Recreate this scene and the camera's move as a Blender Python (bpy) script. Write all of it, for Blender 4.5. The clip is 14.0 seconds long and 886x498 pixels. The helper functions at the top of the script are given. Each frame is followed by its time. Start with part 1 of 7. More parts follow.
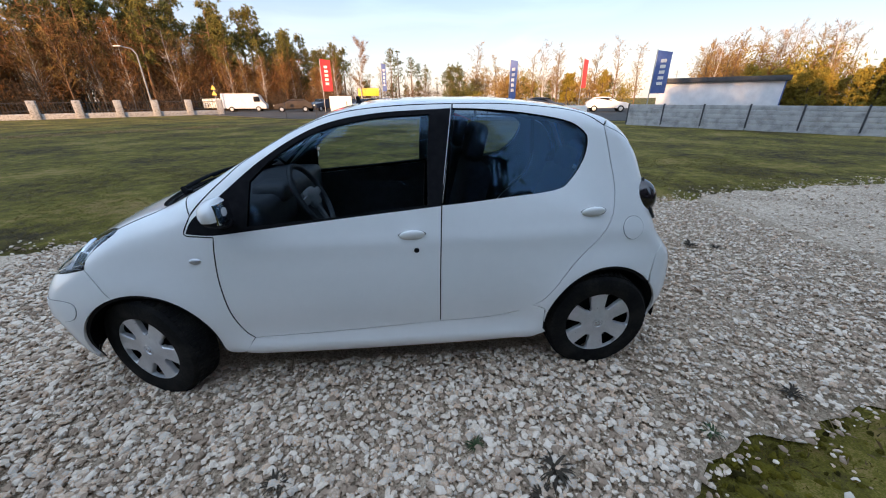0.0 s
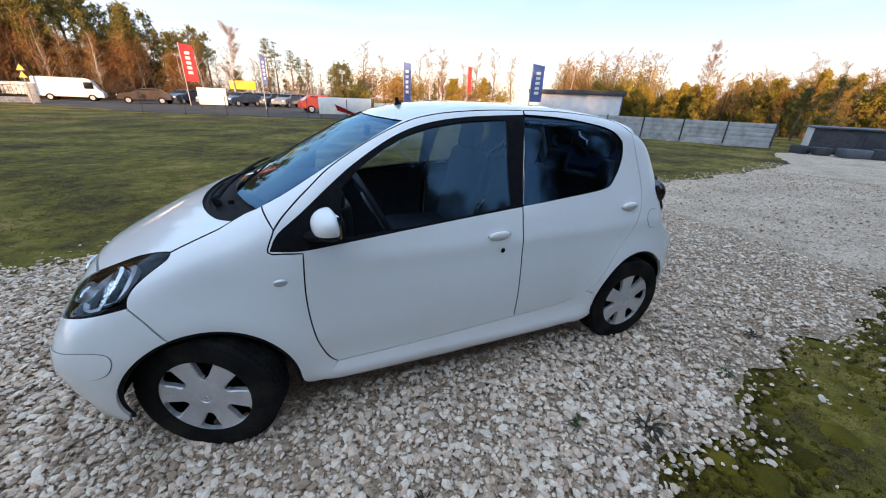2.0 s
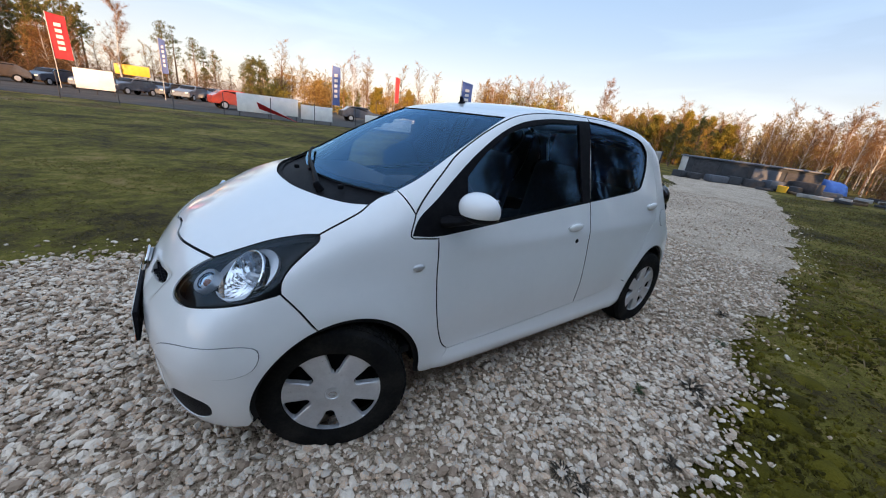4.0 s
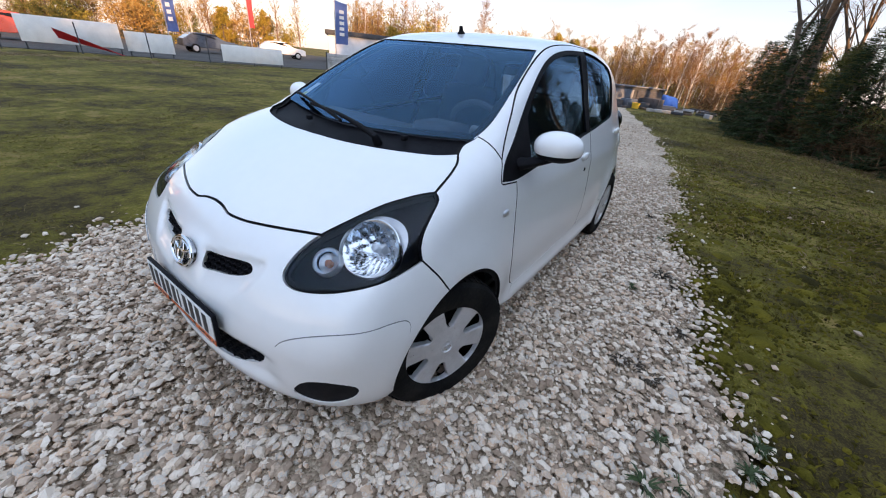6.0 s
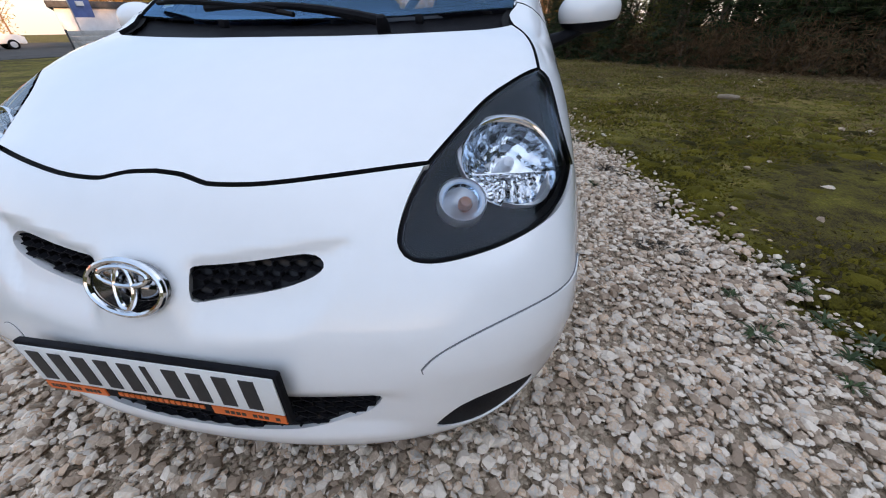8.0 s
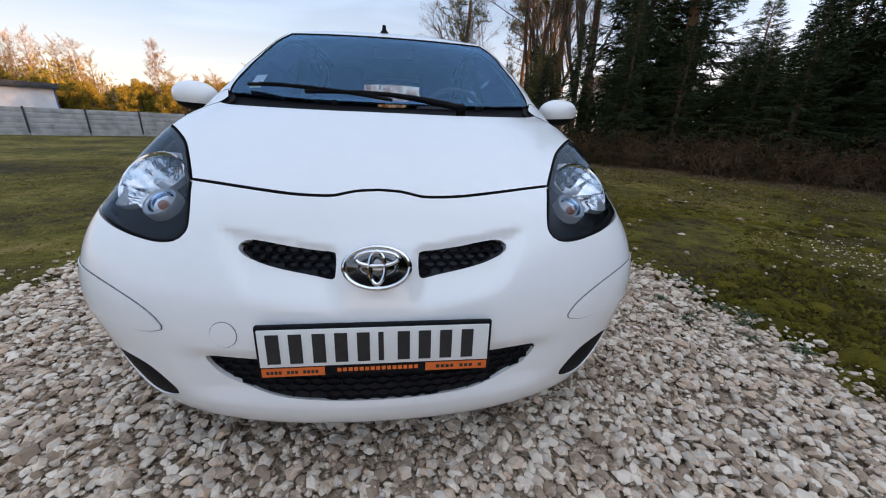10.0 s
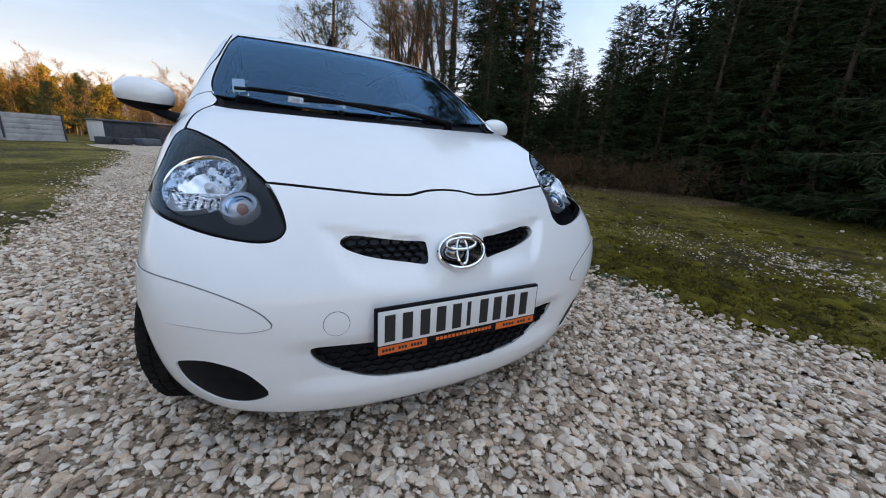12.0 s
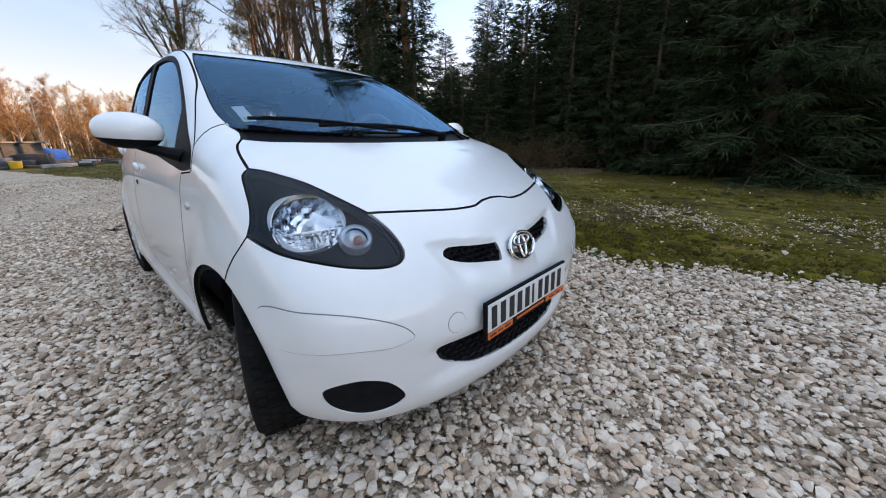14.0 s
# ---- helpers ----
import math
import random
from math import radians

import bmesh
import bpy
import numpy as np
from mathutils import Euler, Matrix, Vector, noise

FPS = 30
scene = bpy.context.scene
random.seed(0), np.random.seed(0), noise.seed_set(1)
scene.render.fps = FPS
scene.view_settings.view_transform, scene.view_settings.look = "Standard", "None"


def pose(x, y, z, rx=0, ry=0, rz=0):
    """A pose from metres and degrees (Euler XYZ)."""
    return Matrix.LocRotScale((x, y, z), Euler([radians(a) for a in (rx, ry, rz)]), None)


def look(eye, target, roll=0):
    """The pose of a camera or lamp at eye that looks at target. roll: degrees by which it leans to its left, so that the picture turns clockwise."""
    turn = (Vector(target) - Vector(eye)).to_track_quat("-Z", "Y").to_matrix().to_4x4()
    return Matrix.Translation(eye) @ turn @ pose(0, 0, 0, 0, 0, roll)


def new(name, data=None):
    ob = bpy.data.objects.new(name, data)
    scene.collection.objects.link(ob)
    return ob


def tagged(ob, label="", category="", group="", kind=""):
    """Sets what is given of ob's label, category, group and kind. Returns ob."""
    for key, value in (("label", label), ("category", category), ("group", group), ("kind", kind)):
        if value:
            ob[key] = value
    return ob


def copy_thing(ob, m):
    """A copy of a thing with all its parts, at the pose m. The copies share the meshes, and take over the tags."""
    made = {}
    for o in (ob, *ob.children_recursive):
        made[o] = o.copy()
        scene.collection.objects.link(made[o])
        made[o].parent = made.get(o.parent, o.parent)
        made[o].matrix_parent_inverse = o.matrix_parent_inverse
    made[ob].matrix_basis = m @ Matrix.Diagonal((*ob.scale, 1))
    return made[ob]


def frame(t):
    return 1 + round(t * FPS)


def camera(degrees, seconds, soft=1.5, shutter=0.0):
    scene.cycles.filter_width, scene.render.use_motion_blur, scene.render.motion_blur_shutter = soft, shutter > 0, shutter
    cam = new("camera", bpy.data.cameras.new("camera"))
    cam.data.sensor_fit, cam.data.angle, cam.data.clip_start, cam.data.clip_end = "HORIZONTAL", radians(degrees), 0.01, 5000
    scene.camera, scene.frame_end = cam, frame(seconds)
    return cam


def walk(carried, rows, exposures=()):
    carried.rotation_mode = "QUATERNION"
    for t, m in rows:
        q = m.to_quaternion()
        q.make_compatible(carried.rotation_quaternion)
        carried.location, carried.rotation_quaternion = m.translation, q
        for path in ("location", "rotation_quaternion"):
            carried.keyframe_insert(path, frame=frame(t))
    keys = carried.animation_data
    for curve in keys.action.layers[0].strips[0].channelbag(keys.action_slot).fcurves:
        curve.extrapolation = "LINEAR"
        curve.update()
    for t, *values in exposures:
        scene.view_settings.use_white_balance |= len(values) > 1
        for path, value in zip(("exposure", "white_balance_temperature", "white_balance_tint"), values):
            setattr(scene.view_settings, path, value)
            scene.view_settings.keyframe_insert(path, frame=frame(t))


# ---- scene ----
cam = camera(103.1, 14.0, soft=1.1)
PATH = [
    (0, (0.165, -2.341, 1.434), (0.329, -0.511, 0.645), -0.4),
    (0.5, (-0.058, -2.299, 1.456), (0.236, -0.458, 0.731), 1.3),
    (1, (-0.322, -2.324, 1.462), (0.198, -0.531, 0.744), 0.7),
    (1.5, (-0.53, -2.286, 1.446), (0.079, -0.526, 0.718), 1.6),
    (2, (-0.751, -2.151, 1.44), (-0.015, -0.462, 0.663), 2.4),
    (2.2, (-0.835, -2.119, 1.445), (-0.075, -0.442, 0.664), 3.5),
    (4.3, (-1.673, -1.784, 1.291), (-0.423, -0.387, 0.595), 6.9),
    (4.5, (-1.752, -1.748, 1.285), (-0.425, -0.465, 0.517), 7.2),
    (5, (-1.91, -1.622, 1.244), (-0.54, -0.451, 0.378), 7.6),
    (5.5, (-1.966, -1.442, 1.232), (-0.567, -0.413, 0.239), 7.7),
    (6, (-2.095, -1.31, 1.261), (-0.625, -0.332, 0.323), 6.1),
    (6.5, (-2.228, -1.135, 1.239), (-0.651, -0.382, 0.267), 7.7),
    (7, (-2.121, -0.918, 1.067), (-0.637, -0.137, -0.023), 4.6),
    (7.5, (-2.023, -0.756, 0.968), (-0.463, -0.123, -0.113), 3.7),
    (8, (-2.105, -0.597, 0.962), (-0.437, -0.311, -0.105), -0.9),
    (8.5, (-2.229, -0.463, 0.967), (-0.505, -0.319, -0.038), -1.4),
    (8.7, (-2.275, -0.418, 0.978), (-0.514, -0.298, 0.038), -0.9),
    (10.8, (-2.562, 0.179, 0.855), (-0.703, -0.355, 0.343), 3.4),
    (11, (-2.58, 0.228, 0.85), (-0.738, -0.372, 0.353), 3.6),
    (11.5, (-2.603, 0.362, 0.882), (-0.795, -0.305, 0.345), 2.7),
    (12, (-2.537, 0.508, 0.88), (-0.86, -0.429, 0.323), 4.0),
    (12.5, (-2.485, 0.648, 0.894), (-0.888, -0.434, 0.363), 2.5),
    (13, (-2.495, 0.777, 0.91), (-0.982, -0.449, 0.455), 1.1),
    (13.5, (-2.478, 0.906, 0.95), (-1.036, -0.395, 0.474), -0.1),
    (14, (-2.346, 1.039, 0.96), (-1.031, -0.344, 0.361), -0.7),
]
EXPOSURES = [(0, 1.28, 6600, 13), (.6, 1.35, 6600, 13), (2.2, 1.40, 6600, 13), (4.5, 1.10, 6750, 15), (5.5, 1.26, 6850, 17), (6.5, 1.60, 6850, 19), (7.0, 1.64, 6850, 20), (7.5, 1.42, 6950, 19), (8.7, 1.34, 7550, 21), (11, 1.12, 7150, 17), (12, 1.16, 7100, 17), (14, 1.36, 7150, 17)]
walk(cam, [(t, look(eye, target, roll)) for t, eye, target, roll in PATH], exposures=EXPOSURES)

# ---- light ----
SUN_AZ, SUN_EL = 238.0, 11.0          # where the sun stands: degrees from +x towards +y, and above the horizon
SKY = 0.028
VEIL = ((0.0, (.345, .295, .285)), (.07, (.30, .30, .31)), (.20, (.190, .245, .325)), (.36, (.130, .212, .330)), (1.0, (.27, .355, .475)))   # warm at the horizon, blue above
world = bpy.data.worlds.new("world")
scene.world = world
world.use_nodes = True
wn = world.node_tree.nodes
sky = wn.new("ShaderNodeTexSky")
sky.sky_type, sky.sun_disc = "NISHITA", False
sky.sun_elevation, sky.sun_rotation = radians(SUN_EL), radians(90 - SUN_AZ)
sky.altitude, sky.air_density, sky.dust_density, sky.ozone_density = 100, 1.0, 0.6, 1.2
wn["Background"].inputs[1].default_value = 1.0
veil = wn.new("ShaderNodeMix")                     # clear sky with an even veil of thin high cloud
veil.data_type, veil.blend_type, veil.clamp_result = "RGBA", "ADD", False
veil.inputs[0].default_value = 1.0
dim = wn.new("ShaderNodeVectorMath"); dim.operation = "SCALE"; dim.inputs["Scale"].default_value = SKY
world.node_tree.links.new(sky.outputs[0], dim.inputs[0])
world.node_tree.links.new(dim.outputs[0], veil.inputs[6])
lift = wn.new("ShaderNodeSeparateXYZ")              # the veil is thinner and dimmer towards the horizon
world.node_tree.links.new(wn.new("ShaderNodeTexCoord").outputs["Generated"], lift.inputs[0])
grade = wn.new("ShaderNodeValToRGB")
while len(grade.color_ramp.elements) < len(VEIL):
    grade.color_ramp.elements.new(0.5)
for e, (p, c) in zip(grade.color_ramp.elements, VEIL):
    e.position, e.color = p, (*c, 1)
world.node_tree.links.new(lift.outputs[2], grade.inputs[0])
wisp = wn.new("ShaderNodeTexNoise"); wisp.inputs["Scale"].default_value, wisp.inputs["Detail"].default_value, wisp.inputs["Distortion"].default_value = 2.2, 5, .8
spread = wn.new("ShaderNodeVectorMath"); spread.operation = "MULTIPLY"; spread.inputs[1].default_value = (1, 1, 4.5)
world.node_tree.links.new(wn["Texture Coordinate"].outputs["Generated"], spread.inputs[0])
world.node_tree.links.new(spread.outputs[0], wisp.inputs["Vector"])
thick = wn.new("ShaderNodeMapRange"); thick.inputs[1].default_value, thick.inputs[2].default_value, thick.inputs[3].default_value, thick.inputs[4].default_value = .48, .72, 1.0, 1.22
world.node_tree.links.new(wisp.outputs[0], thick.inputs[0])
tone = wn.new("ShaderNodeVectorMath"); tone.operation = "SCALE"
world.node_tree.links.new(grade.outputs[0], tone.inputs[0])
world.node_tree.links.new(thick.outputs[0], tone.inputs["Scale"])
# the veil glows brighter and warmer towards the sun
facing = wn.new("ShaderNodeVectorMath"); facing.operation = "DOT_PRODUCT"; facing.inputs[1].default_value = (math.cos(radians(SUN_AZ)), math.sin(radians(SUN_AZ)), 0)
world.node_tree.links.new(wn["Texture Coordinate"].outputs["Generated"], facing.inputs[0])
glow = wn.new("ShaderNodeMapRange"); glow.data_type, glow.interpolation_type = "FLOAT_VECTOR", "SMOOTHSTEP"
glow.inputs[7].default_value, glow.inputs[8].default_value, glow.inputs[9].default_value, glow.inputs[10].default_value = (-.35,) * 3, (1.0,) * 3, (1, 1, 1), (2.25, 2.12, 2.0)
world.node_tree.links.new(facing.outputs["Value"], glow.inputs[6])
sunward = wn.new("ShaderNodeVectorMath"); sunward.operation = "MULTIPLY"
world.node_tree.links.new(tone.outputs[0], sunward.inputs[0])
world.node_tree.links.new(glow.outputs[1], sunward.inputs[1])
world.node_tree.links.new(sunward.outputs[0], veil.inputs[7])
world.node_tree.links.new(veil.outputs[2], wn["Background"].inputs[0])
sun = new("sun", bpy.data.lights.new("sun", "SUN"))
sun.data.energy, sun.data.angle, sun.data.color = 4.0, radians(0.6), (1.0, 0.60, 0.30)
to_sun = Vector((math.cos(radians(SUN_AZ)) * math.cos(radians(SUN_EL)), math.sin(radians(SUN_AZ)) * math.cos(radians(SUN_EL)), math.sin(radians(SUN_EL))))
sun.matrix_world = look(to_sun * 50, (0, 0, 0))

# ---- helpers for building ----
rng = np.random.default_rng(7)


def mesh_of(name, verts, faces, mats, smooth=False, index=None):
    me = bpy.data.meshes.new(name)
    me.from_pydata([tuple(map(float, v)) for v in verts], [], [tuple(map(int, f)) for f in faces])
    for m in (mats if isinstance(mats, (list, tuple)) else [mats]):
        me.materials.append(m)
    if index is not None:
        me.polygons.foreach_set("material_index", np.asarray(index, np.int32))
    if smooth:
        me.polygons.foreach_set("use_smooth", np.ones(len(me.polygons), bool))
    me.update()
    return me


def big_mesh(name, verts, tris, mats, smooth=False, index=None):
    """A mesh of many triangles or quads from arrays."""
    verts, tris = np.asarray(verts, np.float32), np.asarray(tris, np.int32)
    n = tris.shape[1]
    me = bpy.data.meshes.new(name)
    me.vertices.add(len(verts)); me.vertices.foreach_set("co", verts.ravel())
    me.loops.add(tris.size); me.loops.foreach_set("vertex_index", tris.ravel())
    me.polygons.add(len(tris))
    me.polygons.foreach_set("loop_start", np.arange(0, tris.size, n, dtype=np.int32))
    for m in (mats if isinstance(mats, (list, tuple)) else [mats]):
        me.materials.append(m)
    if index is not None:
        me.polygons.foreach_set("material_index", np.asarray(index, np.int32))
    me.polygons.foreach_set("use_smooth", np.full(len(tris), bool(smooth)))
    me.update(calc_edges=True)
    return me


def part(name, bm, material, parent=None, label="", smooth=True):
    """Links a bmesh (or a mesh) as one mesh object under a thing or a part."""
    if isinstance(bm, bpy.types.Mesh):
        me = bm
    else:
        me = bpy.data.meshes.new(name)
        bm.to_mesh(me); bm.free()
        me.materials.append(material)
        if smooth:
            for p in me.polygons:
                p.use_smooth = True
            me.set_sharp_from_angle(angle=radians(35))
    ob = new(name, me)
    if parent is not None:
        ob.parent = parent
    return tagged(ob, label) if label else ob


def box(x0, x1, y0, y1, z0, z1, bevel=0.0, m=None, seg=2, bm=None):
    bm = bm or bmesh.new()
    r = bmesh.ops.create_cube(bm, size=1)
    bmesh.ops.transform(bm, verts=r["verts"], matrix=Matrix.Translation(((x0 + x1) / 2, (y0 + y1) / 2, (z0 + z1) / 2)) @ Matrix.Diagonal((x1 - x0, y1 - y0, z1 - z0, 1)))
    vs = r["verts"]
    if bevel:
        es = list({e for v in vs for e in v.link_edges})
        vs = list(set(bmesh.ops.bevel(bm, geom=es, offset=bevel, segments=seg, affect="EDGES", profile=0.5)["verts"]) | {v for v in vs if v.is_valid})
    if m is not None:
        bmesh.ops.transform(bm, verts=[v for v in vs if v.is_valid], matrix=m)
    return bm


def lathe(profile, n=48, m=None, bm=None):
    """Turns a profile of (radius, height) round the z axis."""
    bm = bm or bmesh.new()
    rings = [[bm.verts.new((r * math.cos(2 * math.pi * i / n), r * math.sin(2 * math.pi * i / n), h)) for i in range(n)] for r, h in profile]
    for a, b in zip(rings, rings[1:]):
        for i in range(n):
            bm.faces.new((a[i], a[(i + 1) % n], b[(i + 1) % n], b[i]))
    if m is not None:
        bmesh.ops.transform(bm, verts=[v for r in rings for v in r], matrix=m)
    return bm


def tube(points, radius, n=8, bm=None, close=True):
    """A round tube along points; radius a number or one for each point."""
    bm = bm or bmesh.new()
    P = [Vector(p) for p in points]
    rs = [radius] * len(P) if isinstance(radius, (int, float)) else radius
    rings, up = [], Vector((0, 0, 1))
    for i, p in enumerate(P):
        t = (P[min(i + 1, len(P) - 1)] - P[max(i - 1, 0)]).normalized()
        a = t.cross(up if abs(t.z) < 0.95 else Vector((1, 0, 0))).normalized()
        b = t.cross(a)
        rings.append([bm.verts.new(p + rs[i] * (math.cos(2 * math.pi * k / n) * a + math.sin(2 * math.pi * k / n) * b)) for k in range(n)])
    for a, b in zip(rings, rings[1:]):
        for k in range(n):
            bm.faces.new((a[k], b[k], b[(k + 1) % n], a[(k + 1) % n]))
    if close:
        bm.faces.new(rings[0]); bm.faces.new(rings[-1][::-1])
    return bm


def curve(knots):
    """A smooth function through knots, with no overshoot."""
    xs, ys = np.array(knots, float).T
    h = np.diff(xs); d = np.diff(ys) / h
    m = np.empty_like(xs); m[0], m[-1] = d[0], d[-1]
    for i in range(1, len(xs) - 1):
        m[i] = 0 if d[i-1] * d[i] <= 0 else 3 * (h[i-1] + h[i]) / ((2*h[i] + h[i-1]) / d[i-1] + (h[i] + 2*h[i-1]) / d[i])

    def f(x):
        x = np.clip(np.asarray(x, float), xs[0], xs[-1])
        i = np.clip(np.searchsorted(xs, x) - 1, 0, len(h) - 1)
        t = (x - xs[i]) / h[i]
        return ((1+2*t)*(1-t)**2*ys[i] + t*(1-t)**2*h[i]*m[i] + t*t*(3-2*t)*ys[i+1] + t*t*(t-1)*h[i]*m[i+1])
    return f


def unit(v):
    return v / np.maximum(np.linalg.norm(v, axis=-1, keepdims=True), 1e-9)

# ---- materials ----
def material(name):
    m = bpy.data.materials.new(name)
    m.use_nodes = True
    return m, m.node_tree.nodes, m.node_tree.links, m.node_tree.nodes["Principled BSDF"]


def surface(name, colours, scale=8.0, rough=0.6, bump=0.2, bump_scale=None, metal=0.0, coat=0.0, fine=0.0, island=0.0, spec=0.5, object_space=False, rough_var=0.1, detail=6):
    """A surface whose colour wanders between the given colours at two scales, with relief and uneven gloss."""
    m, n, l, b = material(name)
    co = n.new("ShaderNodeTexCoord").outputs["Object"] if object_space else n.new("ShaderNodeNewGeometry").outputs["Position"]
    big = n.new("ShaderNodeTexNoise"); big.inputs["Scale"].default_value = scale; big.inputs["Detail"].default_value = detail
    l.new(co, big.inputs["Vector"])
    small = n.new("ShaderNodeTexNoise"); small.inputs["Scale"].default_value = bump_scale or scale * 9; small.inputs["Detail"].default_value = 4
    l.new(co, small.inputs["Vector"])
    mix = n.new("ShaderNodeMath"); mix.operation = "MULTIPLY_ADD"
    l.new(small.outputs[0], mix.inputs[0]); mix.inputs[1].default_value = 0.45
    sh = n.new("ShaderNodeMath"); sh.operation = "ADD"; sh.inputs[1].default_value = -0.225
    l.new(big.outputs[0], sh.inputs[0]); l.new(sh.outputs[0], mix.inputs[2])
    value = mix.outputs[0]
    if island:
        g = n.new("ShaderNodeNewGeometry")
        r = n.new("ShaderNodeMath"); r.operation = "MULTIPLY_ADD"; r.inputs[1].default_value = island
        l.new(g.outputs["Random Per Island"], r.inputs[0])
        s2 = n.new("ShaderNodeMath"); s2.operation = "MULTIPLY_ADD"; s2.inputs[1].default_value = 1 - island * 0.6; s2.inputs[2].default_value = -island * 0.2
        l.new(value, s2.inputs[0]); l.new(s2.outputs[0], r.inputs[2])
        value = r.outputs[0]
    ramp = n.new("ShaderNodeValToRGB")
    ramp.color_ramp.elements[0].position, ramp.color_ramp.elements[1].position = 0.28, 0.72
    while len(ramp.color_ramp.elements) < len(colours):
        ramp.color_ramp.elements.new(0.5)
    for i, c in enumerate(colours):
        e = ramp.color_ramp.elements[i]
        e.position = 0.28 + 0.44 * i / max(1, len(colours) - 1)
        e.color = (*c, 1)
    l.new(value, ramp.inputs[0])
    l.new(ramp.outputs[0], b.inputs["Base Color"])
    rr = n.new("ShaderNodeMapRange"); rr.inputs[3].default_value, rr.inputs[4].default_value = max(0.02, rough - rough_var), min(1, rough + rough_var)
    l.new(small.outputs[0], rr.inputs[0]); l.new(rr.outputs[0], b.inputs["Roughness"])
    b.inputs["Metallic"].default_value = metal
    b.inputs["Specular IOR Level"].default_value = spec
    if coat:
        b.inputs["Coat Weight"].default_value, b.inputs["Coat Roughness"].default_value = coat, 0.03
    if bump:
        bp = n.new("ShaderNodeBump"); bp.inputs["Strength"].default_value, bp.inputs["Distance"].default_value = bump, 0.01
        l.new(small.outputs[0], bp.inputs["Height"]); l.new(bp.outputs[0], b.inputs["Normal"])
    return m


def glass(name, tint, ior=1.55, rough=0.0, gloss=(0.9, 0.95, 1.0)):
    """A thin pane: mirrors by Fresnel in the gloss colour, lets the rest through tinted."""
    m, n, l, b = material(name)
    n.remove(b)
    t, g, mix, f = n.new("ShaderNodeBsdfTransparent"), n.new("ShaderNodeBsdfGlossy"), n.new("ShaderNodeMixShader"), n.new("ShaderNodeFresnel")
    t.inputs[0].default_value = (*tint, 1)
    g.inputs["Roughness"].default_value = rough
    g.inputs["Color"].default_value = (*gloss, 1)
    f.inputs[0].default_value = ior
    l.new(f.outputs[0], mix.inputs[0]); l.new(t.outputs[0], mix.inputs[1]); l.new(g.outputs[0], mix.inputs[2])
    l.new(mix.outputs[0], n["Material Output"].inputs[0])
    return m


PAINT = surface("white_paint", [(0.80, 0.805, 0.80), (0.84, 0.84, 0.835)], scale=2.2, rough=0.34, bump=0.0, coat=1.0, rough_var=0.05)
BLACK_PLASTIC = surface("black_plastic", [(0.007, 0.007, 0.009), (0.013, 0.013, 0.015)], scale=30, rough=0.55, bump=0.1, bump_scale=400, spec=0.05)
GLOSS_BLACK = surface("gloss_black", [(0.008, 0.008, 0.01), (0.014, 0.014, 0.017)], scale=12, rough=0.25, bump=0.0, spec=0.2, rough_var=0.0)
RUBBER = surface("rubber_seal", [(0.008, 0.008, 0.009), (0.013, 0.013, 0.013)], scale=25, rough=0.75, bump=0.1, spec=0.15)
TYRE = surface("tyre_rubber", [(0.006, 0.006, 0.007), (0.011, 0.0108, 0.0105), (0.022, 0.020, 0.018)], scale=9, rough=0.85, bump=0.3, bump_scale=90, object_space=True, spec=0.08)
SILVER = surface("silver_hubcap", [(0.52, 0.53, 0.55), (0.66, 0.67, 0.69)], scale=10, rough=0.32, bump=0.05, metal=0.55, object_space=True)
CHROME = surface("chrome", [(0.72, 0.73, 0.75), (0.82, 0.83, 0.84)], scale=10, rough=0.08, bump=0.0, metal=1.0, rough_var=0.03)
DARK_CHROME = surface("dark_chrome", [(0.20, 0.205, 0.215), (0.30, 0.305, 0.315)], scale=20, rough=0.12, bump=0.0, metal=1.0, rough_var=0.04)
REFLECTOR = surface("lamp_reflector", [(0.75, 0.76, 0.78), (0.85, 0.86, 0.87)], scale=20, rough=0.1, bump=0.0, metal=1.0, rough_var=0.05)
# The blue gloss colours put a deep blue sky into the reflections.
WINDOW = glass("window_glass", (0.82, 0.88, 0.91), 1.64, gloss=(0.42, 0.70, 1.0))
DARK_WINDOW = glass("dark_window_glass", (0.58, 0.68, 0.76), 1.66, gloss=(0.36, 0.64, 1.0))
SCREEN = glass("windscreen_glass", (0.84, 0.92, 0.98), 1.64, gloss=(0.34, 0.66, 1.0))
LENS = glass("lamp_lens", (0.93, 0.94, 0.95), 1.36, gloss=(0.74, 0.87, 1.0))
RED_LENS = surface("red_lens", [(0.20, 0.02, 0.02), (0.30, 0.03, 0.03)], scale=10, rough=0.12, bump=0.0, coat=1.0)
AMBER = surface("amber_bulb", [(0.30, 0.09, 0.04), (0.40, 0.14, 0.06)], scale=20, rough=0.25, bump=0.0)
CABIN = surface("cabin_plastic", [(0.045, 0.05, 0.06), (0.075, 0.08, 0.09)], scale=18, rough=0.65, bump=0.15, bump_scale=250)
CABIN_GREY = surface("cabin_grey", [(0.24, 0.25, 0.26), (0.32, 0.33, 0.34)], scale=12, rough=0.7, bump=0.15, bump_scale=250)
FABRIC = surface("seat_fabric", [(0.022, 0.028, 0.042), (0.045, 0.053, 0.072)], scale=40, rough=0.9, bump=0.4, bump_scale=500)
PLATE_WHITE = surface("plate_white", [(0.70, 0.70, 0.68), (0.76, 0.76, 0.74)], scale=15, rough=0.4, bump=0.02)
INK = surface("black_ink", [(0.010, 0.010, 0.012), (0.02, 0.02, 0.022)], scale=60, rough=0.5, bump=0.0)
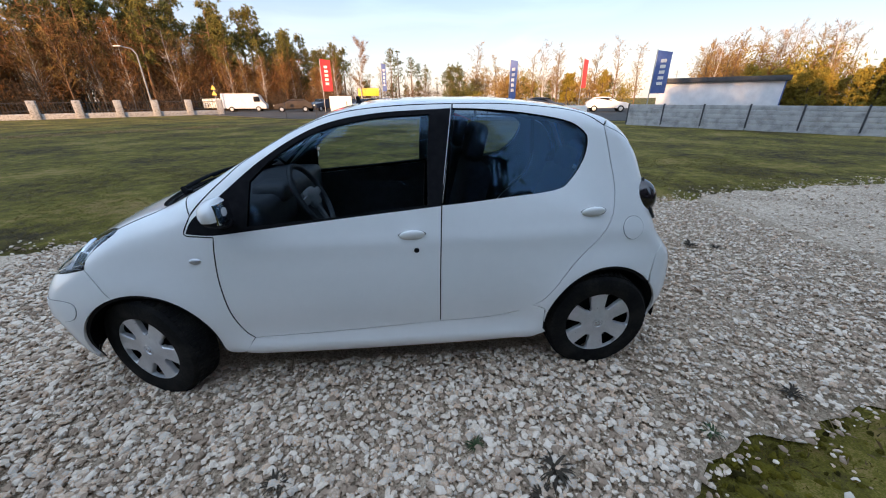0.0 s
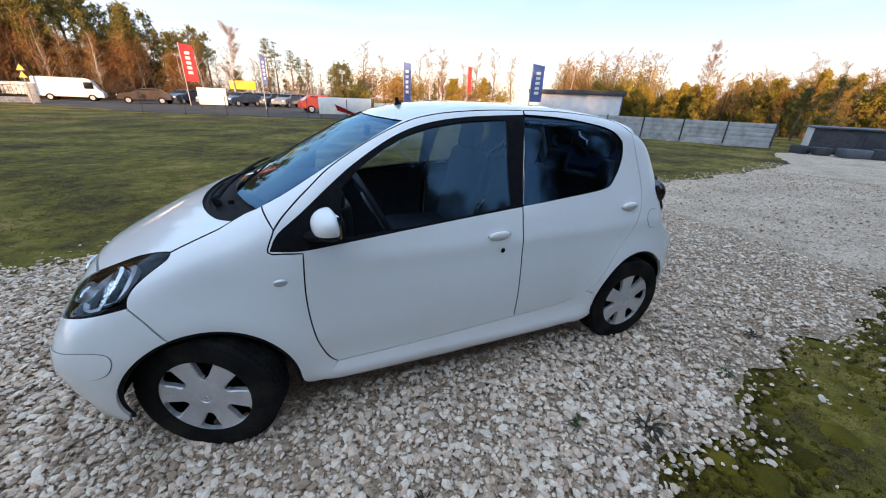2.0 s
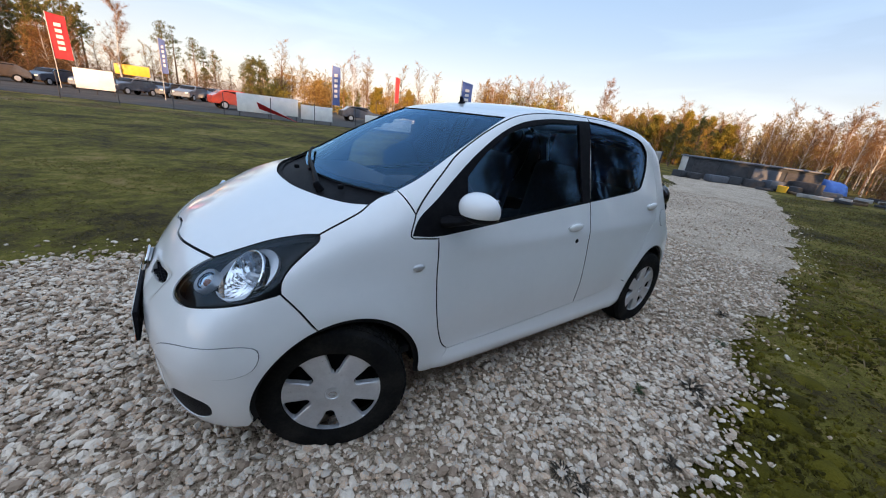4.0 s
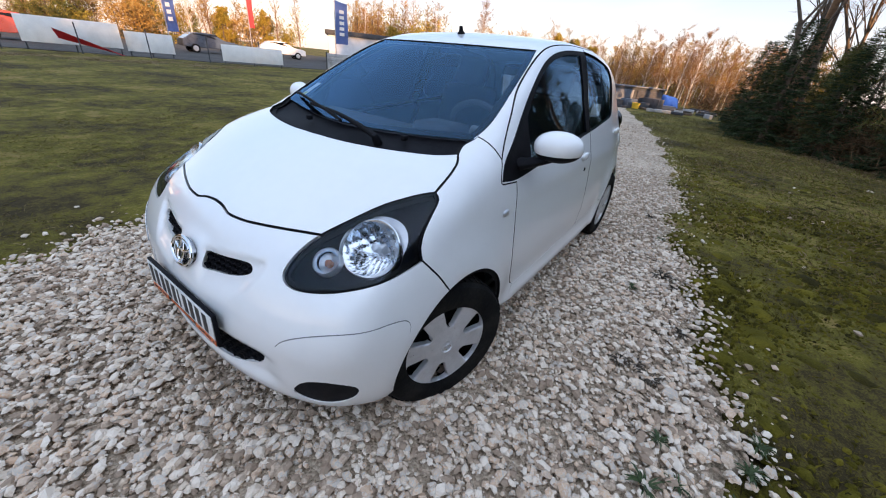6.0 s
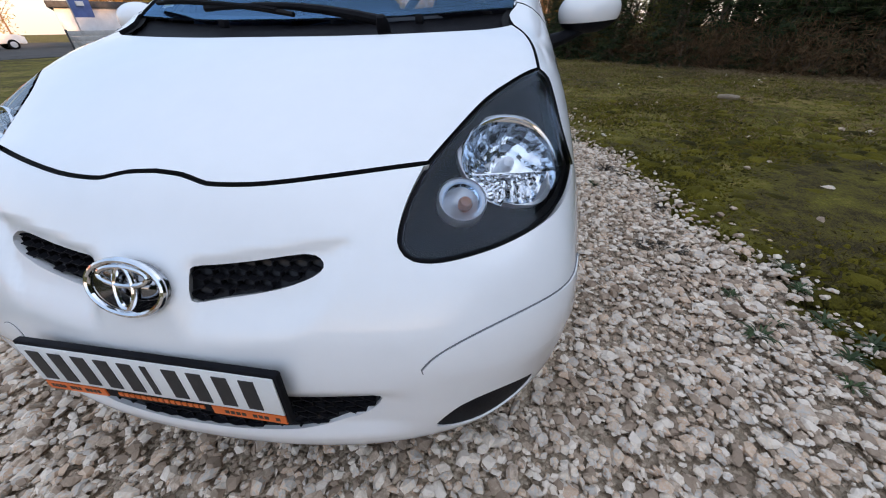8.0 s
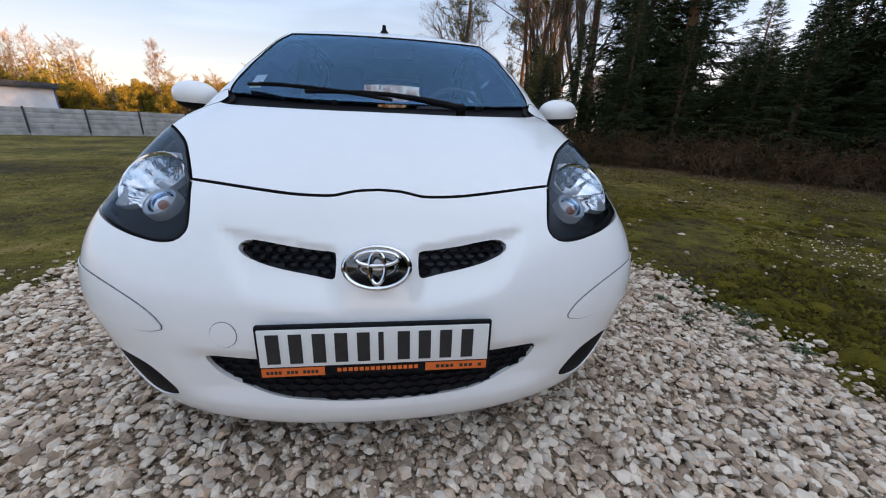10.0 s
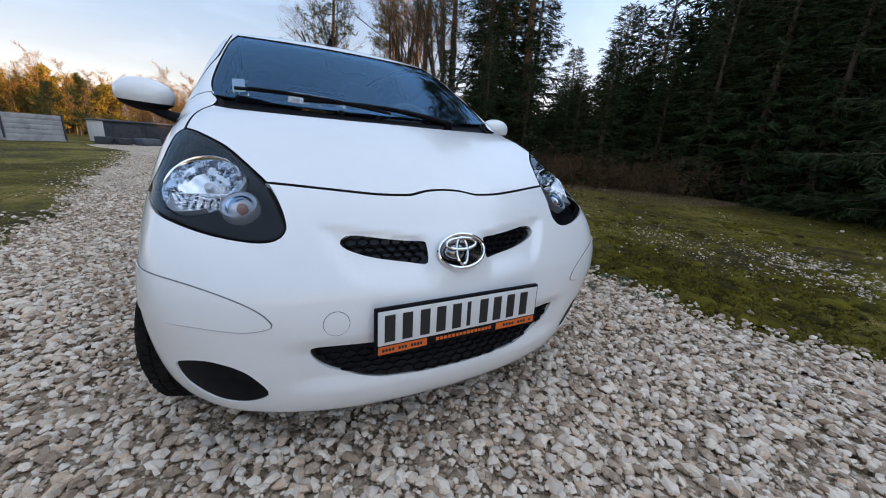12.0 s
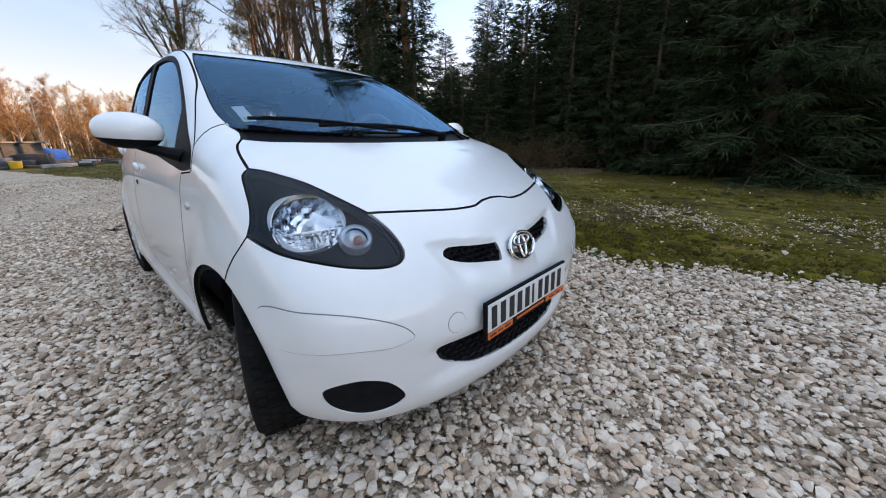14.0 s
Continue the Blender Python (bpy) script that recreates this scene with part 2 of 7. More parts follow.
ORANGE = surface("orange_print", [(0.72, 0.13, 0.02), (0.80, 0.17, 0.03)], scale=20, rough=0.45, bump=0.0)
PALE_PRINT = surface("pale_print", [(0.75, 0.70, 0.64), (0.82, 0.76, 0.70)], scale=20, rough=0.5, bump=0.0)
GAP_LINE = surface("joint_shadow_gap", [(0.10, 0.105, 0.11), (0.16, 0.165, 0.17)], scale=40, rough=0.7, bump=0.0)
LAMP_BLACK = surface("lamp_housing_black", [(0.005, 0.006, 0.008), (0.010, 0.011, 0.014)], scale=14, rough=0.3, bump=0.0, spec=0.05, rough_var=0.0)
YELLOW_PRINT = surface("yellow_print", [(0.62, 0.55, 0.12), (0.70, 0.62, 0.18)], scale=30, rough=0.6, bump=0.0)
TAIL = surface("dark_tail_lens", [(0.012, 0.010, 0.012), (0.03, 0.022, 0.026)], scale=14, rough=0.12, bump=0.0, spec=0.5, coat=1.0)

# ---- ground ----
def ground_material(name, layers, patch_scale, rough=0.95, relief=0.7):
    """Earth, moss and dry grass mingled at three scales."""
    m, n, l, b = material(name)
    pos = n.new("ShaderNodeNewGeometry").outputs["Position"]
    val = None
    for sc, wgt in ((patch_scale, .55), (patch_scale * 8, .30), (patch_scale * 45, .20), (patch_scale * 230, .34)):
        t = n.new("ShaderNodeTexNoise"); t.inputs["Scale"].default_value, t.inputs["Detail"].default_value = sc, 5
        l.new(pos, t.inputs["Vector"])
        k = n.new("ShaderNodeMath"); k.operation = "MULTIPLY_ADD"; k.inputs[1].default_value = wgt
        l.new(t.outputs[0], k.inputs[0])
        if val is None:
            k.inputs[2].default_value = -.195
        else:
            l.new(val, k.inputs[2])
        val = k.outputs[0]
    ramp = n.new("ShaderNodeValToRGB")
    while len(ramp.color_ramp.elements) < len(layers):
        ramp.color_ramp.elements.new(0.5)
    for i, (p, c) in enumerate(layers):
        e = ramp.color_ramp.elements[i]; e.position, e.color = p, (*c, 1)
    l.new(val, ramp.inputs[0]); l.new(ramp.outputs[0], b.inputs["Base Color"])
    b.inputs["Roughness"].default_value = rough
    b.inputs["Specular IOR Level"].default_value = .15
    bp = n.new("ShaderNodeBump"); bp.inputs["Strength"].default_value, bp.inputs["Distance"].default_value = relief, .03
    l.new(val, bp.inputs["Height"]); l.new(bp.outputs[0], b.inputs["Normal"])
    return m


FIELD = ground_material("mossy_field", [(.40, (.037, .027, .011)), (.455, (.082, .060, .017)), (.50, (.105, .090, .015)), (.55, (.142, .120, .018)), (.61, (.24, .162, .058))], .55)


def gravel_material(name, size, colours):
    """Small crushed stone too fine to pick apart: cells of their own shade with sunk joints."""
    m, n, l, b = material(name)
    pos = n.new("ShaderNodeNewGeometry").outputs["Position"]
    cell = n.new("ShaderNodeTexVoronoi"); cell.inputs["Scale"].default_value = 1 / size
    l.new(pos, cell.inputs["Vector"])
    sep = n.new("ShaderNodeSeparateColor"); l.new(cell.outputs["Color"], sep.inputs[0])
    wide = n.new("ShaderNodeTexNoise"); wide.inputs["Scale"].default_value, wide.inputs["Detail"].default_value = 1.3, 6
    l.new(pos, wide.inputs["Vector"])
    mix = n.new("ShaderNodeMath"); mix.operation = "MULTIPLY_ADD"; mix.inputs[1].default_value = .55
    l.new(sep.outputs[0], mix.inputs[0])
    low = n.new("ShaderNodeMath"); low.operation = "MULTIPLY_ADD"; low.inputs[1].default_value, low.inputs[2].default_value = .7, -.12
    l.new(wide.outputs[0], low.inputs[0]); l.new(low.outputs[0], mix.inputs[2])
    ramp = n.new("ShaderNodeValToRGB")
    while len(ramp.color_ramp.elements) < len(colours):
        ramp.color_ramp.elements.new(.5)
    for i, c in enumerate(colours):
        e = ramp.color_ramp.elements[i]; e.position, e.color = .12 + .76 * i / (len(colours) - 1), (*c, 1)
    l.new(mix.outputs[0], ramp.inputs[0]); l.new(ramp.outputs[0], b.inputs["Base Color"])
    b.inputs["Roughness"].default_value = .9
    b.inputs["Specular IOR Level"].default_value = .15
    bp = n.new("ShaderNodeBump"); bp.inputs["Strength"].default_value, bp.inputs["Distance"].default_value = .9, .012; bp.invert = True
    l.new(cell.outputs["Distance"], bp.inputs["Height"]); l.new(bp.outputs[0], b.inputs["Normal"])
    return m


GRAVEL_BED = gravel_material("gravel_bed", .020, [(.24, .175, .12), (.42, .325, .24), (.56, .445, .34), (.70, .57, .44)])
# Darker than the bed: the shade of gaps between stones is in its colour.
SHADED_FINES = gravel_material("shaded_stone_fines", .012, [(.24, .175, .12), (.36, .27, .19), (.47, .365, .265), (.56, .45, .34)])
LOT = ground_material("parking_lot", [(.35, (.05, .046, .042)), (.6, (.09, .083, .076))], .5)

right_edge = curve([(-40, -7.0), (-6, -3.3), (-3, -2.36), (-2, -2.08), (-1.2, -1.84), (-.66, -1.80), (0, -1.75), (.7, -1.58), (1.6, -1.36), (2.7, -1.3), (5.2, -1.0), (9.8, -.1), (17, 1.9), (26, 4.5)])
left_edge = curve([(-40, -3.2), (-6, .9), (-3.8, 1.45), (-2.3, 1.68), (-1.2, 1.9), (0, 1.95), (.8, 1.97), (1.7, 2.15), (3.5, 2.4), (5.8, 2.95), (8.2, 3.2), (14, 4.2), (18, 6.4), (22, 6.0), (26, 5.8)])


def wavy(x, k):
    return .07 * np.sin(x * 3.1 + k) + .05 * np.sin(x * 7.7 + 2 * k) + .03 * np.sin(x * 17.3 + 3 * k)


def graded(lo, hi, fine, n):
    """Grid lines: close together near the middle, wide far out."""
    t = np.linspace(-1, 1, n)
    s = np.sinh(t * fine) / np.sinh(fine)
    return np.where(s < 0, -s * lo, s * hi)


gx, gy = np.meshgrid(graded(-420, 420, 6.5, 170), graded(-420, 420, 6.5, 170))
gz = -.022 + np.where(np.hypot(gx, gy) < 60, .012 * np.sin(gx * 1.3 + .5) * np.sin(gy * 1.7) + .010 * np.sin(gx * 3.1 + gy * 2.2), 0)
on_road = (gy > right_edge(gx) - .1) & (gy < left_edge(gx) + .1) & (gx > -40) & (gx < 26)
gz = np.where(on_road, -.05, gz)
n = 170
quads = np.array([(j * n + i, j * n + i + 1, (j + 1) * n + i + 1, (j + 1) * n + i) for j in range(n - 1) for i in range(n - 1)])
ground = tagged(part("ground", big_mesh("ground", np.stack([gx.ravel(), gy.ravel(), gz.ravel()], 1), quads, FIELD, True), None), "mossy winter grass field with bare earth", kind="structure")
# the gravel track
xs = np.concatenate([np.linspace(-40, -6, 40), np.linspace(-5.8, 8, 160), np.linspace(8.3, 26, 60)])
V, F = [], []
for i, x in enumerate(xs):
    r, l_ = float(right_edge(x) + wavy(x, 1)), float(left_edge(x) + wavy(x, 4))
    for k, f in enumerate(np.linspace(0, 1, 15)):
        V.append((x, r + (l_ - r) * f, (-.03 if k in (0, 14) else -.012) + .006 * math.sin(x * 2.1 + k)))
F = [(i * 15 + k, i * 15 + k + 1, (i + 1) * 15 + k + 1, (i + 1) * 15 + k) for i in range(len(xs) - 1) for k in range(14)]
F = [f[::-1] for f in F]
# Faces under the near stones take the gap-darkened fines.
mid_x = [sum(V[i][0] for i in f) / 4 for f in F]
track = tagged(part("gravel_track", mesh_of("gravel_track", V, F, [GRAVEL_BED, SHADED_FINES], True, [int(-3.6 < x < 4.6) for x in mid_x]), None), "pale crushed limestone track", kind="structure")
plan = ((40, 75), (-44, 75), (-44, 52), (-24, 40.5), (-16, 34.5), (-9, 28.2), (10.5, 21.6), (40, 15))
bm = bmesh.new()
top_ = [bm.verts.new((x, y, .004)) for x, y in plan]
low_ = [bm.verts.new((x, y, -.1)) for x, y in plan]
bm.faces.new(top_)
for k in range(len(plan)):
    bm.faces.new((top_[k], low_[k], low_[(k + 1) % len(plan)], top_[(k + 1) % len(plan)]))
yard = tagged(part("car_yard", bm, LOT), "worn grey parking yard", kind="structure")

# ---- stones ----
STONE_TONES = [(.34, .245, .175), (.47, .355, .26), (.60, .45, .335), (.50, .455, .40), (.67, .51, .375), (.60, .40, .27), (.61, .545, .47), (.72, .57, .43), (.78, .66, .54)]
STONE = surface("limestone", STONE_TONES, scale=9, rough=.9, bump=.18, bump_scale=120, island=.62, spec=.2)
# blocky pieces: hulls of twelve points each, so that all have the same make-up
CORNERS = 12
STONES, STONE_F = [], []
while len(STONES) < 18:
    hull = bmesh.new()
    turn = rng.uniform(0, 6.3)
    for count_, r0, r1, h0, h1 in ((3, .30, .62, .72, 1.0), (5, .84, 1.06, .05, .50), (3, .70, .98, -.55, -.15), (1, 0, .2, -.9, -.75)):
        for k in range(count_):
            a, r = turn + h0 + 2 * math.pi * (k + rng.uniform(-.26, .26)) / count_, rng.uniform(r0, r1)
            hull.verts.new((r * math.cos(a), r * math.sin(a), rng.uniform(h0, h1)))
    bmesh.ops.convex_hull(hull, input=hull.verts[:])
    hull.verts.index_update()
    if len(hull.faces) == 20 and all(len(f.verts) == 3 for f in hull.faces):
        STONES.append(np.array([tuple(v.co) for v in hull.verts])); STONE_F.append(np.array([[v.index for v in f.verts] for f in hull.faces]))
    hull.free()
STONES, STONE_F = np.array(STONES), np.array(STONE_F)


def scatter(n, region, size, flat=.60, sink=.35):
    """Random stones: positions from region(n), sizes in metres."""
    pos = region(n)
    m = len(pos)
    s = size * np.clip(rng.lognormal(0, .42, m), .35, 2.2)
    kind = rng.integers(0, len(STONES), m)
    base = STONES[kind]
    a = rng.uniform(0, 2 * np.pi, m); tl = rng.normal(0, .45, m)
    base = base * np.stack([rng.uniform(.75, 1.35, m), rng.uniform(.7, 1.0, m), np.full(m, flat) * rng.uniform(.7, 1.2, m)], 1)[:, None, :]
    c, s_ = np.cos(tl), np.sin(tl)
    x, y, z = base[..., 0], base[..., 1] * c[:, None] - base[..., 2] * s_[:, None], base[..., 1] * s_[:, None] + base[..., 2] * c[:, None]
    ca, sa = np.cos(a)[:, None], np.sin(a)[:, None]
    P = np.stack([x * ca - y * sa, x * sa + y * ca, z], 2) * (s / 2)[:, None, None]
    P = P + np.concatenate([pos[:, :2], (pos[:, 2] - .008 + s * flat * (.5 - sink) + rng.uniform(0, .010, m))[:, None]], 1)[:, None, :]
    tris = (STONE_F[kind] + (np.arange(m) * CORNERS)[:, None, None]).reshape(-1, 3)
    return P.reshape(-1, 3), tris, (P, kind)


def road_region(x0, x1, keep=lambda x, y: np.ones_like(x, bool)):
    def f(n):
        x = rng.uniform(x0, x1, n)
        r, l_ = right_edge(x) + wavy(x, 1) - .20, left_edge(x) + wavy(x, 4) + .15
        y = r + (l_ - r) * rng.uniform(0, 1, n)
        # thins out towards the grass on both sides
        ok = keep(x, y) & (rng.uniform(0, 1, n) < np.clip((y - r) / .34, 0, 1) ** 1.5) & (rng.uniform(0, 1, n) < np.clip((l_ - y) / .25, 0, 1) ** 1.5)
        return np.stack([x[ok], y[ok], np.zeros(ok.sum())], 1)
    return f


under = lambda x, y: ~((np.abs(y) < .62) & (x > -1.3) & (x < 1.5))
V1, T1, (P1, K1) = scatter(74000, road_region(-3.7, 1.3, under), .0228, sink=.18)
V2, T2, _ = scatter(2200, road_region(-4.4, 3.5, under), .034)
V3, T3, _ = scatter(26000, road_region(1.3, 4.4, under), .0205, sink=.2)
V4, T4, _ = scatter(6000, road_region(4.4, 12), .024)
# the stones right before the bumper are things of their own under the track
mid = P1.mean(1)
pick = np.where((mid[:, 0] > -2.35) & (mid[:, 0] < -1.8) & (np.abs(mid[:, 1] - .05) < .45))[0][:300]
mask = np.ones(len(P1), bool); mask[pick] = False
V = P1[mask].reshape(-1, 3); T = (STONE_F[K1[mask]] + (np.arange(mask.sum()) * CORNERS)[:, None, None]).reshape(-1, 3)
allV, allT, off = [], [], 0
for v, t in ((V, T), (V2, T2), (V3, T3), (V4, T4)):
    allV.append(v); allT.append(t + off); off += len(v)
part_stones = tagged(part("gravel", big_mesh("gravel", np.vstack(allV), np.vstack(allT), STONE), None), "crushed pale limestone gravel", "gravel", kind="stuff")
STONE_ONE = surface("limestone_piece", STONE_TONES, scale=9, rough=.9, bump=.12, bump_scale=120, spec=.25)
nn = STONE_ONE.node_tree.nodes; ll = STONE_ONE.node_tree.links
oi = nn.new("ShaderNodeObjectInfo"); mr = nn.new("ShaderNodeMapRange"); mr.inputs[3].default_value, mr.inputs[4].default_value = .25, .75
ll.new(oi.outputs["Random"], mr.inputs[0])
ramp_ = [x for x in nn if x.type == "VALTORGB"][0]
ll.new(mr.outputs[0], ramp_.inputs[0])
singles = [big_mesh("stone", s, f, STONE_ONE) for s, f in zip(STONES, STONE_F)]
for j, i in enumerate(pick):
    c = P1[i].mean(0); size = np.ptp(P1[i], axis=0)
    o = part("stone", singles[j % len(singles)], None, track)
    o.matrix_basis = pose(*map(float, c), rng.uniform(-20, 20), rng.uniform(-20, 20), rng.uniform(0, 360)) @ Matrix.Diagonal((float(size[:2].mean()) * .52, float(size[:2].mean()) * .42, float(size[2]) * .5, 1))


# loose stones in the grass, and the stony patch beside the track
def patch(n):
    p = rng.normal(size=(n, 2)) * (.9, .42) + (-1.5, -4.2)
    q = rng.normal(size=(n // 2, 2)) * (1.3, .35) + (-4.2, -4.9)
    p = np.vstack([p, q])
    return np.column_stack([p, np.full(len(p), -.018)])


def verge(n):
    x = rng.uniform(-5, 10, n)
    y = right_edge(x) - np.abs(rng.normal(0, .25, n)) - .02
    return np.column_stack([x, y, np.full(n, -.018)])


def strewn(n):
    x, y = rng.uniform(-6, 9, n), rng.uniform(-8.5, -2, n)
    ok = y < right_edge(x)
    return np.column_stack([x[ok], y[ok], np.full(ok.sum(), -.018)])


def verge_left(n):
    x = rng.uniform(-5, 14, n)
    y = left_edge(x) + np.abs(rng.normal(0, .22, n)) + .03
    return np.column_stack([x, y, np.full(n, -.018)])


parts_ = [scatter(3400, patch, .017), scatter(380, verge, .024), scatter(170, strewn, .042), scatter(1000, verge_left, .026)]
allV, allT, off = [], [], 0
for v, t, _ in parts_:
    allV.append(v); allT.append(t + off); off += len(v)
tagged(part("loose_stones", big_mesh("loose_stones", np.vstack(allV), np.vstack(allT), STONE), None), "loose limestone pieces lying in the moss", "stones", kind="stuff")

# ---- grass and moss ----
BLADE = surface("grass_blade", [(.096, .084, .016), (.135, .115, .021), (.160, .125, .040), (.23, .165, .075)], scale=1.1, rough=.8, bump=0, island=.6, spec=.2)
DRY_AND_SUN_GRASS = surface("dead_and_sunlit_grass", [(.13, .085, .045), (.22, .15, .085), (.30, .215, .125)], scale=1.5, rough=.9, bump=0, island=.5, spec=.1)
MOSS_BLADE = surface("moss_blade", [(.044, .031, .011), (.085, .067, .012), (.125, .104, .013), (.165, .132, .018), (.17, .10, .028)], scale=.9, rough=.9, bump=0, island=.45, spec=.1)
MOSS = surface("moss_tuft", [(.030, .024, .006), (.065, .053, .008), (.105, .087, .010), (.155, .122, .015)], scale=4, rough=.95, bump=1.0, bump_scale=130, island=.35, spec=.1)


def blades(pos, h, w, lean=.6):
    m = len(pos)
    a = rng.uniform(0, 2 * np.pi, m); b = rng.uniform(0, 2 * np.pi, m)
    hh = h * rng.uniform(.4, 1.3, m); le = hh * lean * rng.uniform(.2, 1.6, m)
    dx, dy = np.cos(a) * w / 2, np.sin(a) * w / 2
    lx, ly = np.cos(b) * le, np.sin(b) * le
    x, y, z = pos.T
    P = np.stack([np.stack([x - dx, y - dy, z], 1), np.stack([x + dx, y + dy, z], 1),
                  np.stack([x + lx * .45 + dx * .6, y + ly * .45 + dy * .6, z + hh * .7], 1), np.stack([x + lx, y + ly, z + hh], 1)], 1)
    idx = np.arange(m)[:, None] * 4
    T = np.vstack([idx + [0, 1, 2], idx + [0, 2, 3]])
    return P.reshape(-1, 3), T


def field(n, x0, x1, y0, y1, clump=.5):
    x, y = rng.uniform(x0, x1, n), rng.uniform(y0, y1, n)
    dens = .5 + .5 * np.sin(x * 2.3 + 1.3 * np.sin(y * 1.9)) * np.sin(y * 2.9 + 1.1 * np.sin(x * 1.7))
    out = ((y < right_edge(x) + wavy(x, 1) - .03) | (y > left_edge(x) + wavy(x, 4) + .03)) & (rng.uniform(0, 1, n) < 1 - clump + clump * dens)
    return np.column_stack([x[out], y[out], np.full(out.sum(), -.022)])


edge_of_wood = curve([(-60, -16), (-10, -11.5), (-4, -10.4), (-2, -9.7), (0, -9.5), (3, -9.9), (5, -9.0), (7.5, -6.9), (10, -5.2), (14, -3.6), (20, -2.6), (26, -2.4)])


def wood_fringe(n):
    x = rng.uniform(1.5, 16, n)
    y = edge_of_wood(x) + np.abs(rng.normal(0, .9, n)) - .4
    ok = y < right_edge(x) - .25
    return np.column_stack([x[ok], y[ok], np.full(ok.sum(), -.022)])


# Tan blades along this line stand in for a sunlit band of the field.
sun_stripe_line = curve([(-30, 6), (-15, 17.3), (-12, 19.8), (-6.6, 21.8), (4, 20.0), (9, 18.6)])


def sun_stripe(n):
    x = rng.uniform(-26, 9, n)
    return np.column_stack([x, sun_stripe_line(x) + rng.normal(0, .8, n), np.full(n, -.022)])


for name, label, mat, groups in (
        ("grass", "short dry winter grass", BLADE, [blades(field(80000, -7, 8, 1.3, 6.5, .5), .015, .005, 2.6), blades(field(85000, -16, 18, 2.0, 22, .5), .017, .010, 3.2), blades(field(30000, 4.5, 19, -7.0, 1.5, .5), .045, .010, 1.1)]),
        ("dry_grass", "tan dead grass before the wood, sunlit strip painted tan across the field", DRY_AND_SUN_GRASS, [blades(wood_fringe(40000), .05, .010, 1.3), blades(field(30000, 1.8, 11, -8.5, -1.3, .8), .034, .008, 1.3), blades(sun_stripe(26000), .012, .05, 6)]),
        ("mossy_grass", "mossy yellow-green grass on the verge", MOSS_BLADE, [blades(field(80000, -4.5, 4.5, -4.0, -1.2, .8), .016, .004, 1.2), blades(field(90000, -6, 12, -9.5, -1.0, .5), .026, .007, 1.2)])):
    allV, allT, off = [], [], 0
    for v, t in groups:
        allV.append(v); allT.append(t + off); off += len(v)
    tagged(part(name, big_mesh(name, np.vstack(allV), np.vstack(allT), mat), None), label, "grass", kind="stuff")
# moss cushions: low domes of short tufts
mp = np.vstack([field(2600, -4.5, 7.0, -7.0, -1.3, .8), field(15000, -3.5, 4.0, -3.4, -1.2, .95) + (0, 0, .002)])
P, T, off = [], [], 0
for j, (x, y, z) in enumerate(mp):
    r = rng.uniform(.025, .10); k = 7
    if j > 1200:
        r, k = rng.uniform(.008, .022), 5
    a = np.arange(k) * 2 * np.pi / k + rng.uniform(0, 6)
    rr = r * rng.uniform(.6, 1.4, k)
    v = np.vstack([[(x, y, z + .012 + r * .16)], np.column_stack([x + rr * .6 * np.cos(a), y + rr * .6 * np.sin(a), np.full(k, z + .010 + r * .1)]), np.column_stack([x + rr * np.cos(a), y + rr * np.sin(a), np.full(k, z - .004)])])
    t = [(0, 1 + i, 1 + (i + 1) % k) for i in range(k)] + [q for i in range(k) for q in ((1 + i, 1 + k + i, 1 + k + (i + 1) % k), (1 + i, 1 + k + (i + 1) % k, 1 + (i + 1) % k))]
    P.append(v); T.append(np.array(t) + off); off += len(v)
tagged(part("moss", big_mesh("moss", np.vstack(P), np.vstack(T), MOSS, True), None), "yellow-green moss cushions", "moss", kind="stuff")

# weeds in the gravel: dark leafy rosettes
WEED = surface("weed_leaf", [(.022, .040, .010), (.05, .085, .018)], scale=20, rough=.7, bump=.1, island=.4)
DRY = surface("dry_weed", [(.03, .022, .015), (.07, .05, .03)], scale=20, rough=.9, bump=.1, island=.4)


def weed(x, y, r, mat, label, n=26, high=.5):
    V, F = [(0, 0, .004)], []
    for i in range(n):
        a = rng.uniform(0, 2 * math.pi); L = r * rng.uniform(.5, 1.1); h = L * high * rng.uniform(.3, 1.2); w = L * rng.uniform(.035, .085)
        bx, by = rng.normal(0, r * .08, 2)
        k = len(V)
        ca, sa = math.cos(a), math.sin(a)
        for f, ww, zz in ((0, .25, 0), (.35, 1, .75), (.7, .8, 1.0), (1, .05, .7)):
            for s in (-1, 1):
                V.append((bx + ca * L * f - sa * w * ww * s, by + sa * L * f + ca * w * ww * s, h * zz))
        F += [(k + 2 * j, k + 2 * j + 1, k + 2 * j + 3, k + 2 * j + 2) for j in range(3)] + [(0, k, k + 1)]
    o = tagged(part("weed", mesh_of("weed", V, F, mat), None), label, "weed", "weeds in the gravel")
    o.location = (x, y, .0)


for x, y, r in ((-.80, -1.58, .05), (-1.03, -1.56, .075), (-.95, -1.66, .05), (-1.34, -1.86, .07), (.40, -1.26, .05), (1.5, -1.30, .06), (-1.10, -1.80, .06), (-.92, -1.84, .06), (-1.22, -1.72, .05), (-.72, -1.88, .06), (-1.02, -1.92, .075), (-.55, -1.92, .06)):
    weed(x, y, r, WEED, "small green weed growing in the gravel", 36, .45)
for x, y, r in ((-.46, -1.49, .075), (-.40, -1.42, .05), (-.43, -1.35, .06), (.71, -1.40, .09), (.62, -1.50, .06), (.05, -1.58, .05), (2.1, -1.12, .07), (3.03, .80, .10), (3.25, .72, .07)):
    weed(x, y, r, DRY, "dry dark weed stalks in the gravel", 40, .40)
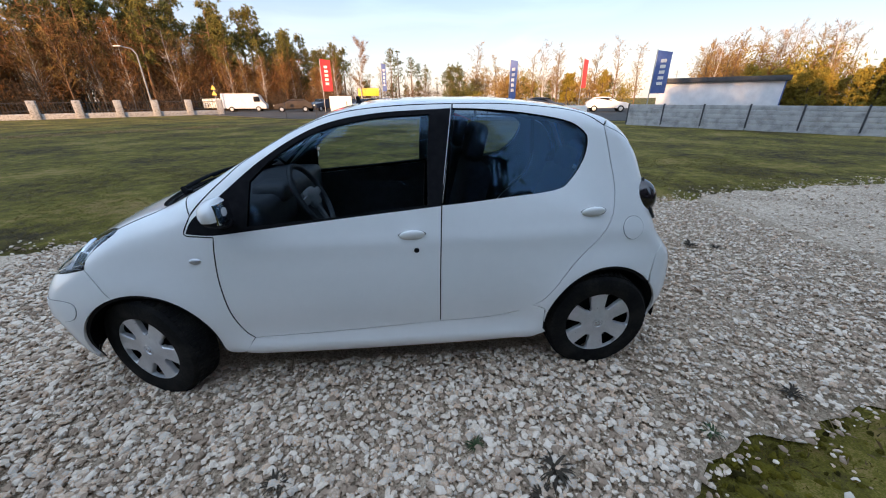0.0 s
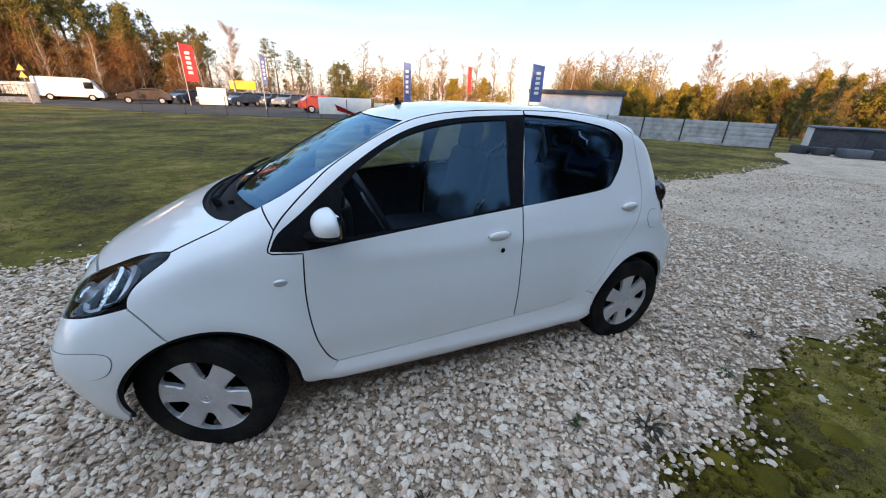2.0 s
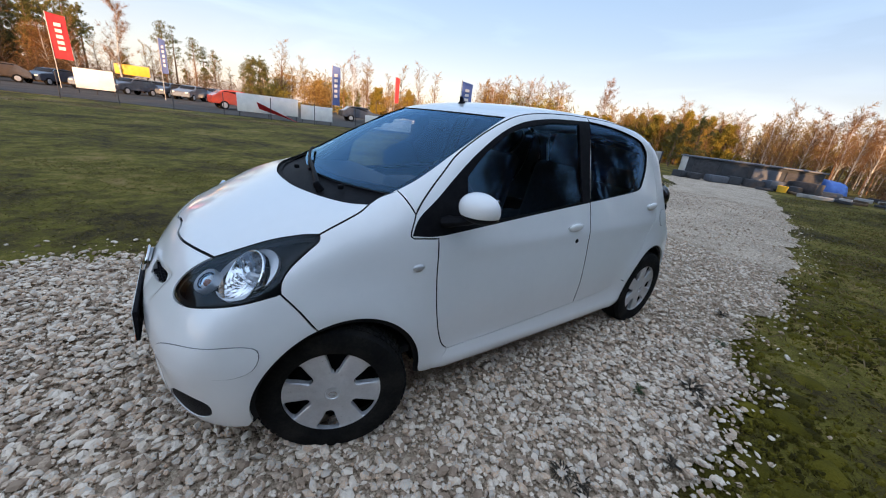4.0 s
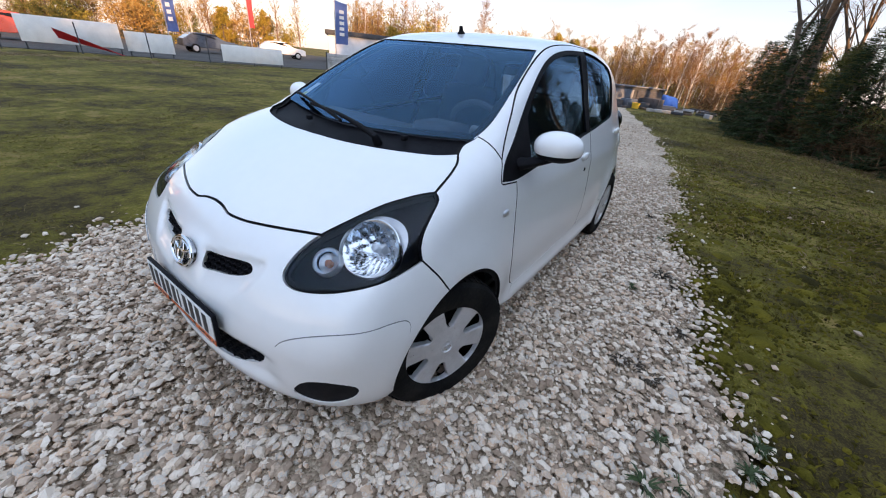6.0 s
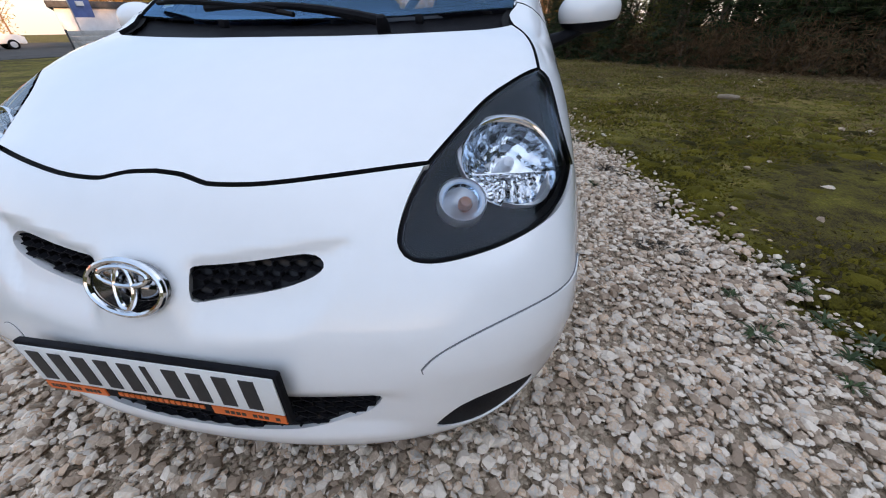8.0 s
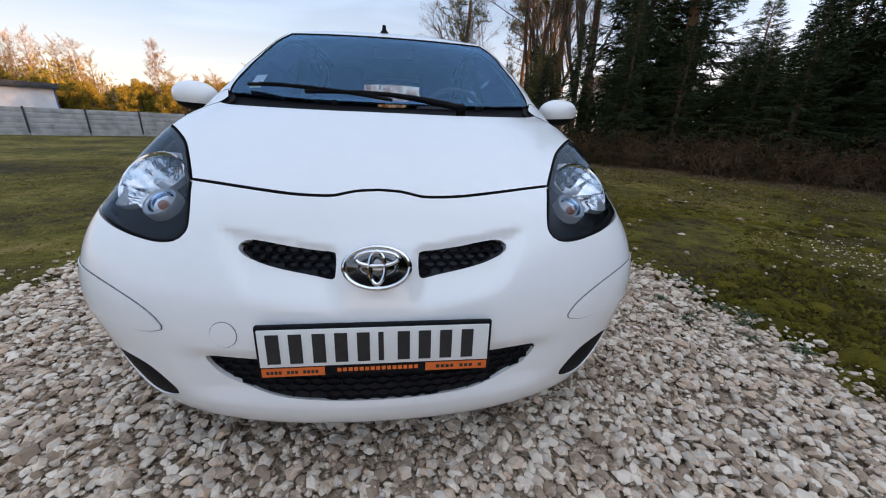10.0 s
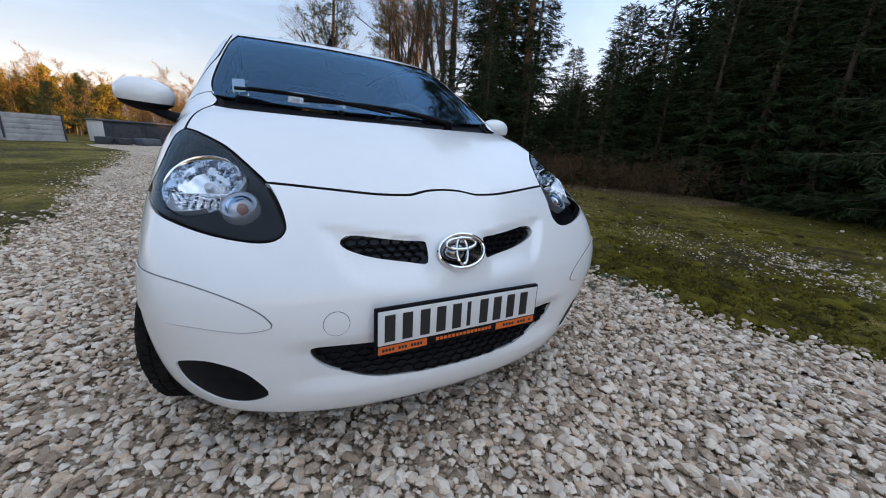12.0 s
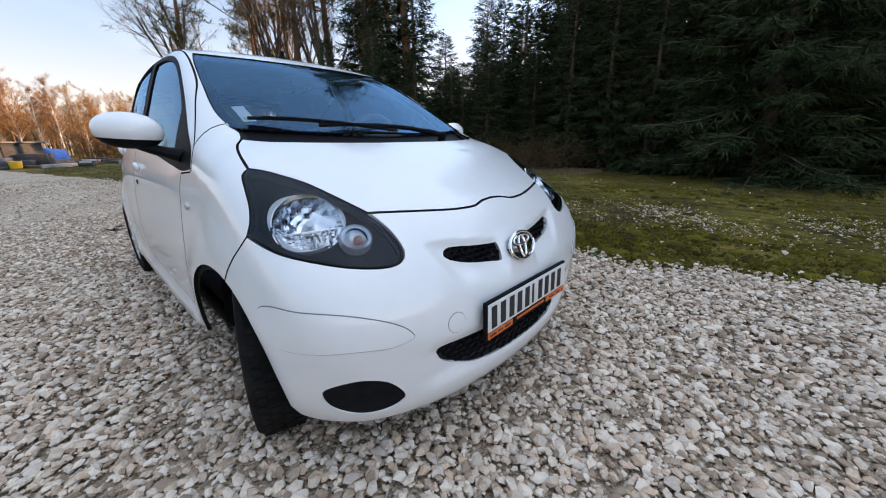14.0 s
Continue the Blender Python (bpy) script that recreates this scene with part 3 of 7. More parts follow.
# single larger stones by the verge
for x, y, r in ((0, -1.90, .055), (.10, -2.02, .05), (1.03, -1.58, .045), (.55, -1.66, .05), (1.55, -1.48, .04), (-.45, -1.95, .045), (-2.09, -.41, .035), (1.8, -1.62, .05), (-2.5, -3.0, .06), (.9, -2.5, .05)):
    o = tagged(part("loose_stone", singles[int(abs(x * 37 + y * 11)) % len(singles)], None), "single larger pale stone beside the track", "stone", "larger stones")
    o.matrix_basis = pose(x, y, r * .06, rng.uniform(-15, 15), rng.uniform(-15, 15), rng.uniform(0, 360)) @ Matrix.Diagonal((r * .55, r * .42, r * .30, 1))

# ---- the white car: its skin is one smooth form, from which every panel is cut ----
top_line = curve([(-1.9, .605), (-1.68, .731), (-1.62, .770), (-1.5, .826), (-1.3, .908), (-1.1, .973), (-1, 1.002), (-.9, 1.050), (-.6, 1.211), (-.35, 1.337), (-.2, 1.393), (0, 1.429), (.25, 1.443), (.55, 1.443), (.9, 1.418), (1.15, 1.371), (1.3, 1.285), (1.45, 1.011), (1.55, .847), (1.66, .6)])
crown = curve([(-1.7, .34), (-1.5, .24), (-1.1, .10), (-.9, .106), (-.3, .091), (.3, .087), (1.2, .125), (1.5, .24)])
nose = curve([(0, -1.56), (.12, -1.69), (.17, -1.738), (.22, -1.757), (.32, -1.770), (.42, -1.771), (.5, -1.760), (.58, -1.734), (.66, -1.702), (.74, -1.668), (.8, -1.582), (1, -1.217)])
tail = curve([(0, 1.471), (.25, 1.582), (.45, 1.638), (.62, 1.637), (.75, 1.572), (.95, 1.495), (1.3, 1.349), (1.45, 1.193)])
flank = curve([(.1, .70), (.18, .745), (.25, .772), (.36, .786), (.5, .795), (.62, .789), (.75, .772), (.88, .742), (.96, .715), (1.1, .661), (1.26, .601), (1.4, .539), (1.5, .47)])
waist = curve([(-1.9, -.123), (-1.6, -.051), (-1.4, -.032), (-1.1, -.013), (-.8, -.006), (-.3, .001), (.4, .002), (.9, -.009), (1.2, -.034), (1.62, -.084)])


def soft_max(a, b, k):
    h = np.clip(.5 + .5 * (a - b) / k, 0, 1)
    return a * h + b * (1 - h) + k * h * (1 - h)


def step01(t):
    t = np.clip(t, 0, 1)
    return t * t * (3 - 2 * t)


def body_form(x, y, z):
    """Below zero inside the car's skin."""
    y = np.abs(y)
    s = y - flank(z) - waist(x)
    for ax in (-1.16, 1.18):
        s = s - .022 * np.exp(-((np.hypot(x - ax, z - .275) - .33) / .10) ** 2)
    # the sill swells out below the doors
    s = s - .030 * np.exp(-((z - .235) / .062) ** 2) * np.clip((x + .80) * 7, 0, 1) * np.clip((.87 - x) * 9, 0, 1)
    # the shoulder that runs along the doors
    s = s - .006 * np.exp(-((z - .80) / .05) ** 2) * np.clip((x + .9) * 3, 0, 1)
    t = (z - top_line(x) + crown(x) * y * y) * .8
    f = nose(z) + .234 * y**2 + (.029 - .387 * np.clip((z - .45) / .3, -1, 1)) * y**4 - x
    # hollows round the two air slots: a crisp brow above, a ramp below and a rib at the outer end; a boss for the badge between them
    mid = .601 + .13 * (y - .10)
    brow = step01((mid + .046 - z) / .030)
    ramp = step01((z - mid + .105) / .075)
    outer = .338 + .62 * np.clip(z - .625, -.2, .03)
    f = f + .017 * brow * ramp * step01((y - .068) / .050) * step01((outer + .030 - y) / .050)
    f = f - .008 * np.exp(-(y / .085) ** 4 - ((z - .603) / .060) ** 4)
    # a soft ledge over the plate and the sunk lower intake with its lip
    f = f + .018 * step01((z - .232) / .060) * step01((.412 - z) / .055) * step01((.50 - y) / .12)
    b = x - tail(z) + (.10 * y**2 + .18 * y**4) * (.4 + .6 * np.clip((z - .66) / .12, 0, 1))
    k = .10 - .045 * np.clip((z - .95) / .2, 0, 1)
    g = soft_max(s, t, k)
    g = soft_max(g, f, .138)
    g = soft_max(g, b, .10)
    return soft_max(g, .11 - z, .05)


def slope(p):
    e = 2e-3
    g = np.stack([(body_form(*(p + e * a).T) - body_form(*(p - e * a).T)) / (2 * e) for a in np.eye(3)], 1)
    return g


def snap(p):
    """Moves points onto the skin along its slope."""
    p = np.array(p, float)
    for _ in range(8):
        g = slope(p)
        p = p - (body_form(*p.T) / np.maximum((g * g).sum(1), .05))[:, None] * g
    return p


def edge(points, step=.018):
    """A smooth line on the left skin (y is given as a distance from the middle) through the given points."""
    P = np.array(points, float) * (1, -1, 1)
    if len(P) == 2:
        Q = P[:1] + (P[1] - P[0]) * np.linspace(0, 1, max(3, int(np.linalg.norm(P[1] - P[0]) / step)))[:, None]
        return snap(Q)
    E = np.vstack([2 * P[0] - P[1], P, 2 * P[-1] - P[-2]])
    out = []
    for i in range(1, len(E) - 2):
        n = max(2, int(np.linalg.norm(E[i+1] - E[i]) / step))
        t = np.linspace(0, 1, n, endpoint=False)[:, None]
        out.append(.5 * (2*E[i] + (E[i+1] - E[i-1]) * t + (2*E[i-1] - 5*E[i] + 4*E[i+1] - E[i+2]) * t*t + (3*E[i] - E[i-1] - 3*E[i+1] + E[i+2]) * t**3))
    return snap(np.vstack(out + [P[-1:]]))


def ring(*edges):
    """Joins edges end to end into a closed loop."""
    pts = np.vstack([e[:-1] for e in edges])
    keep = [0]
    for i in range(1, len(pts)):
        if np.linalg.norm(pts[i] - pts[keep[-1]]) > .004:
            keep.append(i)
    return pts[keep]


def both_halves(half):
    """A loop over both sides from its left half, which runs from the middle to the middle."""
    m = half[::-1] * (1, -1, 1)
    pts = np.vstack([half, m[1:-1] if abs(half[0][1]) < 1e-3 and abs(half[-1][1]) < 1e-3 else m])
    return pts


def closed(points, step=.012):
    P = list(points)
    e = edge(P + P[:3], step)
    # keep one full turn
    a, n = np.array(P[1]) * (1, -1, 1), len(e)
    k0 = int(np.argmin(np.linalg.norm(e[: n // 2] - snap([a])[0], axis=1)))
    k1 = n // 2 + int(np.argmin(np.linalg.norm(e[n // 2:] - snap([a])[0], axis=1)))
    return e[k0:k1]


def inside(poly, q):
    """Which of the points q lie inside the polygon."""
    x, y = q[:, 0][:, None], q[:, 1][:, None]
    a, b = poly, np.roll(poly, -1, 0)
    c = ((a[:, 1] > y) != (b[:, 1] > y)) & (x < (b[:, 0] - a[:, 0]) * (y - a[:, 1]) / np.where(b[:, 1] == a[:, 1], 1e-9, b[:, 1] - a[:, 1]) + a[:, 0])
    return c.sum(1) % 2 == 1


def inset(poly, d):
    a, b = np.roll(poly, 1, 0), np.roll(poly, -1, 0)
    t = unit(b - a)
    area = (poly[:, 0] * b[:, 1] - b[:, 0] * poly[:, 1]).sum()
    n = np.stack([-t[:, 1], t[:, 0]], 1) * (1 if area > 0 else -1)
    return poly + n * d


from mathutils import geometry


def skin_mesh(name, loop, d, mat, holes=(), gap=.0025, lift=0.0, depth=.014, res=.03, axis=None, hole_gap=0.0, rim=None):
    """A panel of the skin inside the loop, with a rim. d: the way it is seen along; axis: wraps round an upright axis instead."""
    if axis is None:
        d = unit(np.array(d, float))
        u = unit(np.cross(d, (0, 0, 1) if abs(d[2]) < .8 else (0, 1, 0))); v = np.cross(u, d)
        flat = lambda p: np.stack([p @ u, p @ v], 1)
        depths = loop @ d
        start = depths.max() + .12

        def rays(q):
            return q[:, :1] * u + q[:, 1:] * v + start * d, np.broadcast_to(-d, (len(q), 3)), np.ptp(depths) + .5
    else:
        sx = 1 if d[0] > 0 else -1

        def flat(p):
            return np.stack([np.arctan2(p[:, 1], sx * (p[:, 0] - axis)) * .75, p[:, 2]], 1)

        def rays(q):
            th = q[:, 0] / .75
            out = np.stack([sx * np.cos(th), np.sin(th), 0 * th], 1)
            return np.array([axis, 0, 0]) + out * 1.25 + np.stack([0 * th, 0 * th, q[:, 1]], 1), -out, 1.2
    poly = inset(flat(loop), gap)
    hpolys = [inset(flat(h), -hole_gap) for h in holes]
    lo, hi = poly.min(0), poly.max(0)
    gx, gy = np.meshgrid(np.arange(lo[0], hi[0], res), np.arange(lo[1], hi[1], res))
    q = np.stack([gx.ravel() + (np.round((gy.ravel() - lo[1]) / res) % 2) * res * .5, gy.ravel()], 1)
    ok = inside(poly, q)
    for h in hpolys:
        ok &= ~inside(h, q)
    q = q[ok]
    rim_pts = np.vstack([poly, *hpolys]) if hpolys else poly
    if len(q):
        near = np.min(np.linalg.norm(q[:, None] - rim_pts[None], axis=2), axis=1) > res * .45
        q = q[near]
    pts, edges, k = np.vstack([rim_pts, q]), [], 0
    for p in [poly, *hpolys]:
        edges += [(k + i, k + (i + 1) % len(p)) for i in range(len(p))]
        k += len(p)
    r = geometry.delaunay_2d_cdt([Vector(p) for p in pts], edges, [], 0, 1e-5)
    P2, F = np.array([tuple(v) for v in r[0]]), [f for f in r[2]]
    cen = np.array([P2[list(f)].mean(0) for f in F])
    keep = inside(poly, cen)
    for h in hpolys:
        keep &= ~inside(h, cen)
    F = [f for f, ok in zip(F, keep) if ok]
    used = sorted({i for f in F for i in f}); back = {i: j for j, i in enumerate(used)}
    P2, F = P2[used], [tuple(back[i] for i in f) for f in F]
    # meet the skin
    p0, way, far = rays(P2)
    ts = np.linspace(0, far, 120)
    val = np.array([body_form(*(p0 + t * way).T) for t in ts])
    hit = val < 0
    i = hit.argmax(0); bad = ~hit.any(0)
    a, b = ts[np.maximum(i - 1, 0)], ts[np.maximum(i, 1)]
    for _ in range(26):
        mid = (a + b) / 2
        ins = body_form(*(p0 + mid[:, None] * way).T) < 0
        b = np.where(ins, mid, b); a = np.where(ins, a, mid)
    if bad.any() and (~bad).any():
        src = np.where(~bad)[0]
        for j in np.where(bad)[0]:
            b[j] = b[src[np.argmin(((P2[src] - P2[j]) ** 2).sum(1))]]
    V = p0 + b[:, None] * way
    if bad.any():
        V[bad] = snap(V[bad])
    N = unit(slope(V))
    V = V + N * lift
    A = V[[f[0] for f in F]]; B = V[[f[1] for f in F]]; C = V[[f[2] for f in F]]
    turn = (np.cross(B - A, C - A) * N[[f[0] for f in F]]).sum(1) < 0
    F = [f[::-1] if s else f for f, s in zip(F, turn)]
    # the rim, from the open edges
    seen = {}
    for f in F:
        for x, y in zip(f, f[1:] + f[:1]):
            seen[(x, y)] = True
    open_edges = [(x, y) for x, y in seen if (y, x) not in seen]
    verts, faces, norms = list(V), list(F), [[N[i] for i in f] for f in F]
    for x, y in open_edges:
        k = len(verts)
        verts += [V[x], V[y], V[y] - N[y] * depth, V[x] - N[x] * depth]
        nn = unit(np.cross(N[x], V[y] - V[x])) * -1
        faces.append((k + 1, k, k + 3, k + 2)); norms.append([nn] * 4)
    rims = rim or mat
    me = mesh_of(name, verts, faces, [mat, rims], smooth=True, index=[0] * len(F) + [1] * len(open_edges))
    me.normals_split_custom_set([tuple(n) for f in norms for n in f])
    return me


def mirrored(me):
    V = np.array([tuple(v.co) for v in me.vertices]) * (1, -1, 1)
    F = [tuple(p.vertices)[::-1] for p in me.polygons]
    kinds = [p.material_index for p in me.polygons]
    N = np.empty(len(me.loops) * 3, np.float32); me.loops.foreach_get("normal" if hasattr(me.loops[0], "normal") else "normal", N)
    N = N.reshape(-1, 3) * (1, -1, 1)
    norms, k = [], 0
    for p in me.polygons:
        n = len(p.vertices)
        norms += [tuple(x) for x in N[k:k + n][::-1]]
        k += n
    out = mesh_of(me.name, V, F, list(me.materials), smooth=True, index=kinds)
    out.normals_split_custom_set(norms)
    return out


def seal_mesh(name, loop, width=.016, sink=.012, mat=None):
    """A dark strip behind the joint round a panel."""
    N = unit(slope(loop))
    t = unit(np.roll(loop, -1, 0) - np.roll(loop, 1, 0))
    s = np.cross(N, t)
    V = np.vstack([loop + s * width - N * sink, loop - s * width - N * sink])
    n = len(loop)
    F = [(i, (i + 1) % n, n + (i + 1) % n, n + i) for i in range(n)]
    return mesh_of(name, V, F, mat or RUBBER)


car = tagged(new("car"), "white five-door small hatchback parked on pale gravel, front wheels turned", "car")


def pair(name, loop, d, mat, label="", holes=(), parents=None, seal=True, **kw):
    """A panel on the left and its mirror image on the right."""
    if mat is PAINT and seal:
        kw.setdefault("rim", RUBBER); kw.setdefault("gap", .003)
    me = skin_mesh(name, loop, d, mat, holes, **kw)
    obs = [part(name, me, None, parents[0] if parents else car, label), part(name, mirrored(me), None, parents[1] if parents else car, label)]
    if seal:
        for ob, m in zip(obs, (1, -1)):
            part("seal", seal_mesh("seal", loop * (1, m, 1)), None, ob)
    return obs


# lines on the skin
hood_front = edge([(-1.600, 0, .758), (-1.604, .055, .755), (-1.612, .095, .746), (-1.614, .125, .744), (-1.603, .209, .746), (-1.566, .33, .752), (-1.512, .473, .760)])
lamp_top = edge([(-1.512, .473, .760), (-1.423, .517, .800), (-1.340, .562, .838), (-1.27, .614, .864), (-1.205, .665, .880)])
lamp_under = edge([(-1.512, .473, .760), (-1.580, .451, .716), (-1.620, .442, .677), (-1.635, .446, .656), (-1.641, .468, .640), (-1.634, .515, .638), (-1.604, .590, .651), (-1.563, .654, .669), (-1.508, .698, .682), (-1.442, .723, .695), (-1.35, .736, .714)], .012)
lamp_rear = edge([(-1.35, .736, .714), (-1.346, .728, .752), (-1.315, .713, .791), (-1.26, .699, .833), (-1.214, .686, .865), (-1.205, .665, .880)])
hood_side = edge([(-1.205, .665, .880), (-1.11, .652, .921), (-1.04, .63, .945), (-.997, .60, .964)])
hood_rear = edge([(-.997, .60, .964), (-1.066, .512, .954), (-1.128, .354, .950), (-1.168, .17, .947), (-1.178, 0, .946)])
screen_base = edge([(-.90, .60, 1.0), (-.965, .42, 1.0), (-1.02, .2, .995), (-1.04, 0, .99)])
screen_side = edge([(-.90, .60, 1.0), (-.78, .605, 1.065), (-.58, .575, 1.175), (-.40, .54, 1.265), (-.26, .505, 1.335)])
screen_top = edge([(-.26, .505, 1.335), (-.295, .35, 1.35), (-.32, .15, 1.36), (-.325, 0, 1.36)])
foot_seam = edge([(-.88, .603, 1.012), (-.845, .69, .935)])
door_top = edge([(-.845, .69, .935), (-.80, .672, .99), (-.70, .635, 1.08), (-.54, .58, 1.20), (-.25, .53, 1.34), (0, .52, 1.388), (.378, .515, 1.408), (.75, .51, 1.398), (1.0, .51, 1.365), (1.14, .535, 1.29)])
b_top = np.argmin(np.abs(door_top[:, 0] - .378))
door_front = edge([(-.66, .785, .315), (-.70, .785, .36), (-.742, .785, .48), (-.76, .78, .66), (-.752, .75, .852)])
door_tip = edge([(-.752, .75, .852), (-.82, .745, .857), (-.878, .735, .868), (-.845, .69, .935)])
door_b = np.vstack([door_top[b_top:b_top + 1], edge([(.345, .61, 1.2), (.325, .67, 1.08), (.306, .71, .95), (.292, .785, .65), (.288, .785, .352)])])
door_low = edge([(.288, .785, .352), (-.2, .78, .328), (-.66, .785, .315)])
rear_low = edge([(.288, .785, .352), (.55, .785, .362), (.70, .79, .385)])
rear_edge = edge([(.70, .79, .385), (.80, .80, .432), (.865, .80, .49), (.985, .777, .65), (1.125, .74, .785), (1.180, .71, .875), (1.195, .68, .97), (1.19, .646, 1.05), (1.172, .615, 1.15), (1.14, .535, 1.29)])


def arch(cx, cz, r, a0, a1, n=40):
    a = np.radians(np.linspace(a0, a1, n))
    return snap(np.stack([cx + r * np.cos(a), np.full(n, -.785), cz + r * np.sin(a)], 1))


arch_front_fore = arch(-1.147, .268, .326, 108, 192, 24)      # over the bumper
arch_front_aft = arch(-1.147, .268, .326, 108, 0, 32)         # over the fender
arch_rear = arch(1.185, .285, .335, 184, -6, 44)
bumper_joint = np.vstack([lamp_under[-1:], edge([(-1.30, .77, .653), (-1.258, .79, .590)]), arch_front_fore[:1]])

# bonnet
hood_loop = both_halves(np.vstack([hood_front[:-1], lamp_top[:-1], hood_side[:-1], hood_rear]))
hood = part("bonnet", skin_mesh("bonnet", hood_loop, (-.35, 0, 1), PAINT, gap=.0045, res=.035, rim=RUBBER), None, car)
part("seal", seal_mesh("seal", hood_loop, .02, .014), None, hood)
# front bumper with its openings
slot_l = closed([(-1.695, .100, .627), (-1.688, .128, .628), (-1.68, .165, .631), (-1.672, .205, .635), (-1.665, .245, .641), (-1.656, .290, .645), (-1.655, .312, .638), (-1.662, .319, .625), (-1.672, .303, .611), (-1.687, .262, .597), (-1.696, .22, .587), (-1.701, .18, .579), (-1.708, .14, .573), (-1.721, .103, .570), (-1.718, .094, .580), (-1.708, .092, .60), (-1.698, .094, .620)])
low_half = edge([(-1.77, 0, .365), (-1.76, .2, .368), (-1.73, .36, .376), (-1.715, .405, .375), (-1.715, .40, .345), (-1.73, .36, .305), (-1.75, .25, .27), (-1.76, .12, .258), (-1.76, 0, .255)])
fog_l = closed([(-1.575, .698, .322), (-1.60, .668, .350), (-1.64, .615, .358), (-1.67, .55, .324), (-1.68, .505, .262), (-1.665, .515, .235), (-1.635, .56, .221), (-1.60, .62, .230), (-1.575, .68, .268)])
half = np.vstack([hood_front[:-1], lamp_under[:-1], bumper_joint[:-1], arch_front_fore[:-1],
                  edge([(-1.478, .745, .195), (-1.60, .645, .160), (-1.70, .42, .142), (-1.735, 0, .136)])])
bumper_loop = both_halves(half)
low_loop = both_halves(low_half)
bumper = part("front_bumper", skin_mesh("front_bumper", bumper_loop, (-1, 0, 0), PAINT, [slot_l, slot_l * (1, -1, 1), low_loop, fog_l, fog_l * (1, -1, 1)], axis=-1.0, res=.0125, gap=.003, depth=.02), None, car)
part("seal", seal_mesh("seal", bumper_loop, .014, .014), None, bumper)


def grille_mesh(loop, sink, pitch, along, width=.003):
    """A flat honeycomb of dark webs behind an opening."""
    c0, c1 = loop.min(0), loop.max(0)
    webs = []
    for r in range(int((c1[2] - c0[2]) / pitch) + 2):
        for k in range(int((c1[1] - c0[1]) / along) + 2):
            y, z = c0[1] + (k + .5 * (r % 2)) * along, c0[2] + r * pitch
            webs += [((y, z), (y + along * .5, z + pitch * .36)), ((y + along * .5, z + pitch * .36), (y + along, z)), ((y, z), (y, z - pitch * .64))]
    ends = np.array(webs)
    rim = inset(loop[:, 1:], -.003)
    ok = inside(rim, ends[:, 0]) & inside(rim, ends[:, 1])
    ends = ends[ok]
    mid_ = ends.mean(1)
    lo_, hi_ = np.full(len(mid_), -1.95), np.full(len(mid_), -1.3)
    for _ in range(26):
        m_ = (lo_ + hi_) / 2
        ins = body_form(m_, mid_[:, 0], mid_[:, 1]) < 0
        hi_ = np.where(ins, m_, hi_); lo_ = np.where(ins, lo_, m_)
    bm = bmesh.new()
    for (a_, b_), x in zip(ends, hi_):
        d_ = b_ - a_
        L_ = float(np.hypot(*d_))
        box(-.006, .006, -L_ * .53, L_ * .53, -width / 2, width / 2, bm=bm, m=pose(float(x) + sink + .006, float(a_[0] + b_[0]) / 2, float(a_[1] + b_[1]) / 2, math.degrees(math.atan2(d_[1], d_[0]))))
    return bm


for s in (1, -1):
    back = part("grille_backing", skin_mesh("grille_backing", slot_l, (-1, -.2, .2), GLOSS_BLACK, gap=-.010, lift=-.022, res=.03) if s == 1 else mirrored(bpy.data.meshes["grille_backing"]), None, bumper)
    g = part("upper_grille", grille_mesh(slot_l * (1, s, 1), .008, .0150, .030, .0026), BLACK_PLASTIC, bumper, "black honeycomb upper grille")
back = part("intake_backing", skin_mesh("intake_backing", low_loop, (-1, 0, .1), GLOSS_BLACK, gap=-.010, lift=-.011, res=.03), None, bumper)
part("lower_grille", grille_mesh(low_loop, .004, .0180, .040, .003), BLACK_PLASTIC, bumper, "black lower grille")
pair("fog_blank", fog_l, (-.8, -.5, .1), BLACK_PLASTIC, "black fog lamp blank", parents=(bumper, bumper), seal=False, gap=-.001, lift=-.004, depth=.03)
# painted corner strips, set in
strip = closed([(-1.717, .490, .447), (-1.714, .496, .470), (-1.700, .523, .495), (-1.678, .573, .523), (-1.64, .645, .551), (-1.56, .728, .568), (-1.50, .76, .570), (-1.442, .775, .556), (-1.430, .777, .522), (-1.455, .776, .477), (-1.515, .764, .457), (-1.60, .71, .457), (-1.66, .645, .452), (-1.703, .547, .437)])
pair("corner_strip", strip, (-.7, -.7, 0), PAINT, "painted bumper corner strip", parents=(bumper, bumper), seal=False, lift=.0035, depth=.005, gap=.003, res=.03)
pair("strip_joint", strip, (-.7, -.7, 0), GAP_LINE, parents=(bumper, bumper), seal=False, lift=.0012, depth=.002, gap=.0005, res=.03)
# the round cover of the towing eye
a = np.linspace(0, 2 * math.pi, 28, endpoint=False)
eye_loop = snap(np.stack([np.full(28, -1.76), .350 + .033 * np.cos(a), .447 + .034 * np.sin(a)], 1))
part("towing_eye_cover", skin_mesh("towing_eye_cover", eye_loop, (-1, .2, 0), PAINT, lift=.002, depth=.003, gap=.0015), None, bumper)
part("cover_joint", skin_mesh("cover_joint", eye_loop, (-1, .2, 0), GAP_LINE, lift=.0008, depth=.001, gap=0), None, bumper)

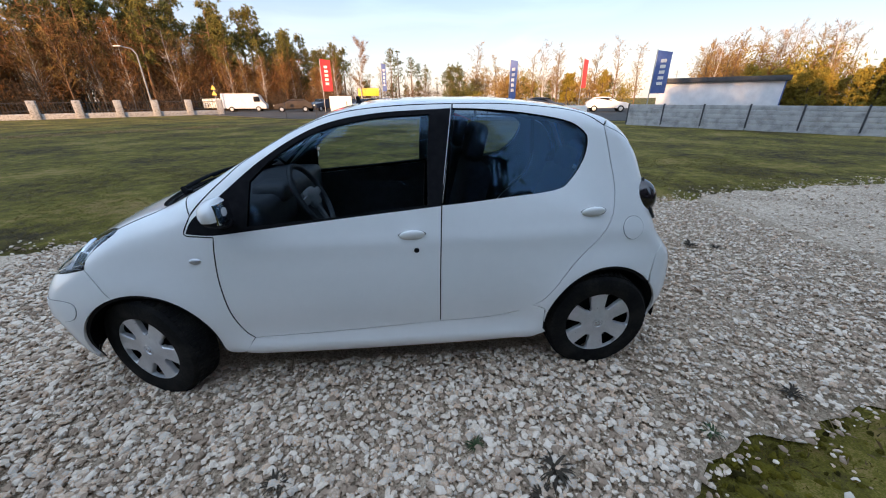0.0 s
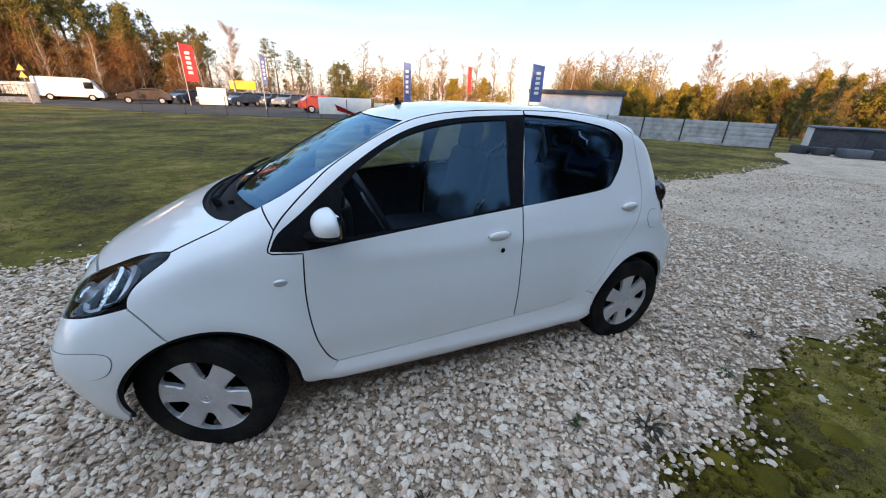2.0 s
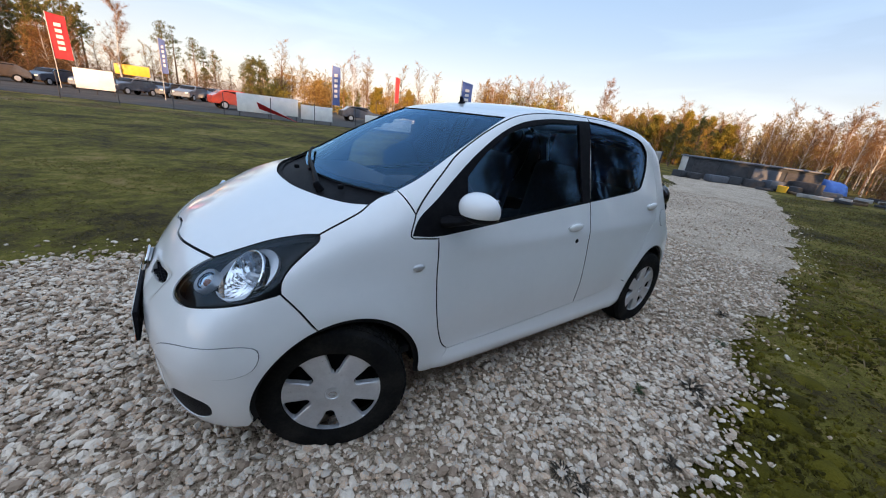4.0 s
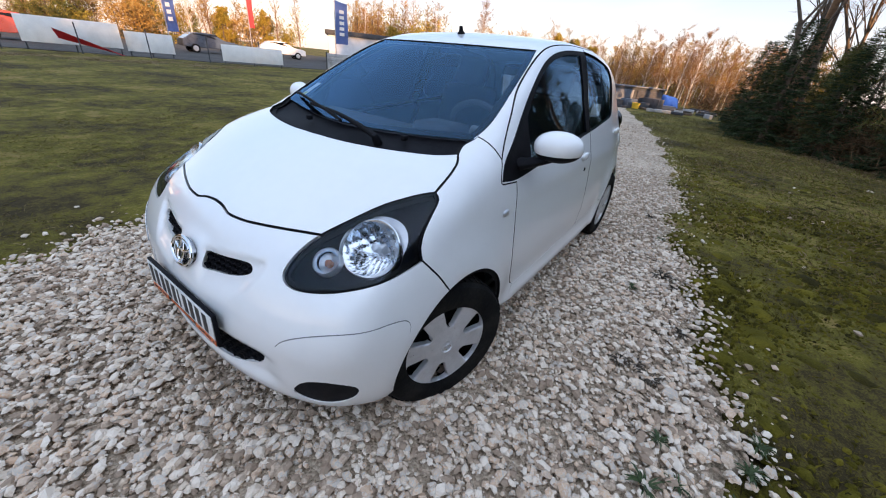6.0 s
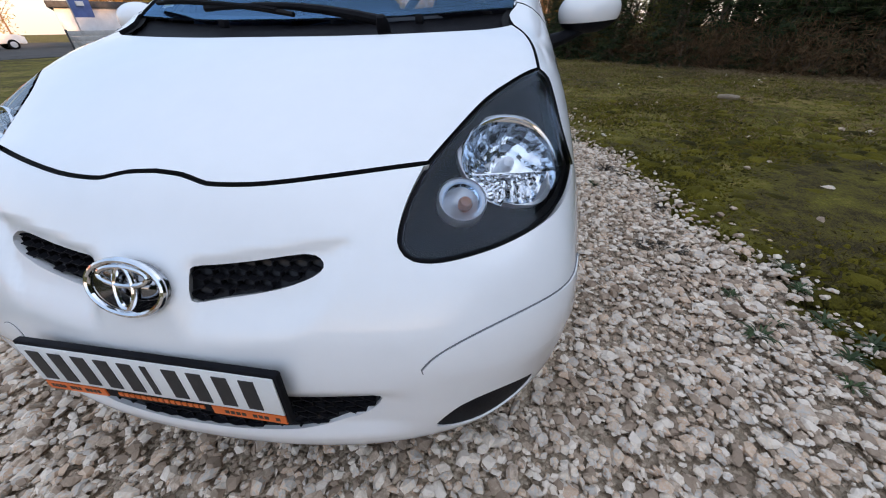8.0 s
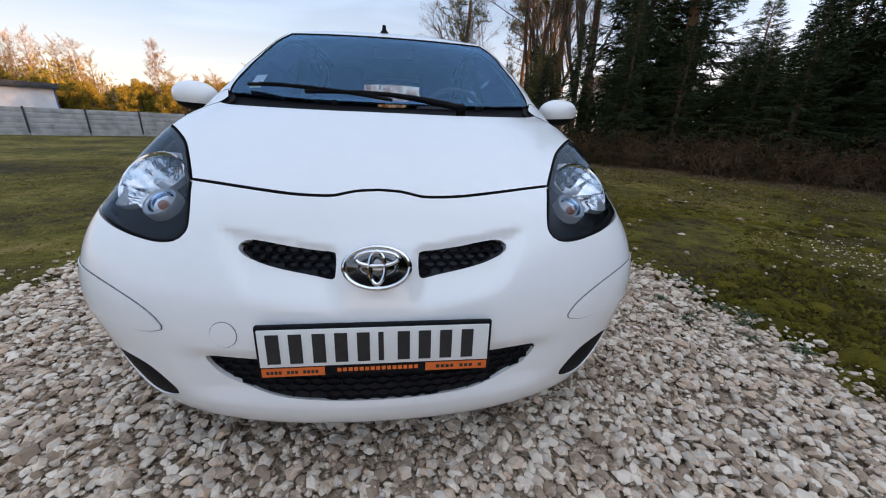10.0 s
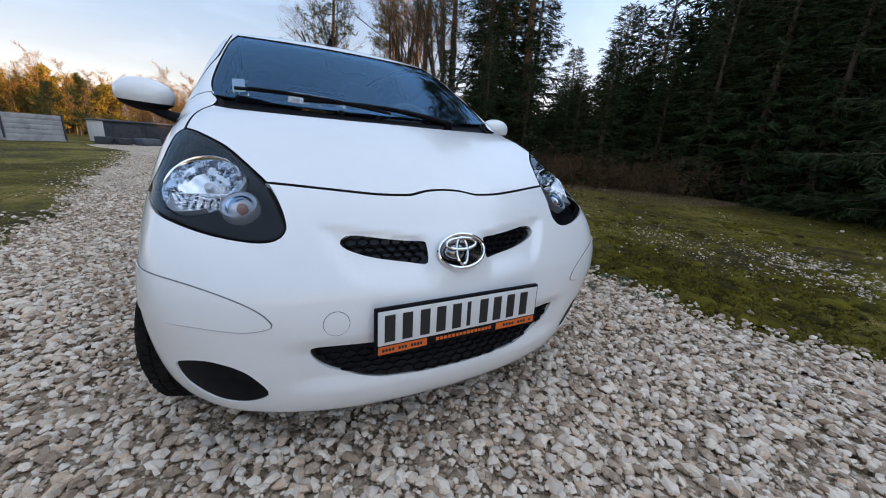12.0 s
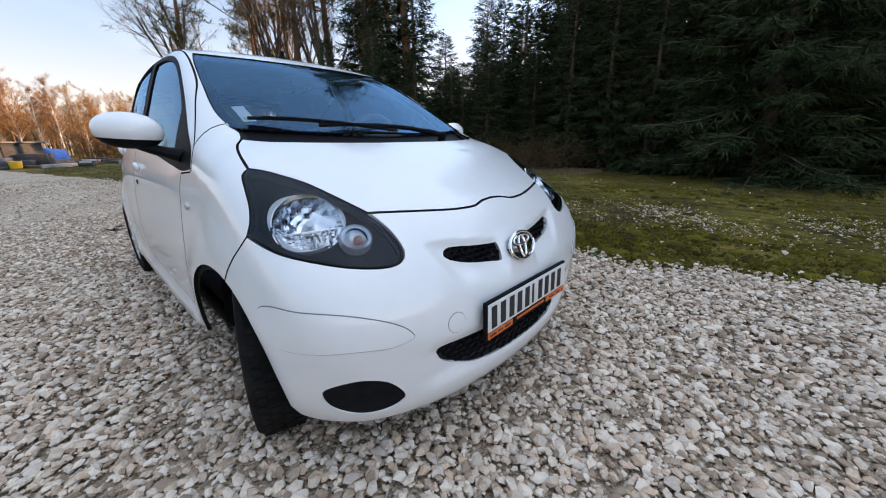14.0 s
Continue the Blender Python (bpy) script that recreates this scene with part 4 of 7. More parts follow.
# fenders, doors, sills, quarters
fender_loop = ring(lamp_rear[::-1], bumper_joint, arch_front_aft,
                   edge([(-.82, .785, .27), (-.80, .775, .232), (-.72, .775, .232), (-.66, .785, .315)]), door_front, door_tip, foot_seam[::-1],
                   edge([(-.88, .603, 1.012), (-.90, .60, 1.0), (-.95, .585, .985), (-.997, .60, .964)]), hood_side[::-1])
fenders = pair("fender", fender_loop, (-.12, -1, .5), PAINT, res=.03)
glass_f = ring(edge([(-.60, .735, .895), (-.575, .67, 1.09)]), edge([(-.575, .67, 1.09), (-.45, .62, 1.19), (-.26, .57, 1.282), (-.01, .545, 1.334), (.262, .535, 1.35)]),
               edge([(.262, .535, 1.35), (.245, .62, 1.16), (.24, .72, .966)]), edge([(.24, .72, .966), (-.18, .73, .925), (-.60, .735, .895)]))
dlo_f = ring(edge([(-.872, .7365, .8695), (-.838, .703, .922), (-.735, .675, 1.0), (-.52, .615, 1.165), (-.27, .56, 1.298), (-.01, .535, 1.352), (.366, .525, 1.374)]),
             edge([(.366, .525, 1.374), (.335, .62, 1.18), (.303, .715, .957)]), edge([(.303, .715, .957), (-.18, .735, .916), (-.60, .745, .874), (-.76, .748, .861), (-.872, .7365, .8695)]))
door_loop = ring(door_front, door_tip, door_top[:b_top + 1], door_b, door_low)
front_doors = pair("front_door", door_loop, (0, -1, .25), PAINT, holes=[dlo_f], res=.03)
pair("window_frame", dlo_f, (0, -1, .25), BLACK_PLASTIC, "black window surround", holes=[glass_f], parents=front_doors, seal=False, gap=0, lift=-.002, depth=.02, res=.03)
panes = pair("pane", glass_f, (0, -1, .25), WINDOW, "tinted side window", parents=front_doors, seal=False, gap=-.006, lift=-.008, depth=.0, res=.05)
dlo_r = closed([(.40, .525, 1.374), (.67, .53, 1.358), (.93, .55, 1.325), (1.03, .575, 1.28), (1.05, .595, 1.235), (1.025, .63, 1.15), (.955, .67, 1.06), (.875, .70, 1.018), (.6, .705, .985), (.332, .71, .960), (.313, .70, .972), (.331, .66, 1.09), (.353, .59, 1.24), (.374, .53, 1.36)], .018)
rear_loop = ring(rear_low, rear_edge, door_top[b_top:][::-1], door_b)
rear_doors = pair("rear_door", rear_loop, (0, -1, .25), PAINT, holes=[dlo_r], res=.03)
glass_r = dlo_r
pair("pane", glass_r, (0, -1, .25), DARK_WINDOW, "dark tinted rear side window", parents=rear_doors, seal=False, gap=-.004, lift=-.008, depth=.0, res=.05)
sill_loop = ring(door_low[::-1], rear_low, edge([(.70, .79, .385), (.77, .80, .42), (.845, .80, .40)]), edge([(.845, .80, .40), (.848, .79, .27)]),
                 edge([(.848, .79, .27), (.80, .775, .225), (0, .765, .205), (-.66, .77, .222), (-.72, .775, .232)]), edge([(-.72, .775, .232), (-.66, .785, .315)]))
sills = pair("sill", sill_loop, (0, -1, -.1), PAINT, res=.04, gap=.001, rim=PAINT)
hatch_side = edge([(1.14, .535, 1.29), (1.24, .545, 1.24), (1.35, .57, 1.10), (1.44, .59, .95), (1.52, .56, .78)])
tail_seam = edge([(1.52, .56, .78), (1.50, .64, .72), (1.46, .71, .66), (1.44, .74, .58)])
arch_r1 = arch_rear[np.argmin(np.abs(arch_rear[:, 0] - .845)):]
arch_end = int(np.argmin(np.abs(arch_r1[:, 0] - 1.44) + (arch_r1[:, 2] < .4) * .02))
quarter_loop = ring(rear_edge, hatch_side, tail_seam, edge([(1.44, .74, .58), (1.425, .755, .53)]), arch_r1[:arch_end][::-1], edge([(.848, .79, .35), (.845, .80, .40), (.77, .80, .42), (.70, .79, .385)]))
lamp_t = closed([(1.37, .635, 1.045), (1.42, .60, 1.055), (1.49, .52, .99), (1.53, .50, .90), (1.53, .545, .85), (1.48, .635, .83), (1.42, .675, .86), (1.375, .67, .95)], .02)
quarters = pair("quarter_panel", quarter_loop, (.28, -1, .2), PAINT, res=.03, gap=.001, rim=PAINT)
pair("tail_lamp_bed", lamp_t, (.7, -.7, .2), GLOSS_BLACK, "dark tail lamp surround", seal=False, lift=.012, depth=.03, res=.02)
for s in (1, -1):
    bm = bmesh.new(); bmesh.ops.create_uvsphere(bm, u_segments=28, v_segments=18, radius=1)
    bmesh.ops.scale(bm, vec=(.072, .062, .090), verts=bm.verts[:])
    o = part("tail_lamp", bm, TAIL, quarters[0 if s == 1 else 1], "bulging dark tail lamp"); o.matrix_basis = pose(1.378, -.616 * s, .948, 0, -14, -38 * s)
    bm = bmesh.new(); bmesh.ops.create_uvsphere(bm, u_segments=24, v_segments=14, radius=1)
    bmesh.ops.scale(bm, vec=(.038, .046, .066), verts=bm.verts[:])
    q = part("red_lens", bm, RED_LENS, o, "red lamp lens"); q.matrix_parent_inverse = o.matrix_basis.inverted(); q.matrix_basis = pose(1.428, -.598 * s, .95, 0, -14, -38 * s)
# roof with both screen pillars
roof_half = np.vstack([screen_top[::-1][:-1], screen_side[::-1][:-1], edge([(-.90, .60, 1.0), (-.88, .603, 1.012)])[:-1], foot_seam[:-1], door_top[:-1],
                       edge([(1.14, .535, 1.29), (1.19, .45, 1.335), (1.215, .25, 1.35), (1.22, 0, 1.355)])])
roof_loop = both_halves(roof_half)
roof = part("roof", skin_mesh("roof", roof_loop, (-.12, 0, 1), PAINT, res=.035, gap=.003, rim=RUBBER), None, car)
part("seal", seal_mesh("seal", roof_loop, .014, .010), None, roof)
# windscreen and the black scuttle in front of it
screen_loop = both_halves(np.vstack([screen_top[::-1][:-1], screen_side[::-1][:-1], screen_base]))
screen = part("windscreen", skin_mesh("windscreen", screen_loop, (-.6, 0, .8), SCREEN, gap=.002, lift=-.004, depth=.0, res=.06), None, car, "tinted windscreen")
border = both_halves(np.vstack([edge([(-.355, 0, 1.34), (-.35, .15, 1.34), (-.325, .34, 1.33), (-.295, .475, 1.31)])[:-1], edge([(-.295, .475, 1.31), (-.42, .515, 1.245), (-.6, .545, 1.155), (-.78, .57, 1.055), (-.865, .565, 1.015)])[:-1],
                                edge([(-.865, .565, 1.015), (-.93, .4, 1.025), (-.985, .2, 1.02), (-1.0, 0, 1.015)])]))
part("black_border", skin_mesh("black_border", screen_loop, (-.6, 0, .8), GLOSS_BLACK, [border], gap=.002, lift=-.009, depth=.0, res=.05), None, screen)
scuttle_loop = both_halves(np.vstack([screen_base[::-1][:-1], edge([(-.90, .60, 1.0), (-.95, .585, .985), (-.997, .60, .964)])[:-1], hood_rear]))
part("scuttle_panel", skin_mesh("scuttle_panel", scuttle_loop, (-.3, 0, 1), BLACK_PLASTIC, gap=-.012, lift=-.022, res=.04), None, car, "black plastic scuttle below the windscreen")
# tailgate and rear bumper
hatch_half = np.vstack([edge([(1.225, 0, 1.35), (1.22, .25, 1.345), (1.195, .45, 1.33), (1.14, .535, 1.29)])[:-1], hatch_side[:-1], edge([(1.52, .56, .78), (1.57, .45, .70), (1.585, .2, .66), (1.59, 0, .65)])])
hatch_loop = both_halves(hatch_half)
hglass = both_halves(np.vstack([edge([(1.265, 0, 1.33), (1.26, .25, 1.325), (1.25, .42, 1.30), (1.30, .48, 1.2)])[:-1], edge([(1.30, .48, 1.2), (1.41, .49, 1.0), (1.445, .42, .955), (1.47, .2, .94), (1.475, 0, .94)])]))
tailgate = part("tailgate", skin_mesh("tailgate", hatch_loop, (1, 0, .35), PAINT, [hglass], res=.04), None, car)
part("rear_window", skin_mesh("rear_window", hglass, (1, 0, .35), DARK_WINDOW, gap=-.006, lift=-.006, depth=0, res=.06), None, tailgate)
rb_half = np.vstack([edge([(1.59, 0, .65), (1.585, .2, .66), (1.57, .45, .70), (1.52, .56, .78)])[:-1], tail_seam[:-1], edge([(1.44, .74, .58), (1.425, .755, .53)])[:-1], arch_r1[arch_end:][:-1],
                     edge([(1.50, .75, .24), (1.55, .66, .22), (1.585, .4, .22), (1.59, 0, .22)])])
part("rear_bumper", skin_mesh("rear_bumper", both_halves(rb_half), (1, 0, 0), PAINT, axis=.9, res=.04), None, car)

# headlamps
lamp_loop = ring(lamp_top, lamp_rear[::-1], lamp_under[::-1])
LD = (-.65, -.5, .6)


def disc_on_skin(c, r, n=40, shift=(0, 0)):
    """A circle on the skin about a point of it, with the point and the slope there."""
    c = snap([c])[0]; nn = unit(slope(c[None]))[0]
    u_ = unit(np.cross(nn, (0, 0, 1))); v_ = np.cross(u_, nn)
    a_ = np.linspace(0, 2 * math.pi, n, endpoint=False)[:, None]
    return snap(c + u_ * (r * np.cos(a_) + shift[0]) + v_ * (r * np.sin(a_) + shift[1])), c, nn


MAIN, SMALL = (-1.452, -.618, .758), (-1.556, -.540, .722)
main_hole, main_c, main_n = disc_on_skin(MAIN, .094)
small_hole, small_c, small_n = disc_on_skin(SMALL, .042)
collar_out, _, _ = disc_on_skin(MAIN, .110, shift=(-.012, .012))
lamps = pair("headlamp", lamp_loop, LD, LAMP_BLACK, "headlamp with black housing and clear lens", holes=[main_hole, small_hole], gap=.004, lift=-.036, depth=.0, res=.02)
pair("lens", lamp_loop, LD, LENS, "clear lamp lens", parents=lamps, seal=False, gap=.004, lift=0, depth=.0, res=.035)
pair("lamp_edge", lamp_loop, LD, BLACK_PLASTIC, parents=lamps, seal=False, holes=[snap(lamp_loop + (lamp_loop.mean(0) - lamp_loop) * .035)], gap=.002, lift=-.003, depth=.04, res=.02)
pair("collar", collar_out, LD, SILVER, "silver lamp collar", parents=lamps, seal=False, holes=[main_hole], gap=0, lift=-.020, depth=.02, res=.02)


def reflector(bm, m, r, deep, facets=0):
    """A bowl with fluted facets that opens along the z axis of m."""
    N, K = 72, 12
    rings = []
    for k in range(K + 1):
        f = k / K
        rr = r * (1 - f) + r * .10 * f
        row = []
        for i in range(N):
            a = 2 * math.pi * i / N
            px, py = rr * math.cos(a), rr * math.sin(a)
            low_ = py < -.12 * r
            bumpy = ((.0032 * math.sin(px * 2 * math.pi / .017) if low_ else .0022 * math.sin(px * 2 * math.pi / .05 + 1) * math.sin(py * 2 * math.pi / .04)) * math.sin(math.pi * min(1, f * 1.15)) + (.004 if low_ else 0)) if facets else 0
            row.append(bm.verts.new(m @ Vector((rr * math.cos(a), rr * math.sin(a), -deep * (1 - (rr / r) ** 2) + bumpy))))
        rings.append(row)
    for u, v in zip(rings, rings[1:]):
        for i in range(N):
            bm.faces.new((u[i], u[(i + 1) % N], v[(i + 1) % N], v[i]))
    bm.faces.new(rings[-1])


for s, lamp in ((1, lamps[0]), (-1, lamps[1])):
    flip = Vector((1, s, 1))
    n = (Vector(main_n) * flip * .58 + Vector((-.42, -.06 * s, .03))).normalized()
    m = Matrix.Translation(Vector(main_c) * flip - Vector(main_n) * flip * .030) @ n.to_track_quat("Z", "Y").to_matrix().to_4x4()
    bm = bmesh.new(); reflector(bm, m, .090, .036, 1)
    part("reflector", bm, REFLECTOR, lamp, "faceted chrome reflector bowl", smooth=False)
    part("chrome_ring", lathe([(.089, -.008), (.090, .002), (.093, .004), (.096, .001), (.097, -.03)], 56, m), CHROME, lamp, "chrome lamp ring")
    part("bulb_cap", lathe([(0, .016), (.010, .014), (.014, 0), (.014, -.03)], 24, m @ pose(.004, .010, -.022)), SILVER, lamp)
    part("divider", box(-.070, .070, -.014, -.011, -.024, -.010, .001, m), CHROME, lamp, "cross bar in the bowl")
    n2 = (Vector(small_n) * flip).normalized()
    m2 = Matrix.Translation(Vector(small_c) * flip - n2 * .012) @ n2.to_track_quat("Z", "Y").to_matrix().to_4x4()
    bm = bmesh.new(); reflector(bm, m2, .041, .022, 0)
    part("indicator_bowl", bm, SILVER, lamp, "silver indicator bowl")
    part("indicator_ring", lathe([(.039, -.006), (.041, .003), (.044, -.002), (.044, -.025)], 40, m2), SILVER, lamp)
    part("indicator_bulb", lathe([(0, .004), (.009, .002), (.013, -.006), (.012, -.018)], 20, m2 @ pose(.006, -.004, -.002)), AMBER, lamp, "amber indicator bulb")
    part("indicator_dome", lathe([(0, .010), (.014, .009), (.026, .005), (.034, -.001), (.038, -.010)], 32, m2), LENS, lamp, "clear indicator cover")

# badge: an oval chrome ring with two ovals in it
badge = part("badge", lathe([(.0, -.006), (.97, -.006), (1.0, -.02)], 48, Matrix.Identity(4)), DARK_CHROME, car, "chrome oval badge on the nose")
bm_n = Vector((-.93, 0, .34)).normalized()
M_b = Matrix.Translation((-1.736, 0, .604)) @ bm_n.to_track_quat("Z", "Y").to_matrix().to_4x4()
badge.matrix_basis = M_b @ Matrix.Diagonal((.072, .046, .6, 1))


def oval(rx, ry, r, cx=0, cy=0, n=44):
    return tube([(cx + rx * math.cos(2 * math.pi * i / n), cy + ry * math.sin(2 * math.pi * i / n), .003) for i in range(n + 1)], r, 8)


for rx, ry, r, cx, cy in ((.073, .047, .0056, 0, 0), (.047, .0160, .0050, 0, .020), (.0175, .037, .0050, 0, .0)):
    p = part("oval_ring", oval(rx, ry, r, cx, cy), CHROME, badge)
    p.matrix_parent_inverse = (M_b @ Matrix.Diagonal((.072, .046, .6, 1))).inverted(); p.matrix_basis = M_b

# number plate holder with a dealer's plate (bars stand for the writing)
plate_at = pose(-1.786, 0, .424, 88, 0, -90)
plate = part("plate_holder", box(-.264, .264, -.064, .064, -.014, 0, .004), BLACK_PLASTIC, car, "black plate holder with white dealer plate")
plate.matrix_basis = plate_at
pw = part("plate", box(-.257, .257, -.036, .057, 0, .003, .001), PLATE_WHITE, plate, "white dealer plate")
bars = []
for k, x0 in enumerate((-.245, -.197, -.147, -.099, -.050, -.004, .040, .088, .137, .187)):
    if k == 5:
        bars.append((x0 + .006, x0 + .018, -.027, .046))
        continue
    bars.append((x0 + .005, x0 + .033, -.027, .046))
bm = bmesh.new()
for x0, x1, y0, y1 in bars:
    box(x0, x1, y0, y1, .003, .0042, bm=bm)
part("lettering", bm, INK, plate, "black bars for lettering", smooth=False)
part("orange_strip", box(-.256, -.12, -.061, -.040, 0, .002), ORANGE, plate, "orange advertising strip")
part("orange_strip", box(.110, .256, -.061, -.040, 0, .002), ORANGE, plate, "orange advertising strip")
for i in range(15):
    part("strip_bar", box(-.092 + i * .0125, -.083 + i * .0125, -.054, -.045, 0, .0018), ORANGE, plate)
for x0, dx, k in ((-.246, .0088, 13), (.135, .0112, 10)):
    for q in range(k):
        if q not in (4, 8):
            part("writing_bar", box(x0 + dx * q, x0 + dx * (q + .72), -.0545, -.0465, .002, .0026), INK, plate, smooth=False)


# wheels
def wheel(side, steer, x):
    w = tagged(new("wheel"), ""); w.parent = car
    w.matrix_basis = pose(x, -(.705 if x > 0 or side > 0 else .668) * side, .272, 0, 0, (0 if side > 0 else 180) + steer) @ pose(0, 0, 0, 90, 0, 0)
    # local z points outwards
    part("tyre", lathe([(.182, -.075), (.205, -.083), (.245, -.083), (.270, -.077), (.281, -.062), (.2845, -.03), (.2845, .03), (.281, .062), (.270, .077), (.245, .083), (.205, .083), (.182, .075)], 72), TYRE, w, "black rubber tyre")
    bm = bmesh.new()
    for i in range(60):
        for k, zz in enumerate((-.048, -.017, .017, .048)):
            box(.283, .2885, -.0105, .0105, zz - .0125, zz + .0125, bm=bm, m=Matrix.Rotation(2 * math.pi * (i + .5 * (k % 2)) / 60, 4, "Z") @ Matrix.Shear("XZ", 4, (0, 0)))
    part("tread", bm, TYRE, w, smooth=False)
    part("rim", lathe([(.0, .02), (.12, .018), (.17, .0), (.182, -.05), (.19, -.076)], 48), BLACK_PLASTIC, w, "dark wheel rim")
    cap = part("hubcap", lathe([(.184, .052), (.186, .070), (.190, .0760), (.197, .0775), (.202, .072), (.203, .05)], 72), SILVER, w, "silver six-spoke plastic hubcap")
    part("cap_centre", lathe([(0, .0765), (.022, .0765), (.025, .0745), (.028, .0785), (.031, .0770), (.034, .070)], 40), SILVER, cap)
    # six broad spokes: sectors that meet at the hub and the rim and leave a rounded window between each two
    dish = curve([(.026, .0775), (.050, .0745), (.085, .0700), (.130, .0690), (.170, .0700), (.190, .0755)])
    opening = curve([(.090, 0), (.0925, 5.0), (.097, 7.6), (.105, 9.2), (.130, 11.2), (.160, 13.6), (.174, 14.2), (.180, 12.5), (.1835, 8.5), (.185, 0)])
    radii = [.028, .045, .065, .080, .0895, .0915, .094, .098, .104, .115, .13, .145, .16, .17, .176, .18, .183, .1845, .19]
    for i in range(6):
        bm = bmesh.new()
        rows = []
        for r in radii:
            half = math.radians(30 - float(opening(r)))
            h = float(dish(r))
            open_ = float(opening(r)) > .1
            row = []
            for f, dz in ((-1, -.022 if open_ else 0), (-1, -.0025 if open_ else 0), (-.90, .0012 if open_ else 0), (-.55, .0018), (-.18, .0002), (.18, .0002), (.55, .0018), (.90, .0012 if open_ else 0), (1, -.0025 if open_ else 0), (1, -.022 if open_ else 0)):
                a_ = half * f
                ridge = dz * min(1, max(0, (r - .03) / .04)) * min(1, max(0, (.19 - r) / .012)) if dz > 0 else dz
                row.append(bm.verts.new((r * math.cos(a_), r * math.sin(a_), h + ridge)))
            rows.append(row)
        for a_, b_ in zip(rows, rows[1:]):
            for j in range(9):
                bm.faces.new((a_[j], b_[j], b_[j + 1], a_[j + 1]))
        bmesh.ops.transform(bm, verts=bm.verts[:], matrix=Matrix.Rotation(2 * math.pi * i / 6 + (.96 if x < 0 else .60), 4, "Z"))
        part("spoke", bm, SILVER, cap)
    part("cap_badge", oval(.014, .0095, .0016), CHROME, cap, "small oval emblem in the hubcap").matrix_basis = pose(0, 0, .0765)
    return w


STEER = -20
wheel(1, STEER, -1.165); wheel(-1, STEER + 2, -1.150); wheel(1, 0, 1.17); wheel(-1, 0, 1.17)
for x in (-1.155, 1.185):
    for s in (1, -1):
        n = 28
        V, F = [], []
        for j, (y, r) in enumerate(((.715, .350), (.62, .36), (.45, .35), (.45, .02))):
            for i in range(n + 1):
                a = math.radians(-4 + 188 * i / n)
                V.append((x + r * math.cos(a), -s * y, .275 + r * math.sin(a)))
        for j in range(3):
            F += [(j * (n + 1) + i, j * (n + 1) + i + 1, (j + 1) * (n + 1) + i + 1, (j + 1) * (n + 1) + i) for i in range(n)]
        part("arch_liner", mesh_of("arch_liner", V, F, BLACK_PLASTIC, True), None, car, "black wheel arch liner")
bm = box(-1.45, 1.42, -.47, .47, .19, .30, .03)
box(-.76, .80, -.70, .70, .19, .27, .02, bm=bm)
part("underbody", bm, RUBBER, car, "dark underbody")

# mirrors
for s in (1, -1):
    mir = part("door_mirror", bmesh.new(), PAINT, front_doors[0 if s == 1 else 1], "white door mirror on a black foot")
    bm = bmesh.new()
    bmesh.ops.create_uvsphere(bm, u_segments=32, v_segments=20, radius=1)
    for v in bm.verts:
        x, y, z = v.co
        k = 1 if x < 0 else .35                # domed towards the front, flat behind
        v.co = (x * .070 * k, (abs(y) ** .95 * (1 if y > 0 else -1)) * .100, (abs(z) ** .9 * (1 if z > 0 else -1)) * .062)
    top = bm.copy()
    bmesh.ops.bisect_plane(top, geom=top.verts[:] + top.edges[:] + top.faces[:], plane_co=(0, 0, -.026), plane_no=(0, 0, -1), clear_outer=True)
    bmesh.ops.bisect_plane(bm, geom=bm.verts[:] + bm.edges[:] + bm.faces[:], plane_co=(0, 0, -.027), plane_no=(0, 0, 1), clear_outer=True)
    at = pose(-.645, -.848 * s, 1.0, 0, -4, 6 * s) @ pose(0, 0, 0, -4 * s, 0, 0)
    p = part("shell", top, PAINT, mir, "white mirror shell"); p.matrix_basis = at
    p = part("lower_shell", bm, BLACK_PLASTIC, mir, "black lower mirror shell"); p.matrix_basis = at
    g = part("mirror_glass", box(.012, .0235, -.075, .075, -.042, .042, .004), CHROME, mir); g.matrix_basis = at
    foot = tube([(-.70, -.715 * s, .90), (-.685, -.75 * s, .915), (-.66, -.79 * s, .935), (-.648, -.82 * s, .962)], [.045, .034, .028, .03], 14)
    bmesh.ops.scale(foot, vec=(1, 1, .6), space=Matrix.Translation((0, 0, -.93)), verts=foot.verts[:])
    part("foot", foot, BLACK_PLASTIC, mir, "black mirror foot")

